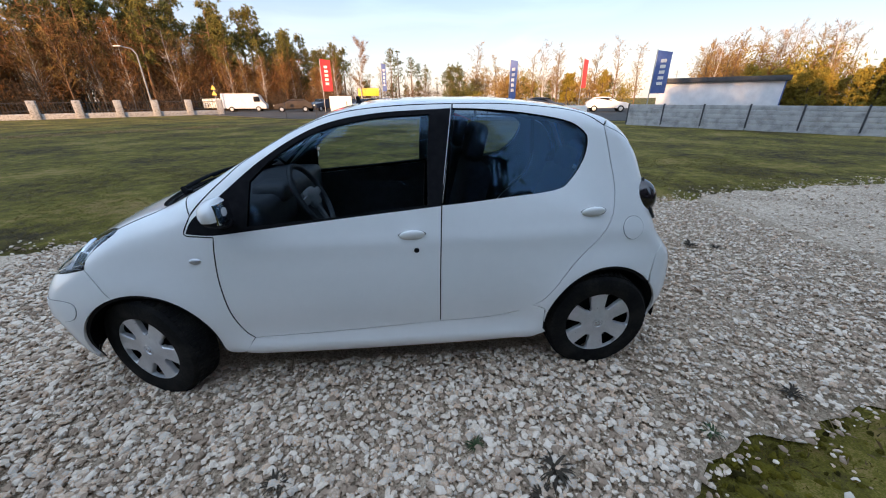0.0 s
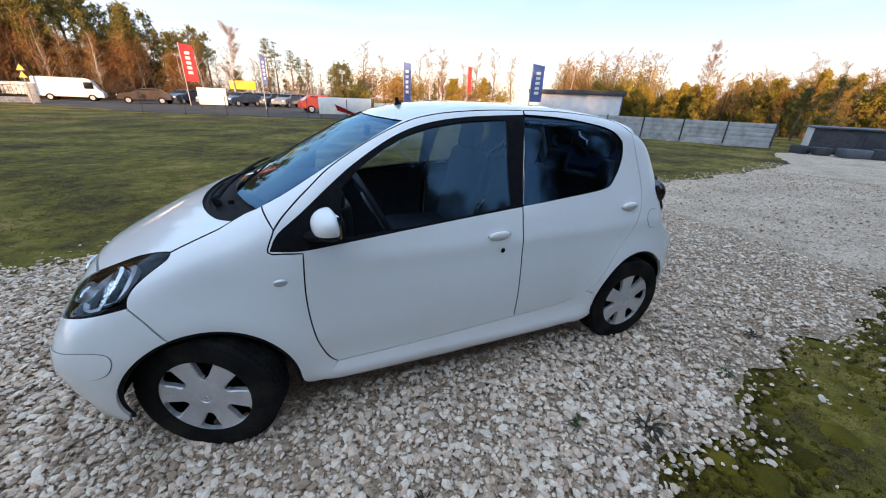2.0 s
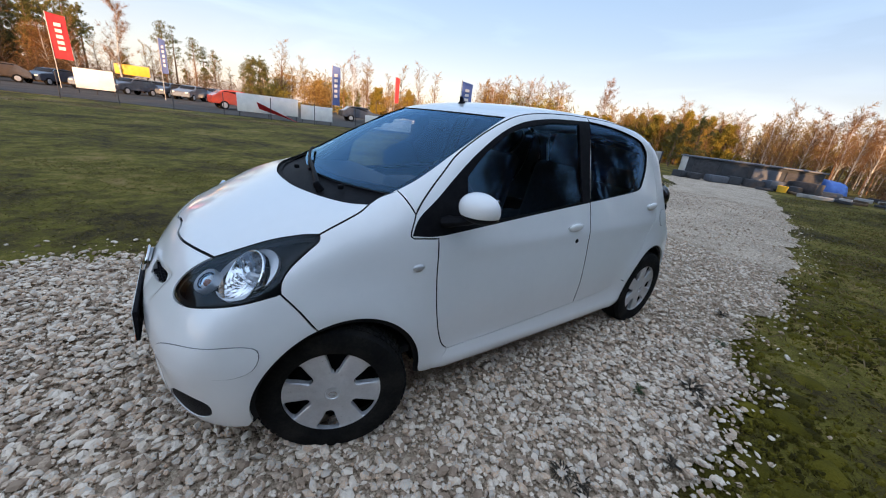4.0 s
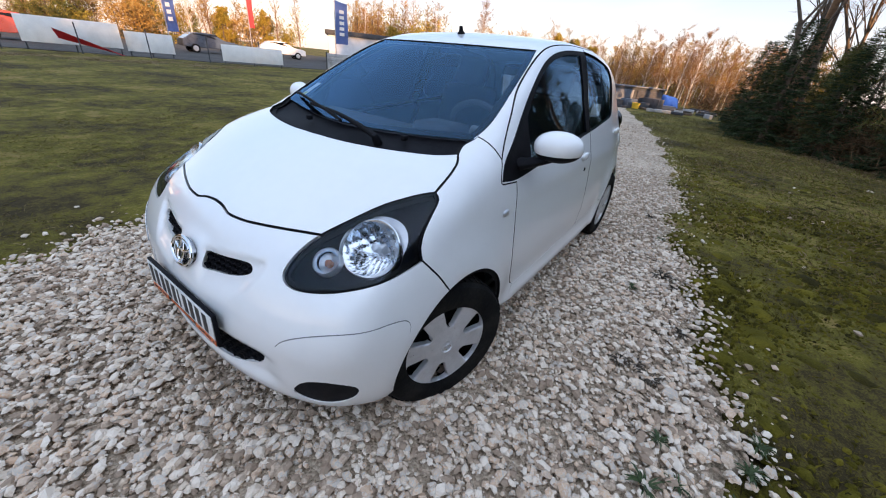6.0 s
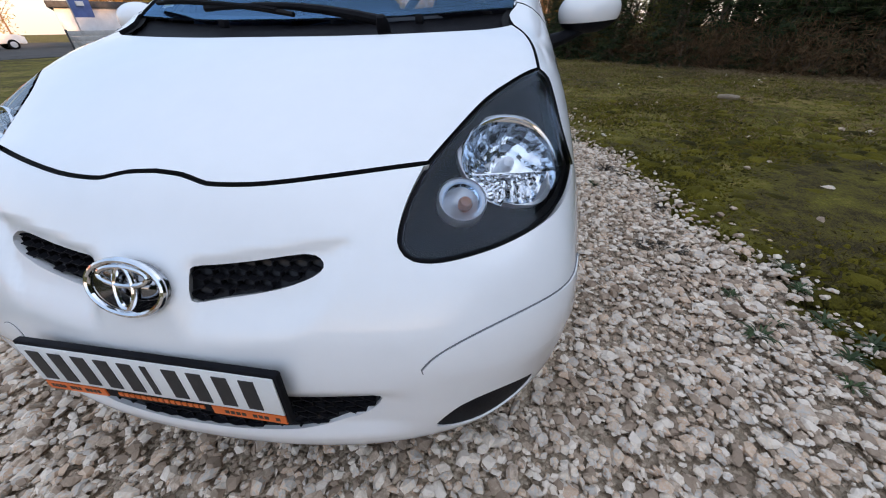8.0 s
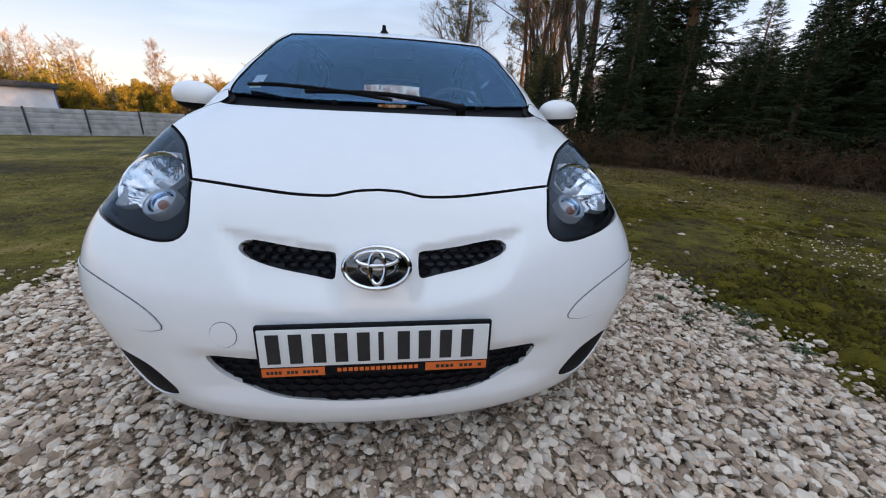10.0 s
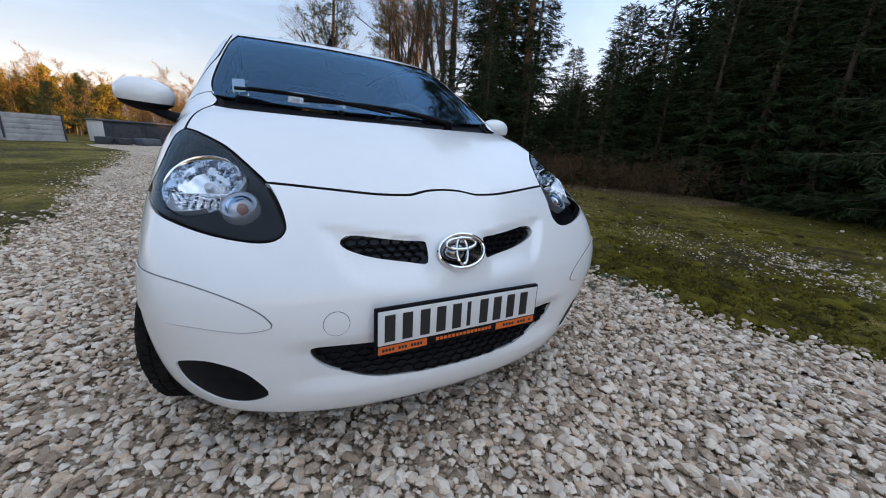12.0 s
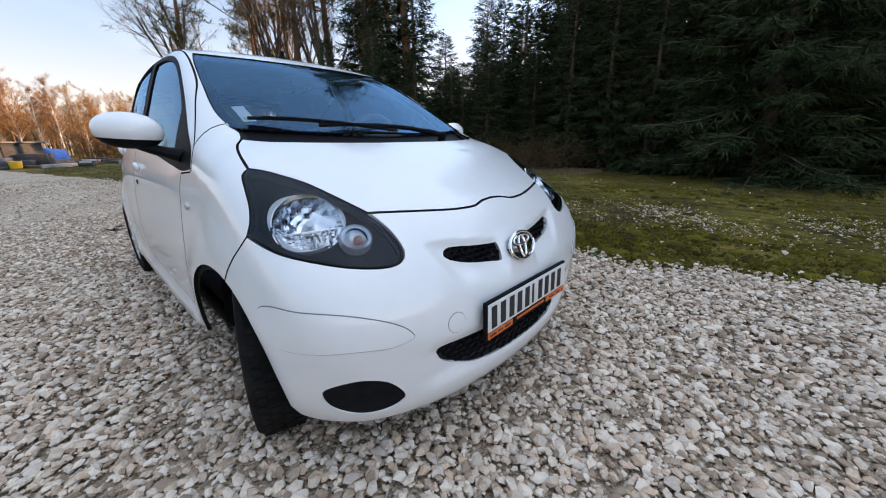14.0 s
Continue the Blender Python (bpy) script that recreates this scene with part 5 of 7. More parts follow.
# door handles, lock, side repeaters, filler cap, aerial, wipers
for s in (1, -1):
    for dx, dz, tilt, owner in ((.158, .834, -3, front_doors), (1.070, .906, -4, rear_doors)):
        y0 = float(snap([[dx, -.75, dz]])[0][1])
        h = bmesh.new()
        bmesh.ops.create_uvsphere(h, u_segments=24, v_segments=14, radius=1)
        bmesh.ops.scale(h, vec=(.062, .016, .026), verts=h.verts[:])
        ob = part("door_handle", h, PAINT, owner[0 if s == 1 else 1], "body-coloured door handle")
        ob.matrix_basis = pose(dx, (y0 - .006) * s, dz, 12 * s, tilt, 0)
        # Grey disc behind the handle stands for the shade of its recess.
        cup = part("handle_recess", lathe([(1, 0), (.9, .004), (.0, .006)], 32), GAP_LINE, owner[0 if s == 1 else 1])
        cup.matrix_basis = pose(dx, (y0 - .0015) * s, dz - .004, 90 * s + 12 * s, tilt, 0) @ Matrix.Diagonal((.068, .031, .2, 1))
    y0 = float(snap([[.178, -.75, .757]])[0][1])
    ob = part("door_lock", lathe([(0, .004), (.010, .004), (.012, .002), (.013, -.002)], 20), BLACK_PLASTIC, front_doors[0 if s == 1 else 1], "black door lock")
    ob.matrix_basis = pose(.178, y0 * s, .757, 90 * s, 0, 0)
    y0 = float(snap([[-.848, -.75, .744]])[0][1])
    ob = part("side_repeater", lathe([(0, .008), (.6, .0075), (.8, .005), (1, 0)], 28), SILVER, fenders[0 if s == 1 else 1], "clear oval side repeater")
    ob.matrix_basis = pose(-.848, y0 * s, .744, (90 - 6) * s, 0, 0) @ Matrix.Diagonal((.028, .0155, 1, 1))
a = np.linspace(0, 2 * math.pi, 36, endpoint=False)
cap_loop = snap(np.stack([1.302 + .060 * np.cos(a), np.full(36, -.72), .812 + .064 * np.sin(a)], 1))
flap = part("fuel_flap", skin_mesh("fuel_flap", cap_loop, (.2, -1, .1), PAINT, lift=.003, depth=.004, gap=.0025), None, quarters[0], "round fuel flap")
part("flap_joint", skin_mesh("flap_joint", cap_loop, (.2, -1, .1), GAP_LINE, lift=.001, depth=.001, gap=0), None, flap)
aer = part("aerial", lathe([(.024, 0), (.021, .010), (.013, .018), (.010, .036), (.010, .042), (.0, .044)], 20), BLACK_PLASTIC, roof, "short black roof aerial stub")
aer.matrix_basis = pose(-.13, .03, float(snap([[-.13, .03, 1.41]])[0][2]) - .004, 0, -14, 0)


def on_screen(x, y, up=.0):
    p = snap([[x, y, float(top_line(x))]])[0]
    return Vector(p + unit(slope(p[None]))[0] * up)


w = part("wiper", tube([on_screen(-1.095 + .125 * t, -.27 + .57 * t, .012 + .014 * math.sin(math.pi * min(1, t))) for t in np.linspace(0, 1, 11)], [.012, .012, .011, .010, .009, .008, .008, .007, .007, .007, .008], 8), BLACK_PLASTIC, car, "single black windscreen wiper")
part("blade", tube([on_screen(-.893 - .165 * t, .535 - .56 * t, .012 + .012 * math.sin(math.pi * t)) for t in np.linspace(0, 1, 11)], .007, 6), RUBBER, w)
part("blade_frame", tube([on_screen(-.895 - .162 * t, .53 - .545 * t, .018 + .010 * math.sin(math.pi * t)) for t in np.linspace(.08, .92, 9)], .005, 6), BLACK_PLASTIC, w)
part("pivot", lathe([(.0, .026), (.010, .024), (.016, .010), (.018, -.02)], 18, pose(*on_screen(-1.098, -.28, .0), 0, -30, 0)), BLACK_PLASTIC, w)
for x, y in ((-1.03, -.36), (-1.075, .18)):
    part("washer_jet", box(-.012, .012, -.010, .010, 0, .02, .004, Matrix.Translation(on_screen(x, y, -.010))), BLACK_PLASTIC, car)

# cabin
pair("door_card", door_loop, (0, -1, .25), CABIN, holes=[dlo_f], parents=front_doors, seal=False, gap=.02, lift=-.045, depth=.0, res=.06)
pair("door_card", rear_loop, (0, -1, .25), CABIN, holes=[dlo_r], parents=rear_doors, seal=False, gap=.02, lift=-.045, depth=.0, res=.06)
part("roof_lining", skin_mesh("roof_lining", roof_loop, (-.12, 0, 1), CABIN_GREY, res=.06, gap=.012, lift=-.028, depth=0), None, roof)
pair("pillar_trim", quarter_loop, (.28, -1, .2), CABIN, parents=quarters, seal=False, gap=.01, lift=-.04, depth=0, res=.06)
part("tailgate_trim", skin_mesh("tailgate_trim", hatch_loop, (1, 0, .35), CABIN, [hglass], res=.06, gap=.012, lift=-.04, depth=0), None, tailgate)
part("cabin_floor", box(-1.0, 1.45, -.68, .68, .27, .31, .01), CABIN, car)
dash = bmesh.new()
box(-.98, -.56, -.66, .66, .74, .955, .05, bm=dash, seg=4)
box(-.64, -.45, -.11, .11, .45, .86, .04, bm=dash, seg=3)
box(-.72, -.52, .26 - .62, .62 - .62 - .12, .90, 1.0, .035, bm=dash, seg=3)
part("dashboard", dash, CABIN, car, "dark grey dashboard")
sw = part("steering_wheel", oval(.185, .185, .0155), CABIN, car, "black steering wheel")
spokes = box(-.175, .175, -.02, .02, -.012, .006, .006); box(-.02, .02, -.17, 0, -.012, .006, .006, bm=spokes); box(-.06, .06, -.06, .05, -.02, .022, .02, bm=spokes, seg=3)
sp = part("hub", spokes, CABIN_GREY, sw)
sw.matrix_basis = pose(-.395, -.34, .93, 90, 0, 90) @ pose(0, 0, 0, -28, 0, 0)
for y in (-.34, .34):
    seat = tagged(new("front_seat"), ""); seat.parent = car
    seat.matrix_basis = pose(.12, y, .30)
    part("seat_base", box(-.25, .25, -.24, .24, .10, .27, .06, seg=4), FABRIC, seat)
    part("backrest", box(-.06, .07, -.23, .23, .22, .84, .055, Matrix.Translation((.22, 0, 0)) @ Matrix.Rotation(radians(13), 4, "Y"), seg=4), FABRIC, seat)
    part("headrest", box(-.045, .045, -.13, .13, .83, 1.03, .04, Matrix.Translation((.225, 0, 0)) @ Matrix.Rotation(radians(11), 4, "Y"), seg=4), FABRIC, seat)
    part("seat_rail", box(-.22, .22, -.2, .2, .0, .11, .02), CABIN, seat)
bench = tagged(new("rear_bench"), ""); bench.parent = car
bench.matrix_basis = pose(.95, 0, .30)
part("bench_base", box(-.28, .2, -.56, .56, .10, .27, .06, seg=3), FABRIC, bench)
part("bench_back", box(-.06, .07, -.55, .55, .22, .68, .05, Matrix.Translation((.20, 0, 0)) @ Matrix.Rotation(radians(16), 4, "Y"), seg=3), FABRIC, bench)
for y in (-.30, .30):
    part("rear_headrest", box(-.04, .04, -.12, .12, .66, .82, .035, Matrix.Translation((.21, y, 0)) @ Matrix.Rotation(radians(14), 4, "Y"), seg=3), FABRIC, bench)
rv = part("interior_mirror", box(-.012, .012, -.11, .11, -.03, .03, .012, pose(-.33, -.02, 1.27, 0, 12, -8)), BLACK_PLASTIC, screen)
# inspection slip in the screen's lower corner
slip = part("inspection_slip", mesh_of("inspection_slip", [on_screen(x, y, -.0065) for x, y in ((-.885, .500), (-.885, .545), (-.775, .545), (-.775, .500))], [(0, 1, 2, 3)], PALE_PRINT), None, screen, "pale paper slip behind the screen")
part("slip_stamp", mesh_of("slip_stamp", [on_screen(x, y, -.0055) for x, y in ((-.878, .507), (-.878, .538), (-.855, .538), (-.855, .507))], [(0, 1, 2, 3)], YELLOW_PRINT), None, slip)

# ---- trees ----
NEEDLE = surface("spruce_needle", [(.013, .024, .011), (.030, .049, .017), (.052, .070, .024)], scale=3, rough=.75, bump=0, island=.5, spec=.2)
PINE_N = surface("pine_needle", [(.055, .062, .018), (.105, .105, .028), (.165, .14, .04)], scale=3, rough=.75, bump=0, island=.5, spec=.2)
# A brighter copy of the pine needles, with low sun put into the colour.
SUN_TINT_N = surface("sun_tinted_far_needle", [(.075, .075, .018), (.14, .125, .028), (.21, .165, .038)], scale=3, rough=.75, bump=0, island=.5, spec=.2)
BARK = surface("bark", [(.05, .035, .024), (.11, .08, .055), (.16, .12, .09)], scale=6, rough=.95, bump=.5, bump_scale=40)
PINE_BARK = surface("pine_bark", [(.10, .055, .03), (.22, .12, .06), (.16, .10, .07)], scale=5, rough=.95, bump=.5, bump_scale=30)
BIRCH = surface("birch_bark", [(.20, .17, .14), (.50, .46, .40), (.62, .57, .50)], scale=5, rough=.8, bump=.2)
LOG = surface("cut_log", [(.22, .16, .11), (.38, .30, .22)], scale=12, rough=.9, bump=.3)
TWIG = surface("brown_twigs", [(.11, .055, .026), (.24, .118, .05), (.33, .18, .08)], scale=2, rough=.9, bump=0, island=.5, spec=.1)
BRUSH = surface("dull_brush", [(.055, .033, .018), (.11, .066, .036), (.17, .105, .058)], scale=2, rough=.95, bump=0, island=.5, spec=.05)
# Gold of low sunlight, put into twigs and young growth as their colour.
GOLD = surface("sun_gold_growth", [(.17, .095, .03), (.28, .165, .05), (.36, .235, .08)], scale=1.5, rough=.9, bump=0, island=.5, spec=.1)
# Pine needles brightened to golden green in place of low sunlight.
GREEN_GOLD = surface("sun_tinted_pine_needle", [(.15, .125, .022), (.27, .205, .036), (.37, .265, .05)], scale=3, rough=.8, bump=0, island=.5, spec=.1)
RUSSET = surface("russet_leaves", [(.115, .050, .019), (.21, .094, .033), (.29, .142, .053)], scale=1.5, rough=.9, bump=0, island=.5, spec=.1)


def cone_stack(points, radii, k=7):
    """A tapered limb as arrays of vertices and quads."""
    P = np.array(points, float); R = np.array(radii, float)
    t = unit(np.gradient(P, axis=0)); ref = np.where(np.abs(t[:, 2:3]) < .9, [[0, 0, 1.]], [[1., 0, 0]])
    a = unit(np.cross(t, ref)); b = np.cross(t, a)
    ang = np.arange(k) * 2 * np.pi / k
    V = (P[:, None] + R[:, None, None] * (np.cos(ang)[None, :, None] * a[:, None] + np.sin(ang)[None, :, None] * b[:, None])).reshape(-1, 3)
    F = [(i * k + j, i * k + (j + 1) % k, (i + 1) * k + (j + 1) % k, (i + 1) * k + j) for i in range(len(P) - 1) for j in range(k)]
    return V, np.array(F)


def joined(pieces):
    V, F, off = [], [], 0
    for v, f in pieces:
        V.append(v); F.append(np.asarray(f) + off); off += len(v)
    return np.vstack(V), np.vstack(F)


def slivers(base, way, length, width, r):
    """Thin leaf-like quads from base along way; arrays."""
    side = unit(np.cross(way, r.normal(size=way.shape)))
    n = len(base)
    L, W = np.broadcast_to(length, n)[:, None], np.broadcast_to(width, n)[:, None]
    P = np.stack([base, base + way * L * .45 + side * W, base + way * L, base + way * L * .45 - side * W], 1)
    return P.reshape(-1, 3), np.arange(n * 4).reshape(-1, 4)


def spruce_meshes(h, r, seed, branches=150, fine=1.0, low=.05, side=3):
    """A spruce: boughs set all round and all the way up, drooping, with hanging side shoots."""
    q = np.random.default_rng(seed)
    trunk = cone_stack([(0, 0, -.3), (0, 0, h * .5), (0, 0, h)], [h * .016 + .02, h * .009 + .01, .008])
    wood, base, way, ln = [trunk], [], [], []
    for i in range(branches):
        u0 = (i + q.uniform(0, 1)) / branches
        z = h * (low + (1 - low) * .99 * (1 - (1 - u0) ** 1.25))
        f = max(.0, 1 - z / h)
        a = i * 2.4 + q.uniform(-.6, .6); L = r * (f ** .8) * q.uniform(.55, 1.15) + .12
        s = np.linspace(0, 1, 6)
        droop = q.uniform(.15, .45) * min(1, f * 1.6)
        pts = np.column_stack([np.cos(a) * L * s, np.sin(a) * L * s, z + L * (.55 * (1 - f) ** 2 * s - droop * s * (1.5 - .8 * s))])
        wood.append(cone_stack(pts, .010 * (1 - s * .85) * (1 + 2 * f), 3))
        m = max(5, int(16 * L * fine) + 4)
        u = q.uniform(.08, 1, m) ** .8; pb = np.column_stack([np.interp(u, s, pts[:, j]) for j in range(3)])
        out = np.array([np.cos(a), np.sin(a), 0]); sd = np.array([-np.sin(a), np.cos(a), 0])
        sg = q.choice([-1, 1], m)
        w = unit(out * q.uniform(.3, 1.0, m)[:, None] + sd * (sg * q.uniform(.2, 1.1, m))[:, None] + np.array([0, 0, 1]) * (q.uniform(-.7, .15, m) + .5 * (1 - f) ** 3)[:, None])
        base.append(pb); way.append(w); ln.append(np.clip((.24 + .30 * L * (1 - u)) * q.uniform(.6, 1.25, m), .1, .75) / fine ** .2)
    base, way, ln = np.vstack(base), np.vstack(way), np.concatenate(ln)
    # each twig carries a few needled side shoots
    P1 = slivers(base, way, ln, ln * .055 / fine ** .35, q)
    b2 = np.repeat(base, side, 0) + np.repeat(way * ln[:, None], side, 0) * q.uniform(.2, .8, (len(base) * side, 1))
    w2 = unit(np.repeat(way, side, 0) + q.normal(0, .65, (len(b2), 3)) - [0, 0, .3])
    P2 = slivers(b2, w2, np.repeat(ln, side) * (.6 if side < 4 else .38), np.repeat(ln, side) * (.036 if side < 4 else .026) / fine ** .35, q)
    V, F = joined(wood); C, G = joined([P1, P2])
    return V, F, C, G


def slim_birch_meshes(h, seed, twigs=520):
    """A straight slim birch: upswept fine branches that end in a haze of twigs."""
    q = np.random.default_rng(seed)
    k = np.linspace(0, 1, 7)
    P = np.column_stack([np.cumsum(q.normal(0, .012 * h, 7)), np.cumsum(q.normal(0, .012 * h, 7)), h * k]); P[0, 2] = -.2
    wood, ends = [cone_stack(P, (.010 * h + .01) * (1 - .9 * k) + .004, 5)], []
    for i in range(44):
        f = q.uniform(.22, .97); a = q.uniform(0, 2 * np.pi); L = h * (.30 - .2 * f) * q.uniform(.6, 1.2); wide = q.uniform(.35, .85)
        s = np.linspace(0, 1, 4)
        b = np.array([np.interp(f, k, P[:, j]) for j in range(3)])
        pts = b + np.column_stack([np.cos(a) * L * wide * s, np.sin(a) * L * wide * s, L * (.9 * s - .2 * s * s)])
        wood.append(cone_stack(pts, (.004 * h * (1 - f) + .006) * (1 - .8 * s), 3)); ends.append(pts)
    e = np.array(ends); j = q.integers(0, len(e), twigs); u = q.integers(1, 4, twigs)
    w = unit(unit(e[j, 3] - e[j, 0]) + q.normal(0, .6, (twigs, 3)))
    return (*joined(wood), *slivers(e[j, u], w, q.uniform(.03, .085, twigs) * h, (.0016 if twigs < 1200 else .0008) * h, q))


def pine_meshes(h, r, seed, bare=.45, fine=1.0, width=.015):
    q = np.random.default_rng(seed)
    k = 7; zs = np.linspace(0, h * .96, k)
    px = np.cumsum(q.normal(0, .035 * h / 8, k)); py = np.cumsum(q.normal(0, .035 * h / 8, k))
    trunk = np.column_stack([px - px[0], py - py[0], zs]); trunk[0, 2] = -.3
    wood = [cone_stack(trunk, np.linspace(h * .016 + .03, .02, k))]
    base = []
    for i in range(int(26 * fine) + 8):
        f = q.uniform(bare, 1) ** .9; a = q.uniform(0, 2 * np.pi)
        L = r * (1 - ((f - bare) / (1 - bare)) ** 1.6 * .75) * q.uniform(.5, 1.1)
        b0 = np.array([np.interp(f * h, zs, trunk[:, j]) for j in range(3)])
        s = np.linspace(0, 1, 5)
        pts = b0 + np.column_stack([np.cos(a) * L * s, np.sin(a) * L * s, L * (.15 * s + q.uniform(.0, .45) * s * s)])
        wood.append(cone_stack(pts, .03 * (1 - s * .8), 4))
        m = int(7 * L * fine) + 5
        u = q.uniform(.3, 1, m)
        base.append(np.column_stack([np.interp(u, s, pts[:, j]) for j in range(3)]) + q.normal(0, .13 * r / 1.6, (m, 3)))
    base = np.vstack(base)
    c = int(12 * fine) + 3
    w = unit(q.normal(size=(len(base) * c, 3)) + [0, 0, .35])
    crown = slivers(np.repeat(base, c, 0), w, q.uniform(.14, .34, len(w)), width, q)
    V, F = joined(wood)
    return V, F, *crown


def bare_meshes(h, seed, spread=.5, levels=4, twigs=500, twig_len=.5, lean=0.0, stems=1):
    """A leafless tree: limbs that fork, ending in thin twigs."""
    q = np.random.default_rng(seed)
    wood, tips = [], []

    def grow(p, d, L, r, lev):
        s = np.linspace(0, 1, 4)
        bend = q.normal(0, .12, 3) * L
        pts = p + d * L * s[:, None] + bend * (s * s)[:, None]
        wood.append(cone_stack(pts, r * (1 - s * .45), 6 if lev == 0 else (4 if lev < 2 else 3)))
        if lev >= levels:
            tips.append((pts, d)); return
        for i in range(q.integers(2, 4) + (2 if lev == 0 else 0)):
            f = q.uniform(.45, 1) if lev == 0 else q.uniform(.3, 1)
            b = np.array([np.interp(f, s, pts[:, j]) for j in range(3)])
            nd = unit(d + q.normal(0, spread, 3) + [0, 0, .12])
            grow(b, nd, L * q.uniform(.42, .68), r * .5 * (1.1 - f * .3), lev + 1)
        tips.append((pts, d))
    for i in range(stems):
        grow(np.array([q.normal(0, .25 * (stems > 1)), q.normal(0, .25 * (stems > 1)), -.2]), unit(np.array([lean + q.normal(0, .08), q.normal(0, .08), 1])), h * .5 * q.uniform(.8, 1.1), h * .013 + .012, 0)
    k = q.integers(0, len(tips), twigs)
    u = q.uniform(.2, 1, twigs)
    b = np.array([tips[i][0][0] + (tips[i][0][-1] - tips[i][0][0]) * f for i, f in zip(k, u)])
    w = unit(np.array([tips[i][1] for i in k]) + q.normal(0, .6, (twigs, 3)))
    crown = slivers(b, w, q.uniform(.4, 1.1, twigs) * twig_len, .005, q)
    V, F = joined(wood)
    return V, F, *crown


def leafy_meshes(h, r, seed, n=2600, size=.16, low=.1, width=.28):
    """A young tree or shrub: several stems in a loose cloud of leaves and twigs."""
    q = np.random.default_rng(seed)
    V, F, C, G = bare_meshes(h, seed, .45, 3, 200, .4, stems=3)
    cl = q.normal(0, 1, (60, 3)) * (r * .45, r * .45, h * .20) + (0, 0, h * (.5 + low))
    b = cl[q.integers(0, 60, n)] + q.normal(0, .16 * r + .12, (n, 3))
    b[:, 2] = np.clip(b[:, 2], h * .04, h * 1.05)
    w = unit(q.normal(size=(n, 3)) + [0, 0, .6])
    C2 = slivers(b, w, q.uniform(.6, 1.3, n) * size, size * width, q)
    return V, F, *joined([(C, G), C2])


def tree(name, meshes, bark, leaf, label, group):
    V, F, C, G = meshes
    t = tagged(new(name), label, "tree" if "bush" not in name else "bush", group)
    t.location = (0, 0, -500)
    part("trunk", big_mesh("trunk", V, F, bark, True), None, t)
    part("crown", big_mesh("crown", C, G, leaf), None, t)
    return t


def plant(kinds, spots, scale=(.85, 1.15)):
    for x, y, *s in spots:
        broad = s[1] if len(s) > 1 else 1.0
        o = kinds[rng.integers(0, len(kinds))]
        k = s[0] if s else rng.uniform(*scale)
        c = copy_thing(o, pose(x, y, -.03, 0, 0, rng.uniform(0, 360)))
        c.scale = (k * broad, k * broad, k * rng.uniform(.94, 1.06))


spruces = [tree("spruce", spruce_meshes(9.5, 2.4, 11 + i, 210, .75, .03, 5), BARK, NEEDLE, "dark green spruce at the wood's edge", "spruces at the wood's edge") for i in range(3)]
big_spruce = tree("spruce", spruce_meshes(9.0, 2.8, 31, 280, 1.6, .03, 8), BARK, NEEDLE, "large dark spruce with drooping boughs down to the grass", "spruces at the wood's edge")
pines = [tree("pine", pine_meshes(11, 1.9, 41 + i, .38 + .08 * i, .82), PINE_BARK, PINE_N, "tall Scots pine with a bare reddish trunk", "pines") for i in range(3)]
far_pines = [tree("pine", pine_meshes(11, 2.0, 44 + i, .40 + .07 * i, .8, .034), PINE_BARK, SUN_TINT_N, "tall Scots pine with low sun tinted into its needles", "pines in the far wood") for i in range(3)]
young_pines = [tree("young_pine", pine_meshes(4.6, 1.5, 51 + i, .10), BARK, PINE_N, "young bushy green pine tree", "young pines") for i in range(2)]
bares = [tree("bare_tree", bare_meshes(9.5, 61 + i, .36, 5, 900, .5), BARK, TWIG, "tall leafless deciduous tree", "leafless trees") for i in range(3)]
filler_spruces = [tree("spruce", spruce_meshes(9.5, 2.6, 21 + i, 150, .28, .03, 2), BARK, NEEDLE, "dark green filler spruce for the wood and its sun screen", "spruces in the wood") for i in range(2)]
# Reddish bark and gold twigs carry the low sun on these birches.
slim = [tree("slim_birch", slim_birch_meshes(8.0, 171 + i, 900), (BIRCH, PINE_BARK, PINE_BARK, BARK)[i], GOLD if i else TWIG, "slim leafless birch, one of a set tinted for low sun", "slim birches") for i in range(4)]
sun_tinted_pines = [tree("sunlit_pine", pine_meshes(4.8, 1.7, 56 + i, .08, 1.25, .032), BARK, GREEN_GOLD, "young pine with golden-green low sun tinted into its needles", "young pines") for i in range(2)]
birches = [tree("birch", slim_birch_meshes(8.5, 71 + i, 3800), BIRCH, TWIG, "leafless birch with pale trunk in low sun", "birches") for i in range(2)]
russets = [tree("russet_tree", leafy_meshes(8.8, 3.2, 81 + i, 3800, .55, .1, .046), BARK, RUSSET, "russet-brown deciduous tree lit by low sun", "russet trees") for i in range(3)]
golden = [tree("golden_bush_tree", leafy_meshes(4.8, 2.5, 91 + i, 1700, .42, -.05, .11), BARK, (GOLD, GREEN_GOLD)[i % 2], "young growth with low sun's gold put into its colour", "young growth") for i in range(4)]
shrubs = [tree("brown_bush", leafy_meshes(1.5, 1.3, 95 + i, 1500, .30, -.15, .026), BARK, BRUSH, "brown leafless undergrowth bush", "undergrowth") for i in range(2)]

# the dark wood beside the track
rng = np.random.default_rng(21)
wood_edge = edge_of_wood
plant([big_spruce], [(-1.9, -9.9, 1.05)])
plant(spruces, [(x, float(wood_edge(x)) - rng.uniform(.6, 1.6), rng.uniform(.60, .75)) for x in (.7, 2.0, 3.2)] + [(x, float(wood_edge(x)) - rng.uniform(.5, 1.4), rng.uniform(.34, .44), 1.4) for x in (4.4, 5.4, 6.4, 7.6, 8.6, 12.2)])
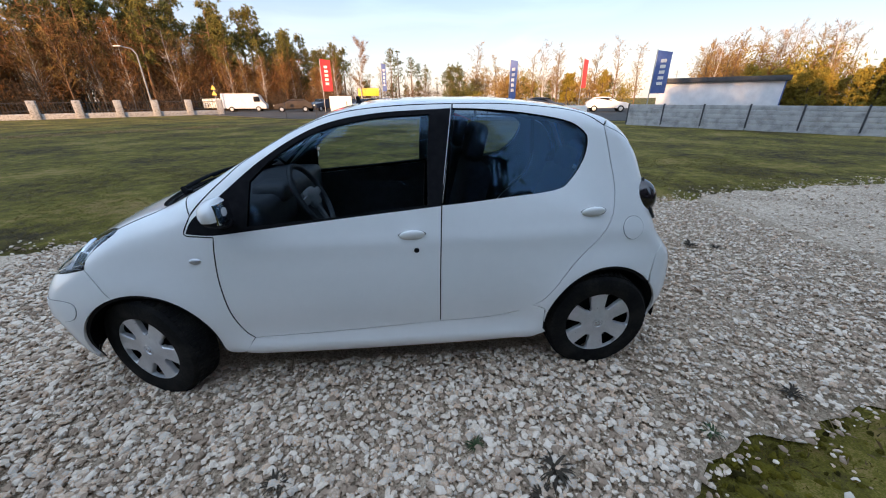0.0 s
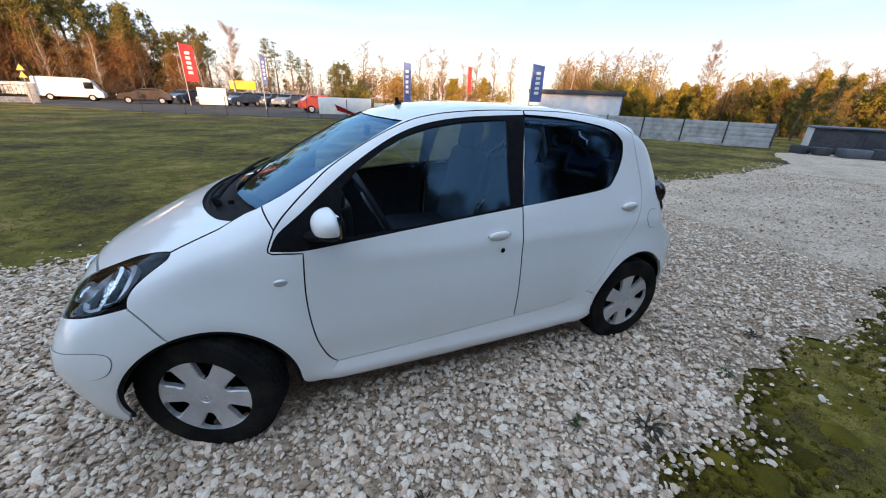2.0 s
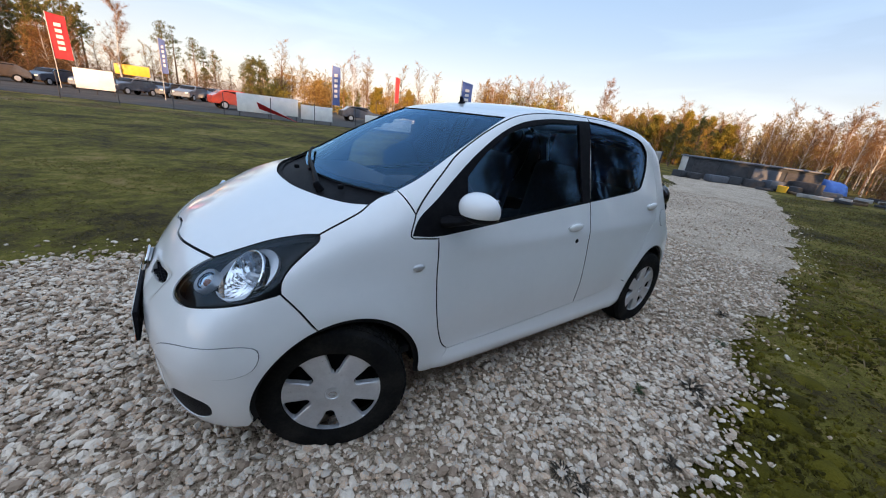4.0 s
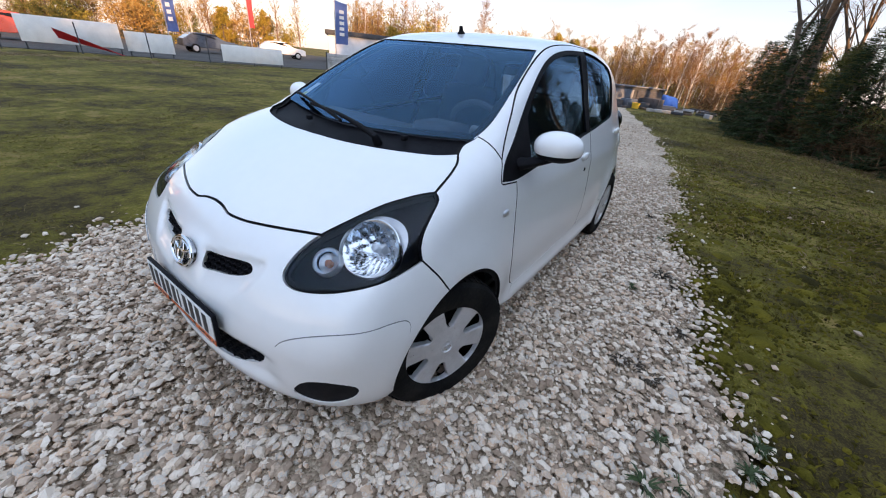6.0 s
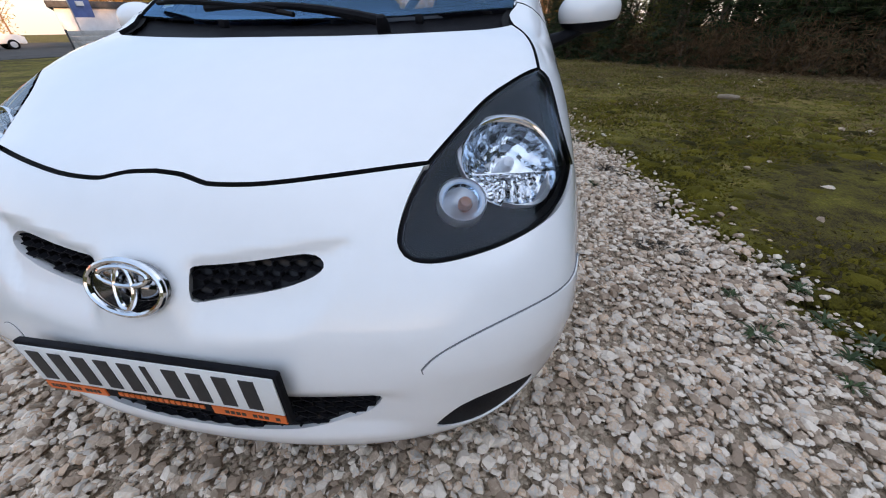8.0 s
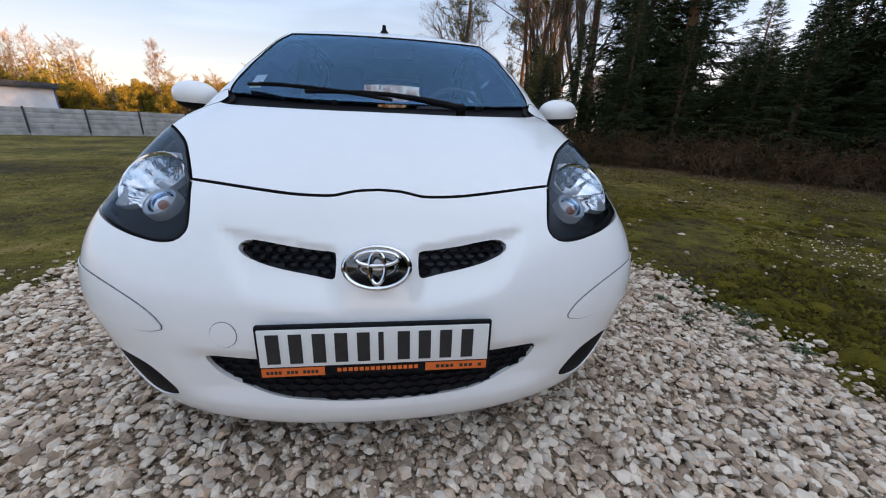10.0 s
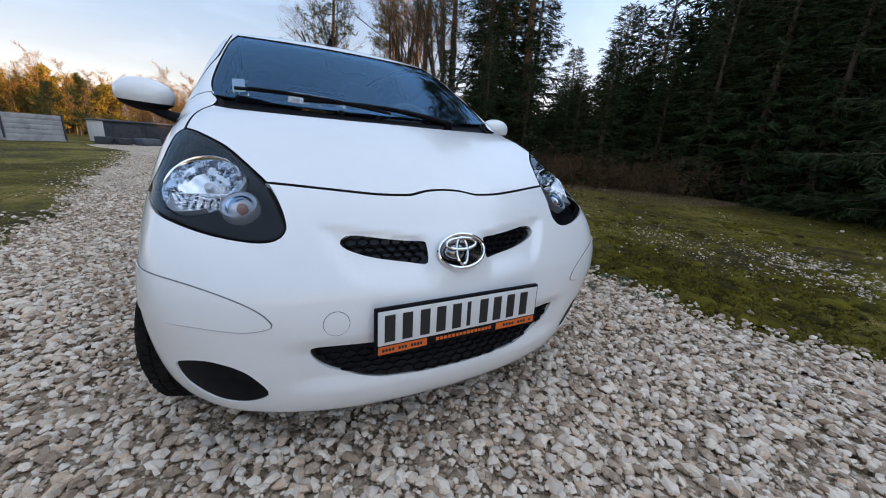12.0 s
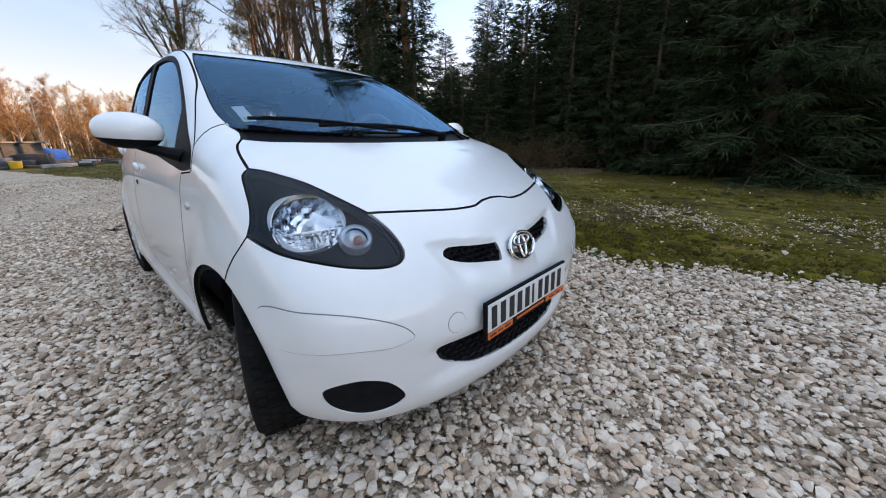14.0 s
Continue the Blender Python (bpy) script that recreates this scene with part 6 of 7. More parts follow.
plant(spruces, [(x, float(wood_edge(x)) - rng.uniform(.6, 1.8), rng.uniform(.9, 1.25)) for x in (-4.6, -7.2)])
# Out of view: carries the wood on to shade the field.
plant(filler_spruces, [(x, float(wood_edge(x)) - rng.uniform(.6, 1.8), rng.uniform(.9, 1.25)) for x in (-9.8, -12.5, -15.6, -19, -23, -27, -32, -38, -45, -52)])
plant(spruces, [(12.3, -18.5, .97, 1.35), (10.6, -19.7, .88, 1.35), (15.6, -18.3, .82, 1.3), (3.4, -12.6, .78)])
plant(spruces, [(4.3, -12.8, .82)])
# Extra-tall row, added so that its shadow covers the building.
plant(filler_spruces, [(x + rng.uniform(-.4, .4), -16.5 + rng.uniform(-.8, .8), rng.uniform(1.55, 1.75)) for x in np.arange(-3, 5.5, 1.1)])
plant(filler_spruces, [(x, -13.0 - .28 * (x - 5) + rng.uniform(-1.2, 1.2), rng.uniform(.39, .47), 1.6) for x in np.arange(5, 15, .65)])
plant(spruces, [(x, float(wood_edge(x)) - rng.uniform(2.5, 6), rng.uniform(.9, 1.15)) for x in (-5.6, -4.2, -2.9, -1.6, -.4, .8, 2.0, 2.9)])
plant(spruces, [(x, float(wood_edge(x)) - rng.uniform(2, 4), rng.uniform(.34, .41), 1.5) for x in (4.0, 5.0, 6.0, 7.0, 8.0)])
plant(filler_spruces, [(x + rng.uniform(-1, 1), float(wood_edge(x)) - rng.uniform(7, 14), rng.uniform(.75, .95) if x < 3 else rng.uniform(.40, .47), 1.5) for x in range(-10, 12, 2)])
# Two rows added out of view to stop sun leaking onto the car.
plant(filler_spruces, [(x + rng.uniform(-.4, .4), float(wood_edge(x)) - rng.uniform(2.0, 3.2), rng.uniform(1.05, 1.3)) for x in np.arange(-24, -4.5, 1.3)])
plant(filler_spruces, [(x + rng.uniform(-.4, .4), float(wood_edge(x)) - rng.uniform(5, 7), rng.uniform(1.2, 1.45)) for x in np.arange(-44, -3, 1.9)])
plant(spruces, [(x, float(wood_edge(x)) - d, k) for x, d, k in ((9.6, 2.2, .95), (10.3, 3.4, 1.0), (10.8, 4.8, 1.1), (9.2, 3.9, .9))])
plant(pines, [(x + rng.uniform(-1, 1), float(wood_edge(x)) - rng.uniform(3, 11), rng.uniform(.9, 1.2)) for x in (-30, -24, -18, -13, -8, -5, -2.5, -6.5)])
plant(pines, [(11.6, -7.2, 1.0), (12.9, -6.6, .95), (10.2, -8.0, 1.1), (9.2, -9.2, 1.15), (16.5, -6.2, .75), (17.6, -6.9, .8)])
plant(bares, [(12.2, -5.6, .85), (13.2, -6.2, 1.0), (14.3, -6.0, .95), (15.2, -7.2, 1.1), (11.2, -6.8, 1.0), (10.4, -6.9, .9), (16.4, -8.0, 1.0), (9.0, -7.9, .8), (18, -7.5, .9)])
plant(young_pines, [(10.4, -5.0, .75), (13.6, -3.9, .6), (16.5, -3.4, .6), (19.5, -3.0, .6), (11.4, -3.6, .5)])
plant(spruces, [(12.2, -2.6, .32, 1.4), (13.6, -2.4, .34, 1.3), (11.0, -3.7, .30, 1.4), (15.0, -2.0, .30, 1.3), (9.6, -4.9, .32, 1.4)])
plant(bares, [(13.4, -2.8, .78), (15.6, -3.6, .85), (16.9, -4.6, .9)])
plant(pines, [(14.6, -3.0, .80)])
plant(spruces, [(11.2, -4.9, .38), (12.6, -4.4, .34), (9.4, -5.8, .42), (14.8, -3.9, .30), (8.2, -6.8, .45)])
plant(shrubs, [(x + rng.uniform(-.5, .5), float(wood_edge(x)) + rng.uniform(-.2, .6), rng.uniform(.45, .9)) for x in np.arange(3.2, 18, .42)])
plant(bares, [(x + rng.uniform(-.3, .3), float(wood_edge(x)) - rng.uniform(-.3, .5), rng.uniform(.30, .45)) for x in np.arange(9.2, 12.5, .6)])
plant(filler_spruces, [(5.6, -12.0, .72), (6.4, -11.7, .62), (4.9, -13.0, .78), (7.1, -11.4, .5)])

# Unseen row across the sun's path, added to keep the car in shade.
plant(filler_spruces, [(-.53 * 17 - .848 * q_, -.848 * 17 + .53 * q_ + rng.uniform(-.5, .5), rng.uniform(1.0, 1.2)) for q_ in np.arange(-9, 12, 1.1)])

# beyond the end of the track: birches in low sun, growth tinted sun-gold behind the fence
plant(birches, [(27 + rng.uniform(0, 6), y, rng.uniform(.44, .54)) for y in (-3.0, -1.2, .6, 1.5, 2.3, 3.2, 3.9)])
plant(slim, [(31 + rng.uniform(0, 12), y, rng.uniform(.42, .60)) for y in np.linspace(-7, 20, 170)])
plant(golden, [(44 + rng.uniform(0, 8), y, rng.uniform(.65, .85)) for y in np.linspace(-8, 22, 26)])
plant(shrubs, [(24.5 + rng.uniform(0, 3), y, 1.0) for y in (-3.5, -2.3, -1.2, -.2)])
plant(birches, [(34, 20.5, .74)])
plant(slim, [(33 + rng.uniform(0, 9), y, rng.uniform(.36, .50)) for y in np.linspace(11, 34, 26)])
plant(sun_tinted_pines, [(30 + rng.uniform(0, 5), y, rng.uniform(.5, .72)) for y in np.linspace(11, 31, 11)])
plant(golden, [(38 + rng.uniform(0, 5), y, rng.uniform(.5, .66)) for y in np.linspace(11, 33, 20)])
plant(sun_tinted_pines, [(31 + rng.uniform(0, 8), y, rng.uniform(.55, .85)) for y in np.linspace(9, 33, 34)])
plant(young_pines, [(31 + rng.uniform(0, 5), y, rng.uniform(.5, .7)) for y in (12, 15.5, 19)] + [(26.5, 8.6, .72), (27.6, 10.4, .6)])
plant(slim, [(38 + rng.uniform(-3, 4), y, rng.uniform(.78, .95)) for y in np.linspace(30, 47, 30)])
plant(golden, [(40 + rng.uniform(-2, 3), y, rng.uniform(1.05, 1.3)) for y in np.linspace(31, 46, 10)])
# beyond the car yard
plant(golden + young_pines + sun_tinted_pines + slim, [(x, 58 + rng.uniform(-3, 4) - abs(x - 10) * .2, rng.uniform(.7, 1.15)) for x in np.linspace(9, 34, 26)])
plant(pines, [(-2.5, 66, .85), (-1.3, 68, .8), (1.0, 67, .75), (3.6, 69, .62), (2.2, 70, .68), (6.4, 54, .5), (7.4, 53, .55), (5.6, 53.5, .45)])
plant(slim, [(x + rng.uniform(-1, 1), 72 + rng.uniform(-4, 4), rng.uniform(.55, .85)) for x in np.linspace(-14, 36, 44)])
plant(young_pines + shrubs, [(x + rng.uniform(-1, 1), 70 + rng.uniform(-4, 6), rng.uniform(.75, 1.05)) for x in np.linspace(-14, 36, 22)])
plant(shrubs, [(x, 56 + rng.uniform(-3, 6), rng.uniform(1.4, 2.0)) for x in np.linspace(-16, 10, 12)])
plant(young_pines, [(6.3, 52.3, 1.2), (7.5, 52, 1.1)])
plant(birches, [(-6.3, 52.3, 1.0), (-9.8, 53, .8)])
# the tall wood on the left, brown below and green above
left_wood = [(-14, 60), (-19, 58), (-24, 56), (-29, 53), (-34, 50), (-39, 46), (-44, 42), (-49, 37)]
for (x, y), k in zip(left_wood, (.68, .80, .90, .97, 1.05, 1.05, 1, 1)):
    plant(russets, [(x + rng.uniform(-2, 2), y + rng.uniform(-1, 3), k * rng.uniform(.75, 1.1)) for _ in range(3)])
    plant(slim, [(x + rng.uniform(-3, 3), y + rng.uniform(-3, 2), k * rng.uniform(.8, 1.2)) for _ in range(11)])
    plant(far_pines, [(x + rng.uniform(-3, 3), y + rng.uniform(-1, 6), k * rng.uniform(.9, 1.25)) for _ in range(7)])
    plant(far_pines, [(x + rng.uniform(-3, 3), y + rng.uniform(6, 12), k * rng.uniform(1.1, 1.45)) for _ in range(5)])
    plant(young_pines, [(x + rng.uniform(-3, 3), y + rng.uniform(5, 10), k * rng.uniform(1.3, 1.8)) for _ in range(4)])
    plant(filler_spruces, [(x + rng.uniform(-3, 3), y + rng.uniform(4, 9), k * rng.uniform(.55, .8), 1.4) for _ in range(5)])
    plant(shrubs, [(x + rng.uniform(-3, 3), y - rng.uniform(1.5, 4), rng.uniform(1.4, 2.2)) for _ in range(3)])

# ---- fence, house, vehicles and signs across the field ----
CONCRETE = surface("fence_concrete", [(.22, .215, .21), (.36, .355, .35), (.44, .43, .42)], scale=3, rough=.9, bump=.4, bump_scale=40)
DARK_POST = surface("dark_post", [(.03, .03, .035), (.06, .06, .065)], scale=8, rough=.8, bump=.2)
WALL = surface("white_render", [(.50, .51, .53), (.62, .63, .65)], scale=2, rough=.9, bump=.2)
ROOF = surface("dark_roof_edge", [(.02, .021, .025), (.05, .05, .055)], scale=5, rough=.7, bump=.2)
STONE_WALL = surface("field_stone", [(.18, .17, .16), (.36, .34, .32), (.48, .46, .44)], scale=9, rough=.9, bump=.5, bump_scale=30)
RED = surface("red_cloth", [(.42, .022, .03), (.55, .04, .045)], scale=4, rough=.8, bump=.1)
BLUE = surface("blue_cloth", [(.075, .11, .28), (.11, .16, .36)], scale=4, rough=.8, bump=.1)
YELLOW = surface("yellow_sign", [(.72, .42, .03), (.82, .52, .05)], scale=4, rough=.5, bump=0)
POLE = surface("pole_metal", [(.28, .28, .28), (.42, .42, .42)], scale=8, rough=.5, bump=.1, metal=.6)
TARP = surface("blue_tarp", [(.03, .10, .38), (.06, .18, .52)], scale=3, rough=.5, bump=.5, bump_scale=10)
WHITE_SHEET = surface("white_sheet_metal", [(.62, .61, .58), (.74, .73, .70)], scale=3, rough=.5, bump=.05)
SHED = surface("dark_shed_wall", [(.022, .026, .032), (.05, .055, .064)], scale=3, rough=.8, bump=.3, bump_scale=20)

BLUE_GREY = surface("blue_grey_sheet", [(.05, .06, .08), (.10, .115, .14)], scale=3, rough=.5, bump=.2, bump_scale=20)
A, B = Vector((12.4, 17.7, 0)), Vector((19.6, 7.5, 0))
count = 7
fence = tagged(new("fence"), "grey concrete panel fence with dark posts", "fence", kind="structure")
u = (B - A).normalized(); ang = math.degrees(math.atan2(u.y, u.x)); step = (B - A).length / count
for i in range(count + 1):
    p = A + u * step * i
    o = part("post", box(-.032, .032, -.05, .05, -.1, 1.09, .01), DARK_POST, fence); o.matrix_basis = pose(*p, 0, 0, ang)
    if i < count:
        for k in range(5):
            o = part("panel", box(.032, step - .032, -.025, .025, .05 + k * .2, .05 + k * .2 + .194, .008), CONCRETE, fence); o.matrix_basis = pose(*p, 0, 0, ang)
o = part("footing", box(0, step * count, -.05, .05, -.1, .07), CONCRETE, fence); o.matrix_basis = pose(*A, 0, 0, ang)

house = tagged(new("building"), "low white flat-roofed building behind the fence", "building")
hA, hB = Vector((23.8, 32.2, 0)), Vector((30.6, 26.4, 0))
hu = (hB - hA); hl = hu.length; ha = math.degrees(math.atan2(hu.y, hu.x))
house.matrix_basis = pose(*hA, 0, 0, ha)
part("wall", box(0, hl, 0, 6, -.1, 2.55, .01), WALL, house)
part("roof", box(-.3, hl + .3, -.35, 6.3, 2.55, 2.95, .02), ROOF, house)
part("corner_trim", box(hl, hl + .08, -.04, .06, 0, 2.55), BLUE, house)
part("aerial_mast", tube([(1.2, 1, 2.9), (1.2, 1, 3.7)], .03, 6), POLE, house)
for k in range(3):
    part("aerial_bar", tube([(.9, 1, 3.3 + k * .15), (1.5, 1, 3.3 + k * .15)], .015, 5), POLE, house)


def flag(x, y, z0, z1, w, cloth, turn, label, bars=True):
    f = tagged(new("flag"), label, "flag", "advertising flags"); f.matrix_basis = pose(x, y, 0, 0, 0, turn)
    part("pole", tube([(0, 0, -.1), (0, 0, z1 + .05)], .03, 8), POLE, f)
    V, F = [], []
    for i in range(9):
        for j in range(4):
            zz = z0 + (z1 - z0) * i / 8; xx = .03 + w * j / 3
            V.append((xx, .05 * math.sin(i * .8 + j), zz - .12 * (j / 3) * (i == 8)))
    F = [(i * 4 + j, i * 4 + j + 1, i * 4 + j + 5, i * 4 + j + 4) for i in range(8) for j in range(3)]
    c = part("cloth", mesh_of("cloth", V, F, cloth, True), None, f)
    if bars:
        for k in range(5):
            zz = z0 + (z1 - z0) * (.2 + .13 * k)
            part("print", box(.03 + w * .32, .03 + w * .68, -.075, .085, zz, zz + (z1 - z0) * .075), PALE_PRINT, f)


flag(-9.2, 41.8, 2.2, 5.4, 1.05, RED, 12, "red advertising flag with pale print")
flag(7.9, 26.6, 1.3, 4.0, .62, BLUE, -50, "blue advertising flag with pale print")
flag(17.8, 35.7, 2.3, 4.9, .40, RED, -30, "narrow red advertising flag", False)
flag(15.0, 20.1, 1.6, 3.95, .80, BLUE, -20, "blue advertising flag with pale print")
flag(-2.4, 38.2, 2.1, 4.7, .42, BLUE, 0, "blue advertising flag with pale print")
sign = tagged(new("sign_board"), "yellow sign board on two posts", "sign"); sign.matrix_basis = pose(-6.7, 52.3, 0)
part("board", box(0, 2.9, 0, .1, 1.75, 2.75, .02), YELLOW, sign)
for x in (.5, 2.4):
    part("post", tube([(x, .15, 0), (x, .15, 1.9)], .05, 8), POLE, sign)
lamp_post = tagged(new("street_lamp"), "grey street lamp leaning by the road", "street lamp"); lamp_post.matrix_basis = pose(-26.5, 40.1, 0)
part("pole", tube([(0, 0, -.1), (0, 0, 5.6), (-.2, -.2, 6.1), (-.9, -.6, 6.25)], [.09, .06, .05, .04], 8), POLE, lamp_post)
part("lamp_head", box(-1.5, -.8, -.75, -.5, 6.2, 6.32, .04), POLE, lamp_post)
wsign = tagged(new("road_sign"), "yellow road sign on a post", "sign"); wsign.matrix_basis = pose(-18.3, 36.5, 0)
part("post", tube([(0, 0, 0), (0, 0, 2.65)], .04, 6), POLE, wsign)
for z in (1.95, 2.45):
    bm = bmesh.new()
    bmesh.ops.create_cone(bm, cap_ends=True, segments=3, radius1=.27, radius2=.27, depth=.03)
    bm.transform(pose(0, -.05, z, 90, 0, 0))
    part("triangular_plate", bm, YELLOW, wsign, smooth=False)

# stone-posted garden fence by the left wood
gf = tagged(new("garden_fence"), "low stone wall with stone posts and iron railings", "fence", kind="structure")
gA, gB = Vector((-33, 30.5, 0)), Vector((-19.5, 39.5, 0)); gu = (gB - gA); gl = gu.length; gf.matrix_basis = pose(*gA, 0, 0, math.degrees(math.atan2(gu.y, gu.x)))
part("low_wall", box(0, gl, -.15, .15, -.1, .42, .03), STONE_WALL, gf)
for i in range(7):
    x = gl * i / 6
    part("stone_post", box(x - .28, x + .28, -.28, .28, -.1, 1.45, .05), STONE_WALL, gf)
    if i < 6:
        for z in (.6, 1.25):
            part("rail", box(x + .28, x + gl / 6 - .28, -.02, .02, z, z + .04), DARK_POST, gf)
        for k in range(10):
            xx = x + .4 + k * (gl / 6 - .8) / 9
            part("railing_bar", box(xx - .012, xx + .012, -.012, .012, .42, 1.3), DARK_POST, gf)


def parked_car(x, y, turn, paint, label, L=4.3, H=1.46, van=False):
    c = tagged(new("parked_van" if van else "parked_car"), label, "van" if van else "car", "vehicles in the yard"); c.matrix_basis = pose(x, y, 0, 0, 0, turn)
    W = .85
    prof = [(-L/2, .35), (-L/2 + .02, .75), (-L/2 + .25, .9), (-L * .22, 1.0), (-L * .05, H - .06), (L * .12, H), (L * .32, H - .08), (L/2 - .22, 1.0), (L/2 - .02, .92), (L/2, .4)] if not van else \
        [(-L/2, .35), (-L/2, .8), (-L/2 + .35, 1.1), (-L/2 + .75, H - .15), (-L/2 + 1.15, H), (L/2 - .05, H), (L/2, H - .2), (L/2, .4)]
    V, F = [], []
    for s in (-1, 1):
        for k, (px, pz) in enumerate(prof):
            V.append((px, s * W * (1 if pz < 1.02 else .86 + .1 * van), pz))
    m = len(prof)
    F = [tuple(range(m)), tuple(range(2 * m - 1, m - 1, -1))] + [(k, (k + 1) % m, m + (k + 1) % m, m + k)[::-1] for k in range(m)]
    bm = bmesh.new(); vs = [bm.verts.new(v) for v in V]
    for f in F:
        bm.faces.new([vs[i] for i in f])
    bmesh.ops.recalc_face_normals(bm, faces=bm.faces[:])
    bmesh.ops.bevel(bm, geom=bm.edges[:], offset=.05, segments=2, affect="EDGES")
    part("body", bm, paint, c)
    for s in (-1, 1):
        if not van:
            part("side_window", box(-L * .10, L * .30, s * W * .90 - .012, s * W * .90 + .012, 1.03, H - .12, .04), GLOSS_BLACK, c)
        else:
            part("side_window", box(-L/2 + .65, -L/2 + 1.35, s * W * .97 - .012, s * W * .97 + .012, 1.15, H - .35, .04), GLOSS_BLACK, c)
        for wx in (-L * .31, L * .30):
            wq = part("wheel", lathe([(.0, .10), (.2, .10), (.21, .08), (.30, .09), (.32, .05), (.32, -.1)], 24), TYRE, c); wq.matrix_basis = pose(wx, s * (W - .06), .31, -90 * s, 0, 0)
            rq = part("rim", lathe([(0, .115), (.19, .108), (.2, .09)], 20), SILVER, c); rq.matrix_basis = wq.matrix_basis.copy()
    part("windscreen", box(-.02, .02, -W * .78, W * .78, -.26, .26, .01, pose((-L * .135) if not van else (-L/2 + .5), 0, 1.22 if not van else 1.28, 0, 52 if not van else 30, 0)), GLOSS_BLACK, c)
    for s in (-1, 1):
        part("headlight", box(-L/2 - .01, -L/2 + .1, s * .6 - .14, s * .6 + .14, .66, .8, .03), WHITE_SHEET, c)


P_DARK = surface("dark_car_paint", [(.020, .026, .042), (.045, .055, .08)], scale=3, rough=.3, bump=0, coat=1.0)
P_BROWN = surface("brown_car_paint", [(.045, .031, .020), (.085, .058, .036)], scale=3, rough=.3, bump=0, coat=1.0)
P_RED = surface("red_car_paint", [(.42, .045, .02), (.55, .07, .03)], scale=3, rough=.3, bump=0, coat=1.0)
P_WHITE = surface("white_van_paint", [(.60, .60, .60), (.72, .72, .71)], scale=3, rough=.4, bump=0, coat=.6)
P_GREY = surface("grey_car_paint", [(.10, .11, .13), (.16, .17, .19)], scale=3, rough=.3, bump=0, coat=1.0)
parked_car(-20.3, 48.0, 190, P_WHITE, "white delivery van parked in the yard", 5.0, 2.1, True)
parked_car(-13.6, 45.0, 15, P_BROWN, "dark brown metallic car parked at the grass edge", 4.3)
for i, (x, y) in enumerate(((-10.6, 47.0), (-7.6, 46.0), (-5.0, 45.0), (-2.5, 47.6), (-.4, 46.0), (2.2, 48.4))):
    parked_car(x, y, 60 + 12 * math.sin(i * 2.3), (P_DARK, P_GREY)[i % 3 == 1], "dark car parked in the yard", 4.2 + .2 * (i % 2))
for i in range(7):
    parked_car(-9 + i * 2.7, 56.5 + .6 * math.sin(i), 75, (P_GREY, P_DARK, P_DARK)[i % 3], "dark car in the back row of the yard", 4.2)
parked_car(2.5, 33.2, 188, P_RED, "red car parked behind a white trailer", 4.2)
parked_car(13.6, 34.6, 172, P_DARK, "black car parked behind white boards", 4.2)
parked_car(21.0, 36.0, 160, P_WHITE, "white car parked by the building", 4.2)


def board(x0, y0, x1, y1, z0, z1, mat, label):
    L = math.hypot(x1 - x0, y1 - y0)
    b = tagged(new("banner_board"), label, "board", "white boards along the yard"); b.matrix_basis = pose(x0, y0, 0, 0, 0, math.degrees(math.atan2(y1 - y0, x1 - x0)))
    part("sheet", box(0, L, -.03, .03, z0, z1, .01), mat, b)
    for x in (.1, L / 2, L - .1):
        part("post", tube([(x, .06, -.1), (x, .06, z1)], .03, 6), DARK_POST, b)


board(1.35, 24.4, 4.7, 23.6, .30, 1.35, WHITE_SHEET, "long white board on posts before the red car")
board(4.95, 23.9, 6.9, 23.5, .20, 1.10, WHITE_SHEET, "white board on posts at the yard's edge")
board(8.2, 21.0, 11.2, 20.2, .15, .95, WHITE_SHEET, "low white board along the yard's edge")
board(-27.2, 51.5, -22.6, 50.6, .35, 1.55, WHITE_SHEET, "low white board behind the delivery van")
board(-7.3, 35.2, -5.2, 35.0, .35, 1.65, WHITE_SHEET, "white board on posts between the parked cars")
bm = bmesh.new()
vs = [bm.verts.new(v) for v in ((2.3, 23.6, .95), (4.3, 22.6, .03), (4.45, 22.7, .03), (2.45, 23.7, .55))]
bm.faces.new(vs); bmesh.ops.solidify(bm, geom=bm.faces[:], thickness=.04)
tagged(part("fallen_banner", bm, RED, None), "red banner hanging down to the grass", "banner")
# low posts along the yard's edge
for i in range(9):
    x = -9 + i * 2.4
    o = tagged(part("fence_post", tube([(0, 0, -.1), (0, 0, 1.25)], .025, 6), DARK_POST), "thin dark wire-fence post", "post", "wire fence posts"); o.location = (x, 27.0 - (x + 9) * .32, 0)

# shed, blue tank and clutter where the track ends
shed = tagged(new("shed"), "long low dark shed with a pale roof edge", "shed"); shed.matrix_basis = pose(19.7, 6.2, 0, 0, 0, -62)
part("wall", box(0, 5.4, 0, 2.4, -.1, .98, .01), SHED, shed)
part("end_wall", box(-.03, 0, .02, 2.38, 0, .97, .005), WHITE_SHEET, shed, "pale end wall")
part("roof", box(-.1, 5.5, -.1, 2.5, .98, 1.05, .02), BLUE_GREY, shed)
for i in range(4):
    part("door_leaf", box(.3 + i * 1.25, 1.35 + i * 1.25, -.04, .0, .05, .85, .01), (DARK_POST, SHED, BLUE_GREY)[i % 3], shed)
tank = tagged(new("tarpaulin_heap"), "blue tarpaulin over a heap at the track's end", "tarpaulin"); tank.matrix_basis = pose(23.2, 1.6, 0, 0, 0, 70)
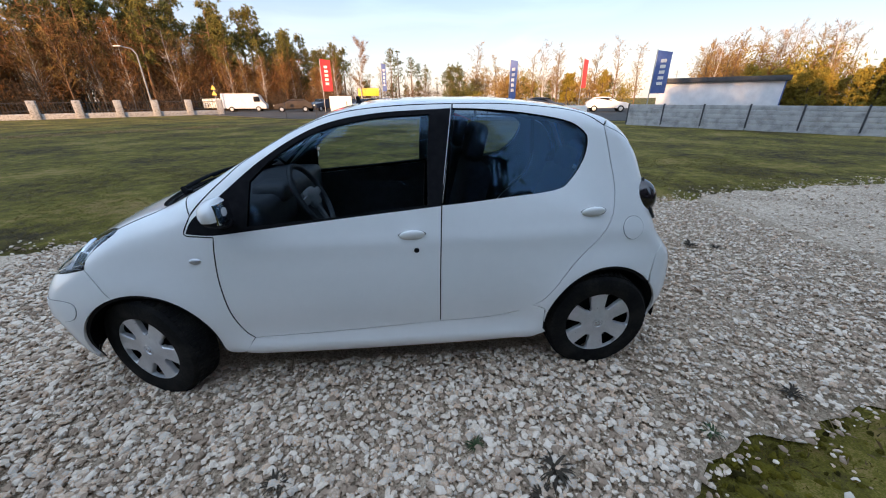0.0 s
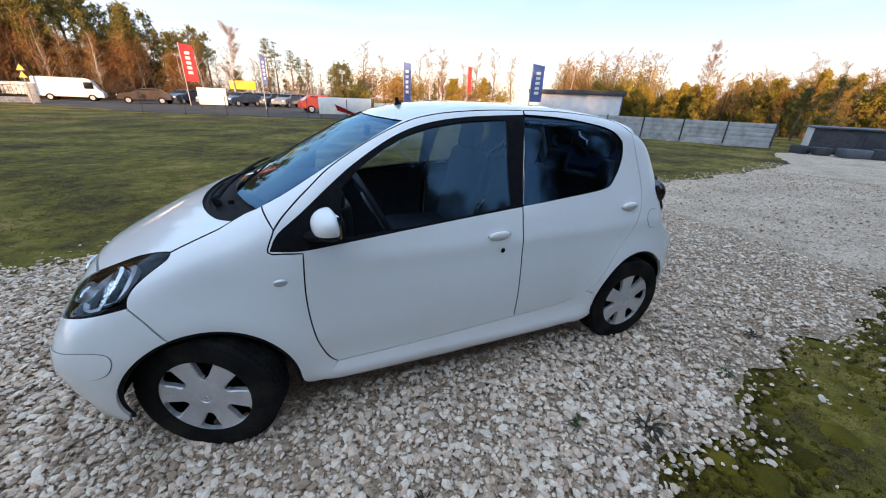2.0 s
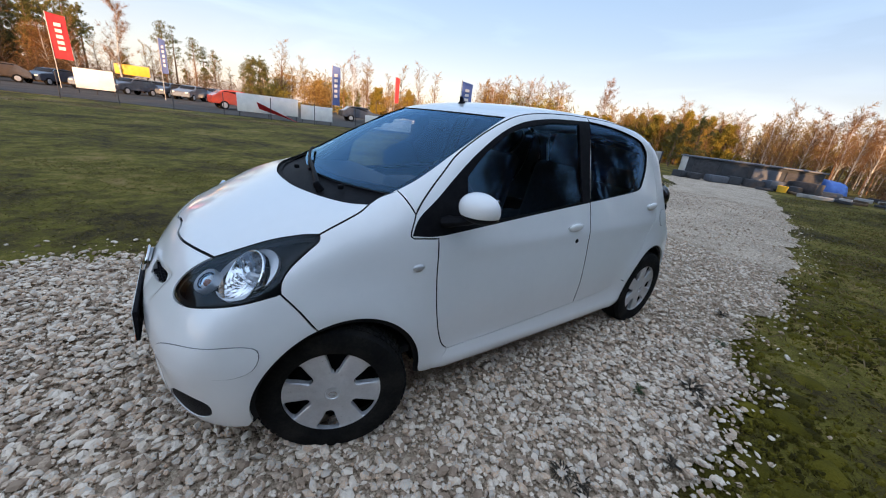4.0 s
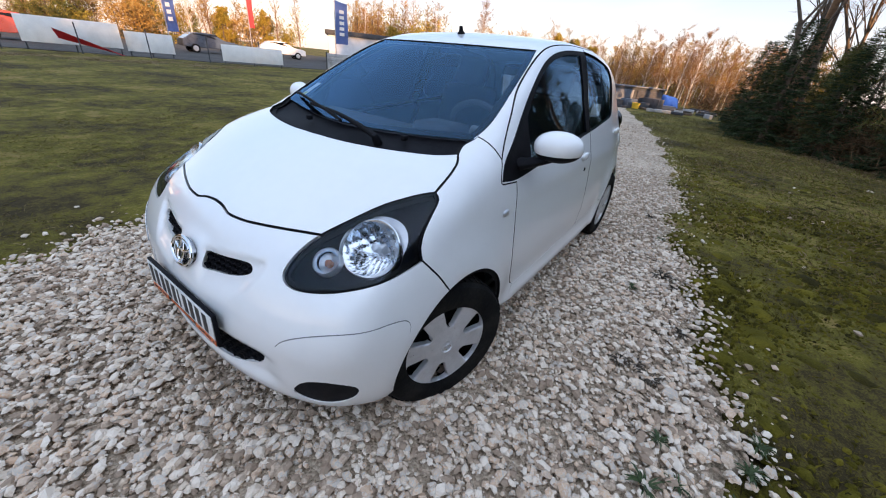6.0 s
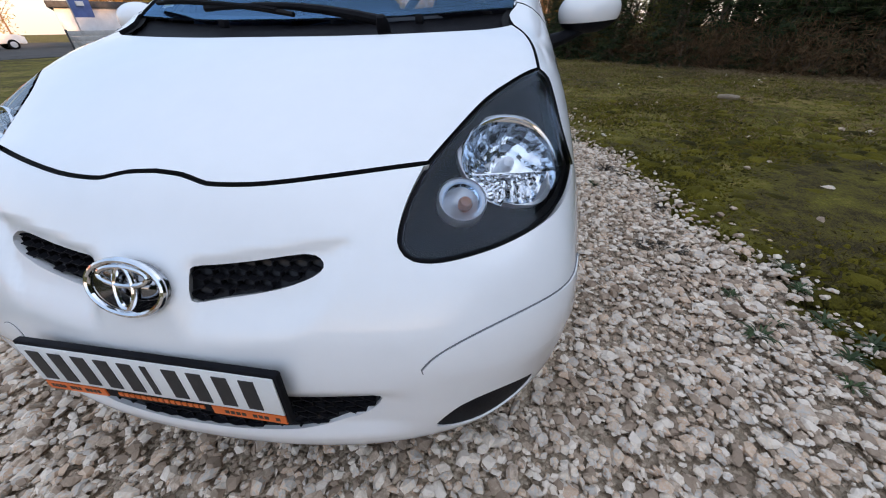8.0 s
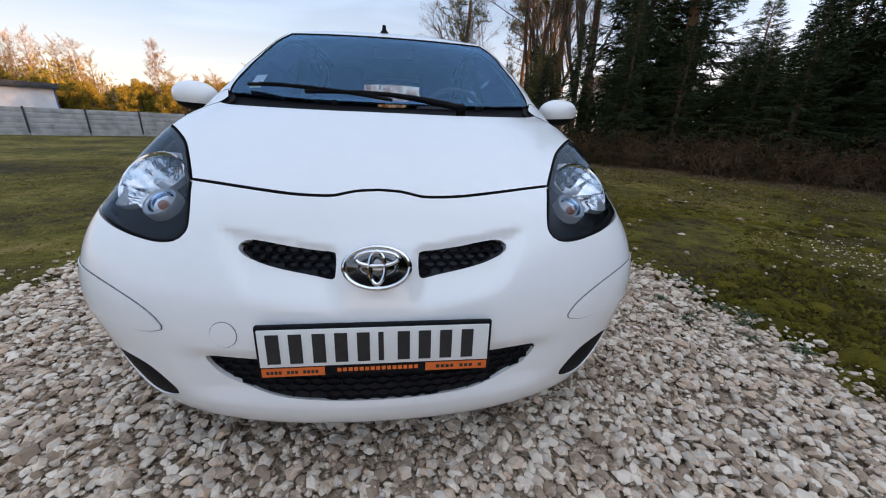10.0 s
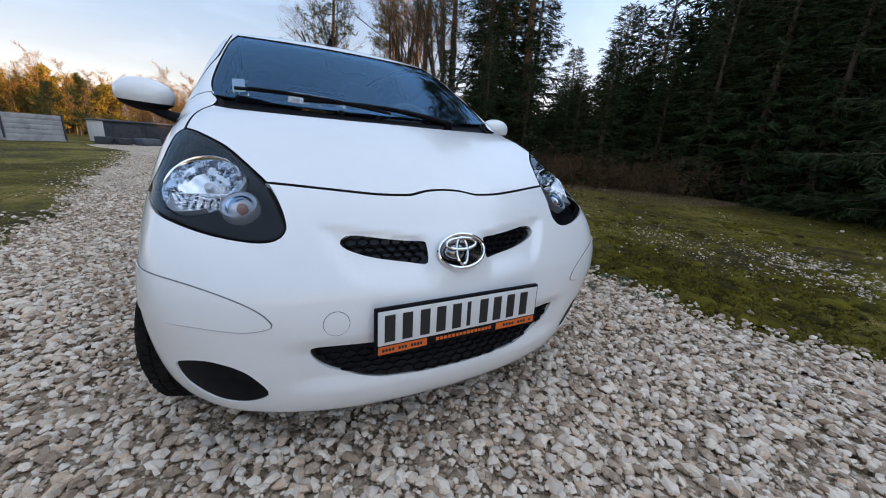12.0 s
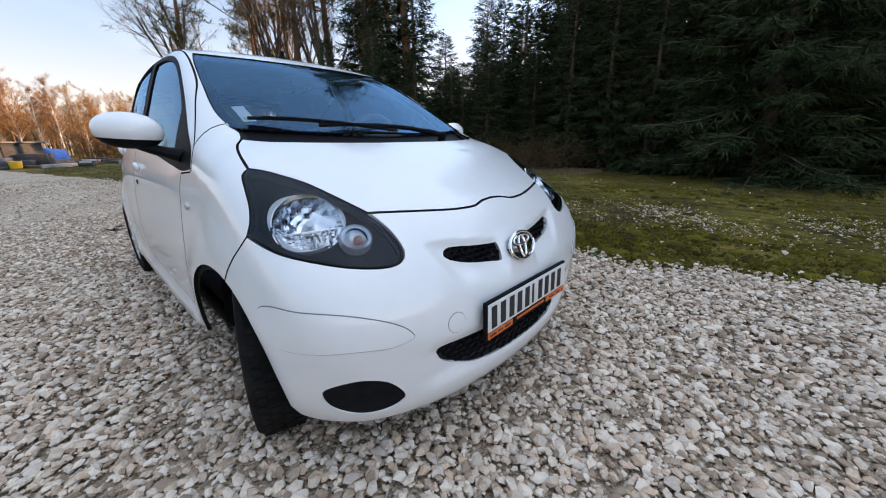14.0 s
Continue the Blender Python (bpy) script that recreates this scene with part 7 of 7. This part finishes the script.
bm = bmesh.new(); bmesh.ops.create_uvsphere(bm, u_segments=24, v_segments=14, radius=1)
for v in bm.verts:
    x, y, z = v.co
    k = 1 + .08 * math.sin(5 * x + 3 * y) + .05 * math.sin(9 * y + 4 * z)
    v.co = (np.sign(x) * abs(x) ** .55 * .95 * k, np.sign(y) * abs(y) ** .6 * .6 * k, max(-.05, z) ** 1 * .78 * k if z > 0 else -.05)
part("cover", bm, TARP, tank)
part("opening", box(-.25, .25, -.66, -.5, 0, .42, .08), SHED, tank)
for i in range(26):
    x, y = 19.5 + rng.uniform(0, 5.5), rng.uniform(-2.2, 2.8)
    o = tagged(part("timber_scrap", box(-.5, .5, -.07, .07, 0, .10, .02), (BARK, DARK_POST, CONCRETE)[i % 3]), "scrap timber lying at the track's end", "scrap", "scrap heap")
    o.matrix_basis = pose(x, y, .0, 0, 0, rng.uniform(0, 180)) @ Matrix.Diagonal((rng.uniform(.3, 1.2), 1, rng.uniform(.6, 2), 1))
o = tagged(part("yellow_bucket", lathe([(0, 0), (.17, 0), (.2, .28), (.18, .28), (.16, .03)], 20), YELLOW), "yellow bucket at the track's end", "bucket"); o.location = (20.3, 2.3, 0)
for i in range(9):
    x, y = 19.2 + i * .42 + rng.uniform(-.1, .1), 5.9 - i * .62 + rng.uniform(-.25, .25)
    w_, h_ = rng.uniform(.2, .5), rng.uniform(.2, .55)
    o = tagged(part("old_crate", box(-w_, w_, -.25, .25, 0, h_, .03), (SHED, DARK_POST, BLUE_GREY)[i % 3]), "dark crate stacked before the shed", "crate", "crates by the shed")
    o.matrix_basis = pose(x - .6, y, 0, 0, 0, rng.uniform(0, 180))
log = tagged(part("fallen_log", tube([(0, 0, 0), (.12, .02, .01), (.26, .01, .0)], [.032, .036, .03], 10), LOG), "pale cut log lying in the grass", "log"); log.matrix_basis = pose(4.1, -4.0, .02, 0, 0, 55)
for o in [x for x in scene.objects if x.location.z < -400]:
    for c in list(o.children):
        bpy.data.objects.remove(c)
    bpy.data.objects.remove(o)
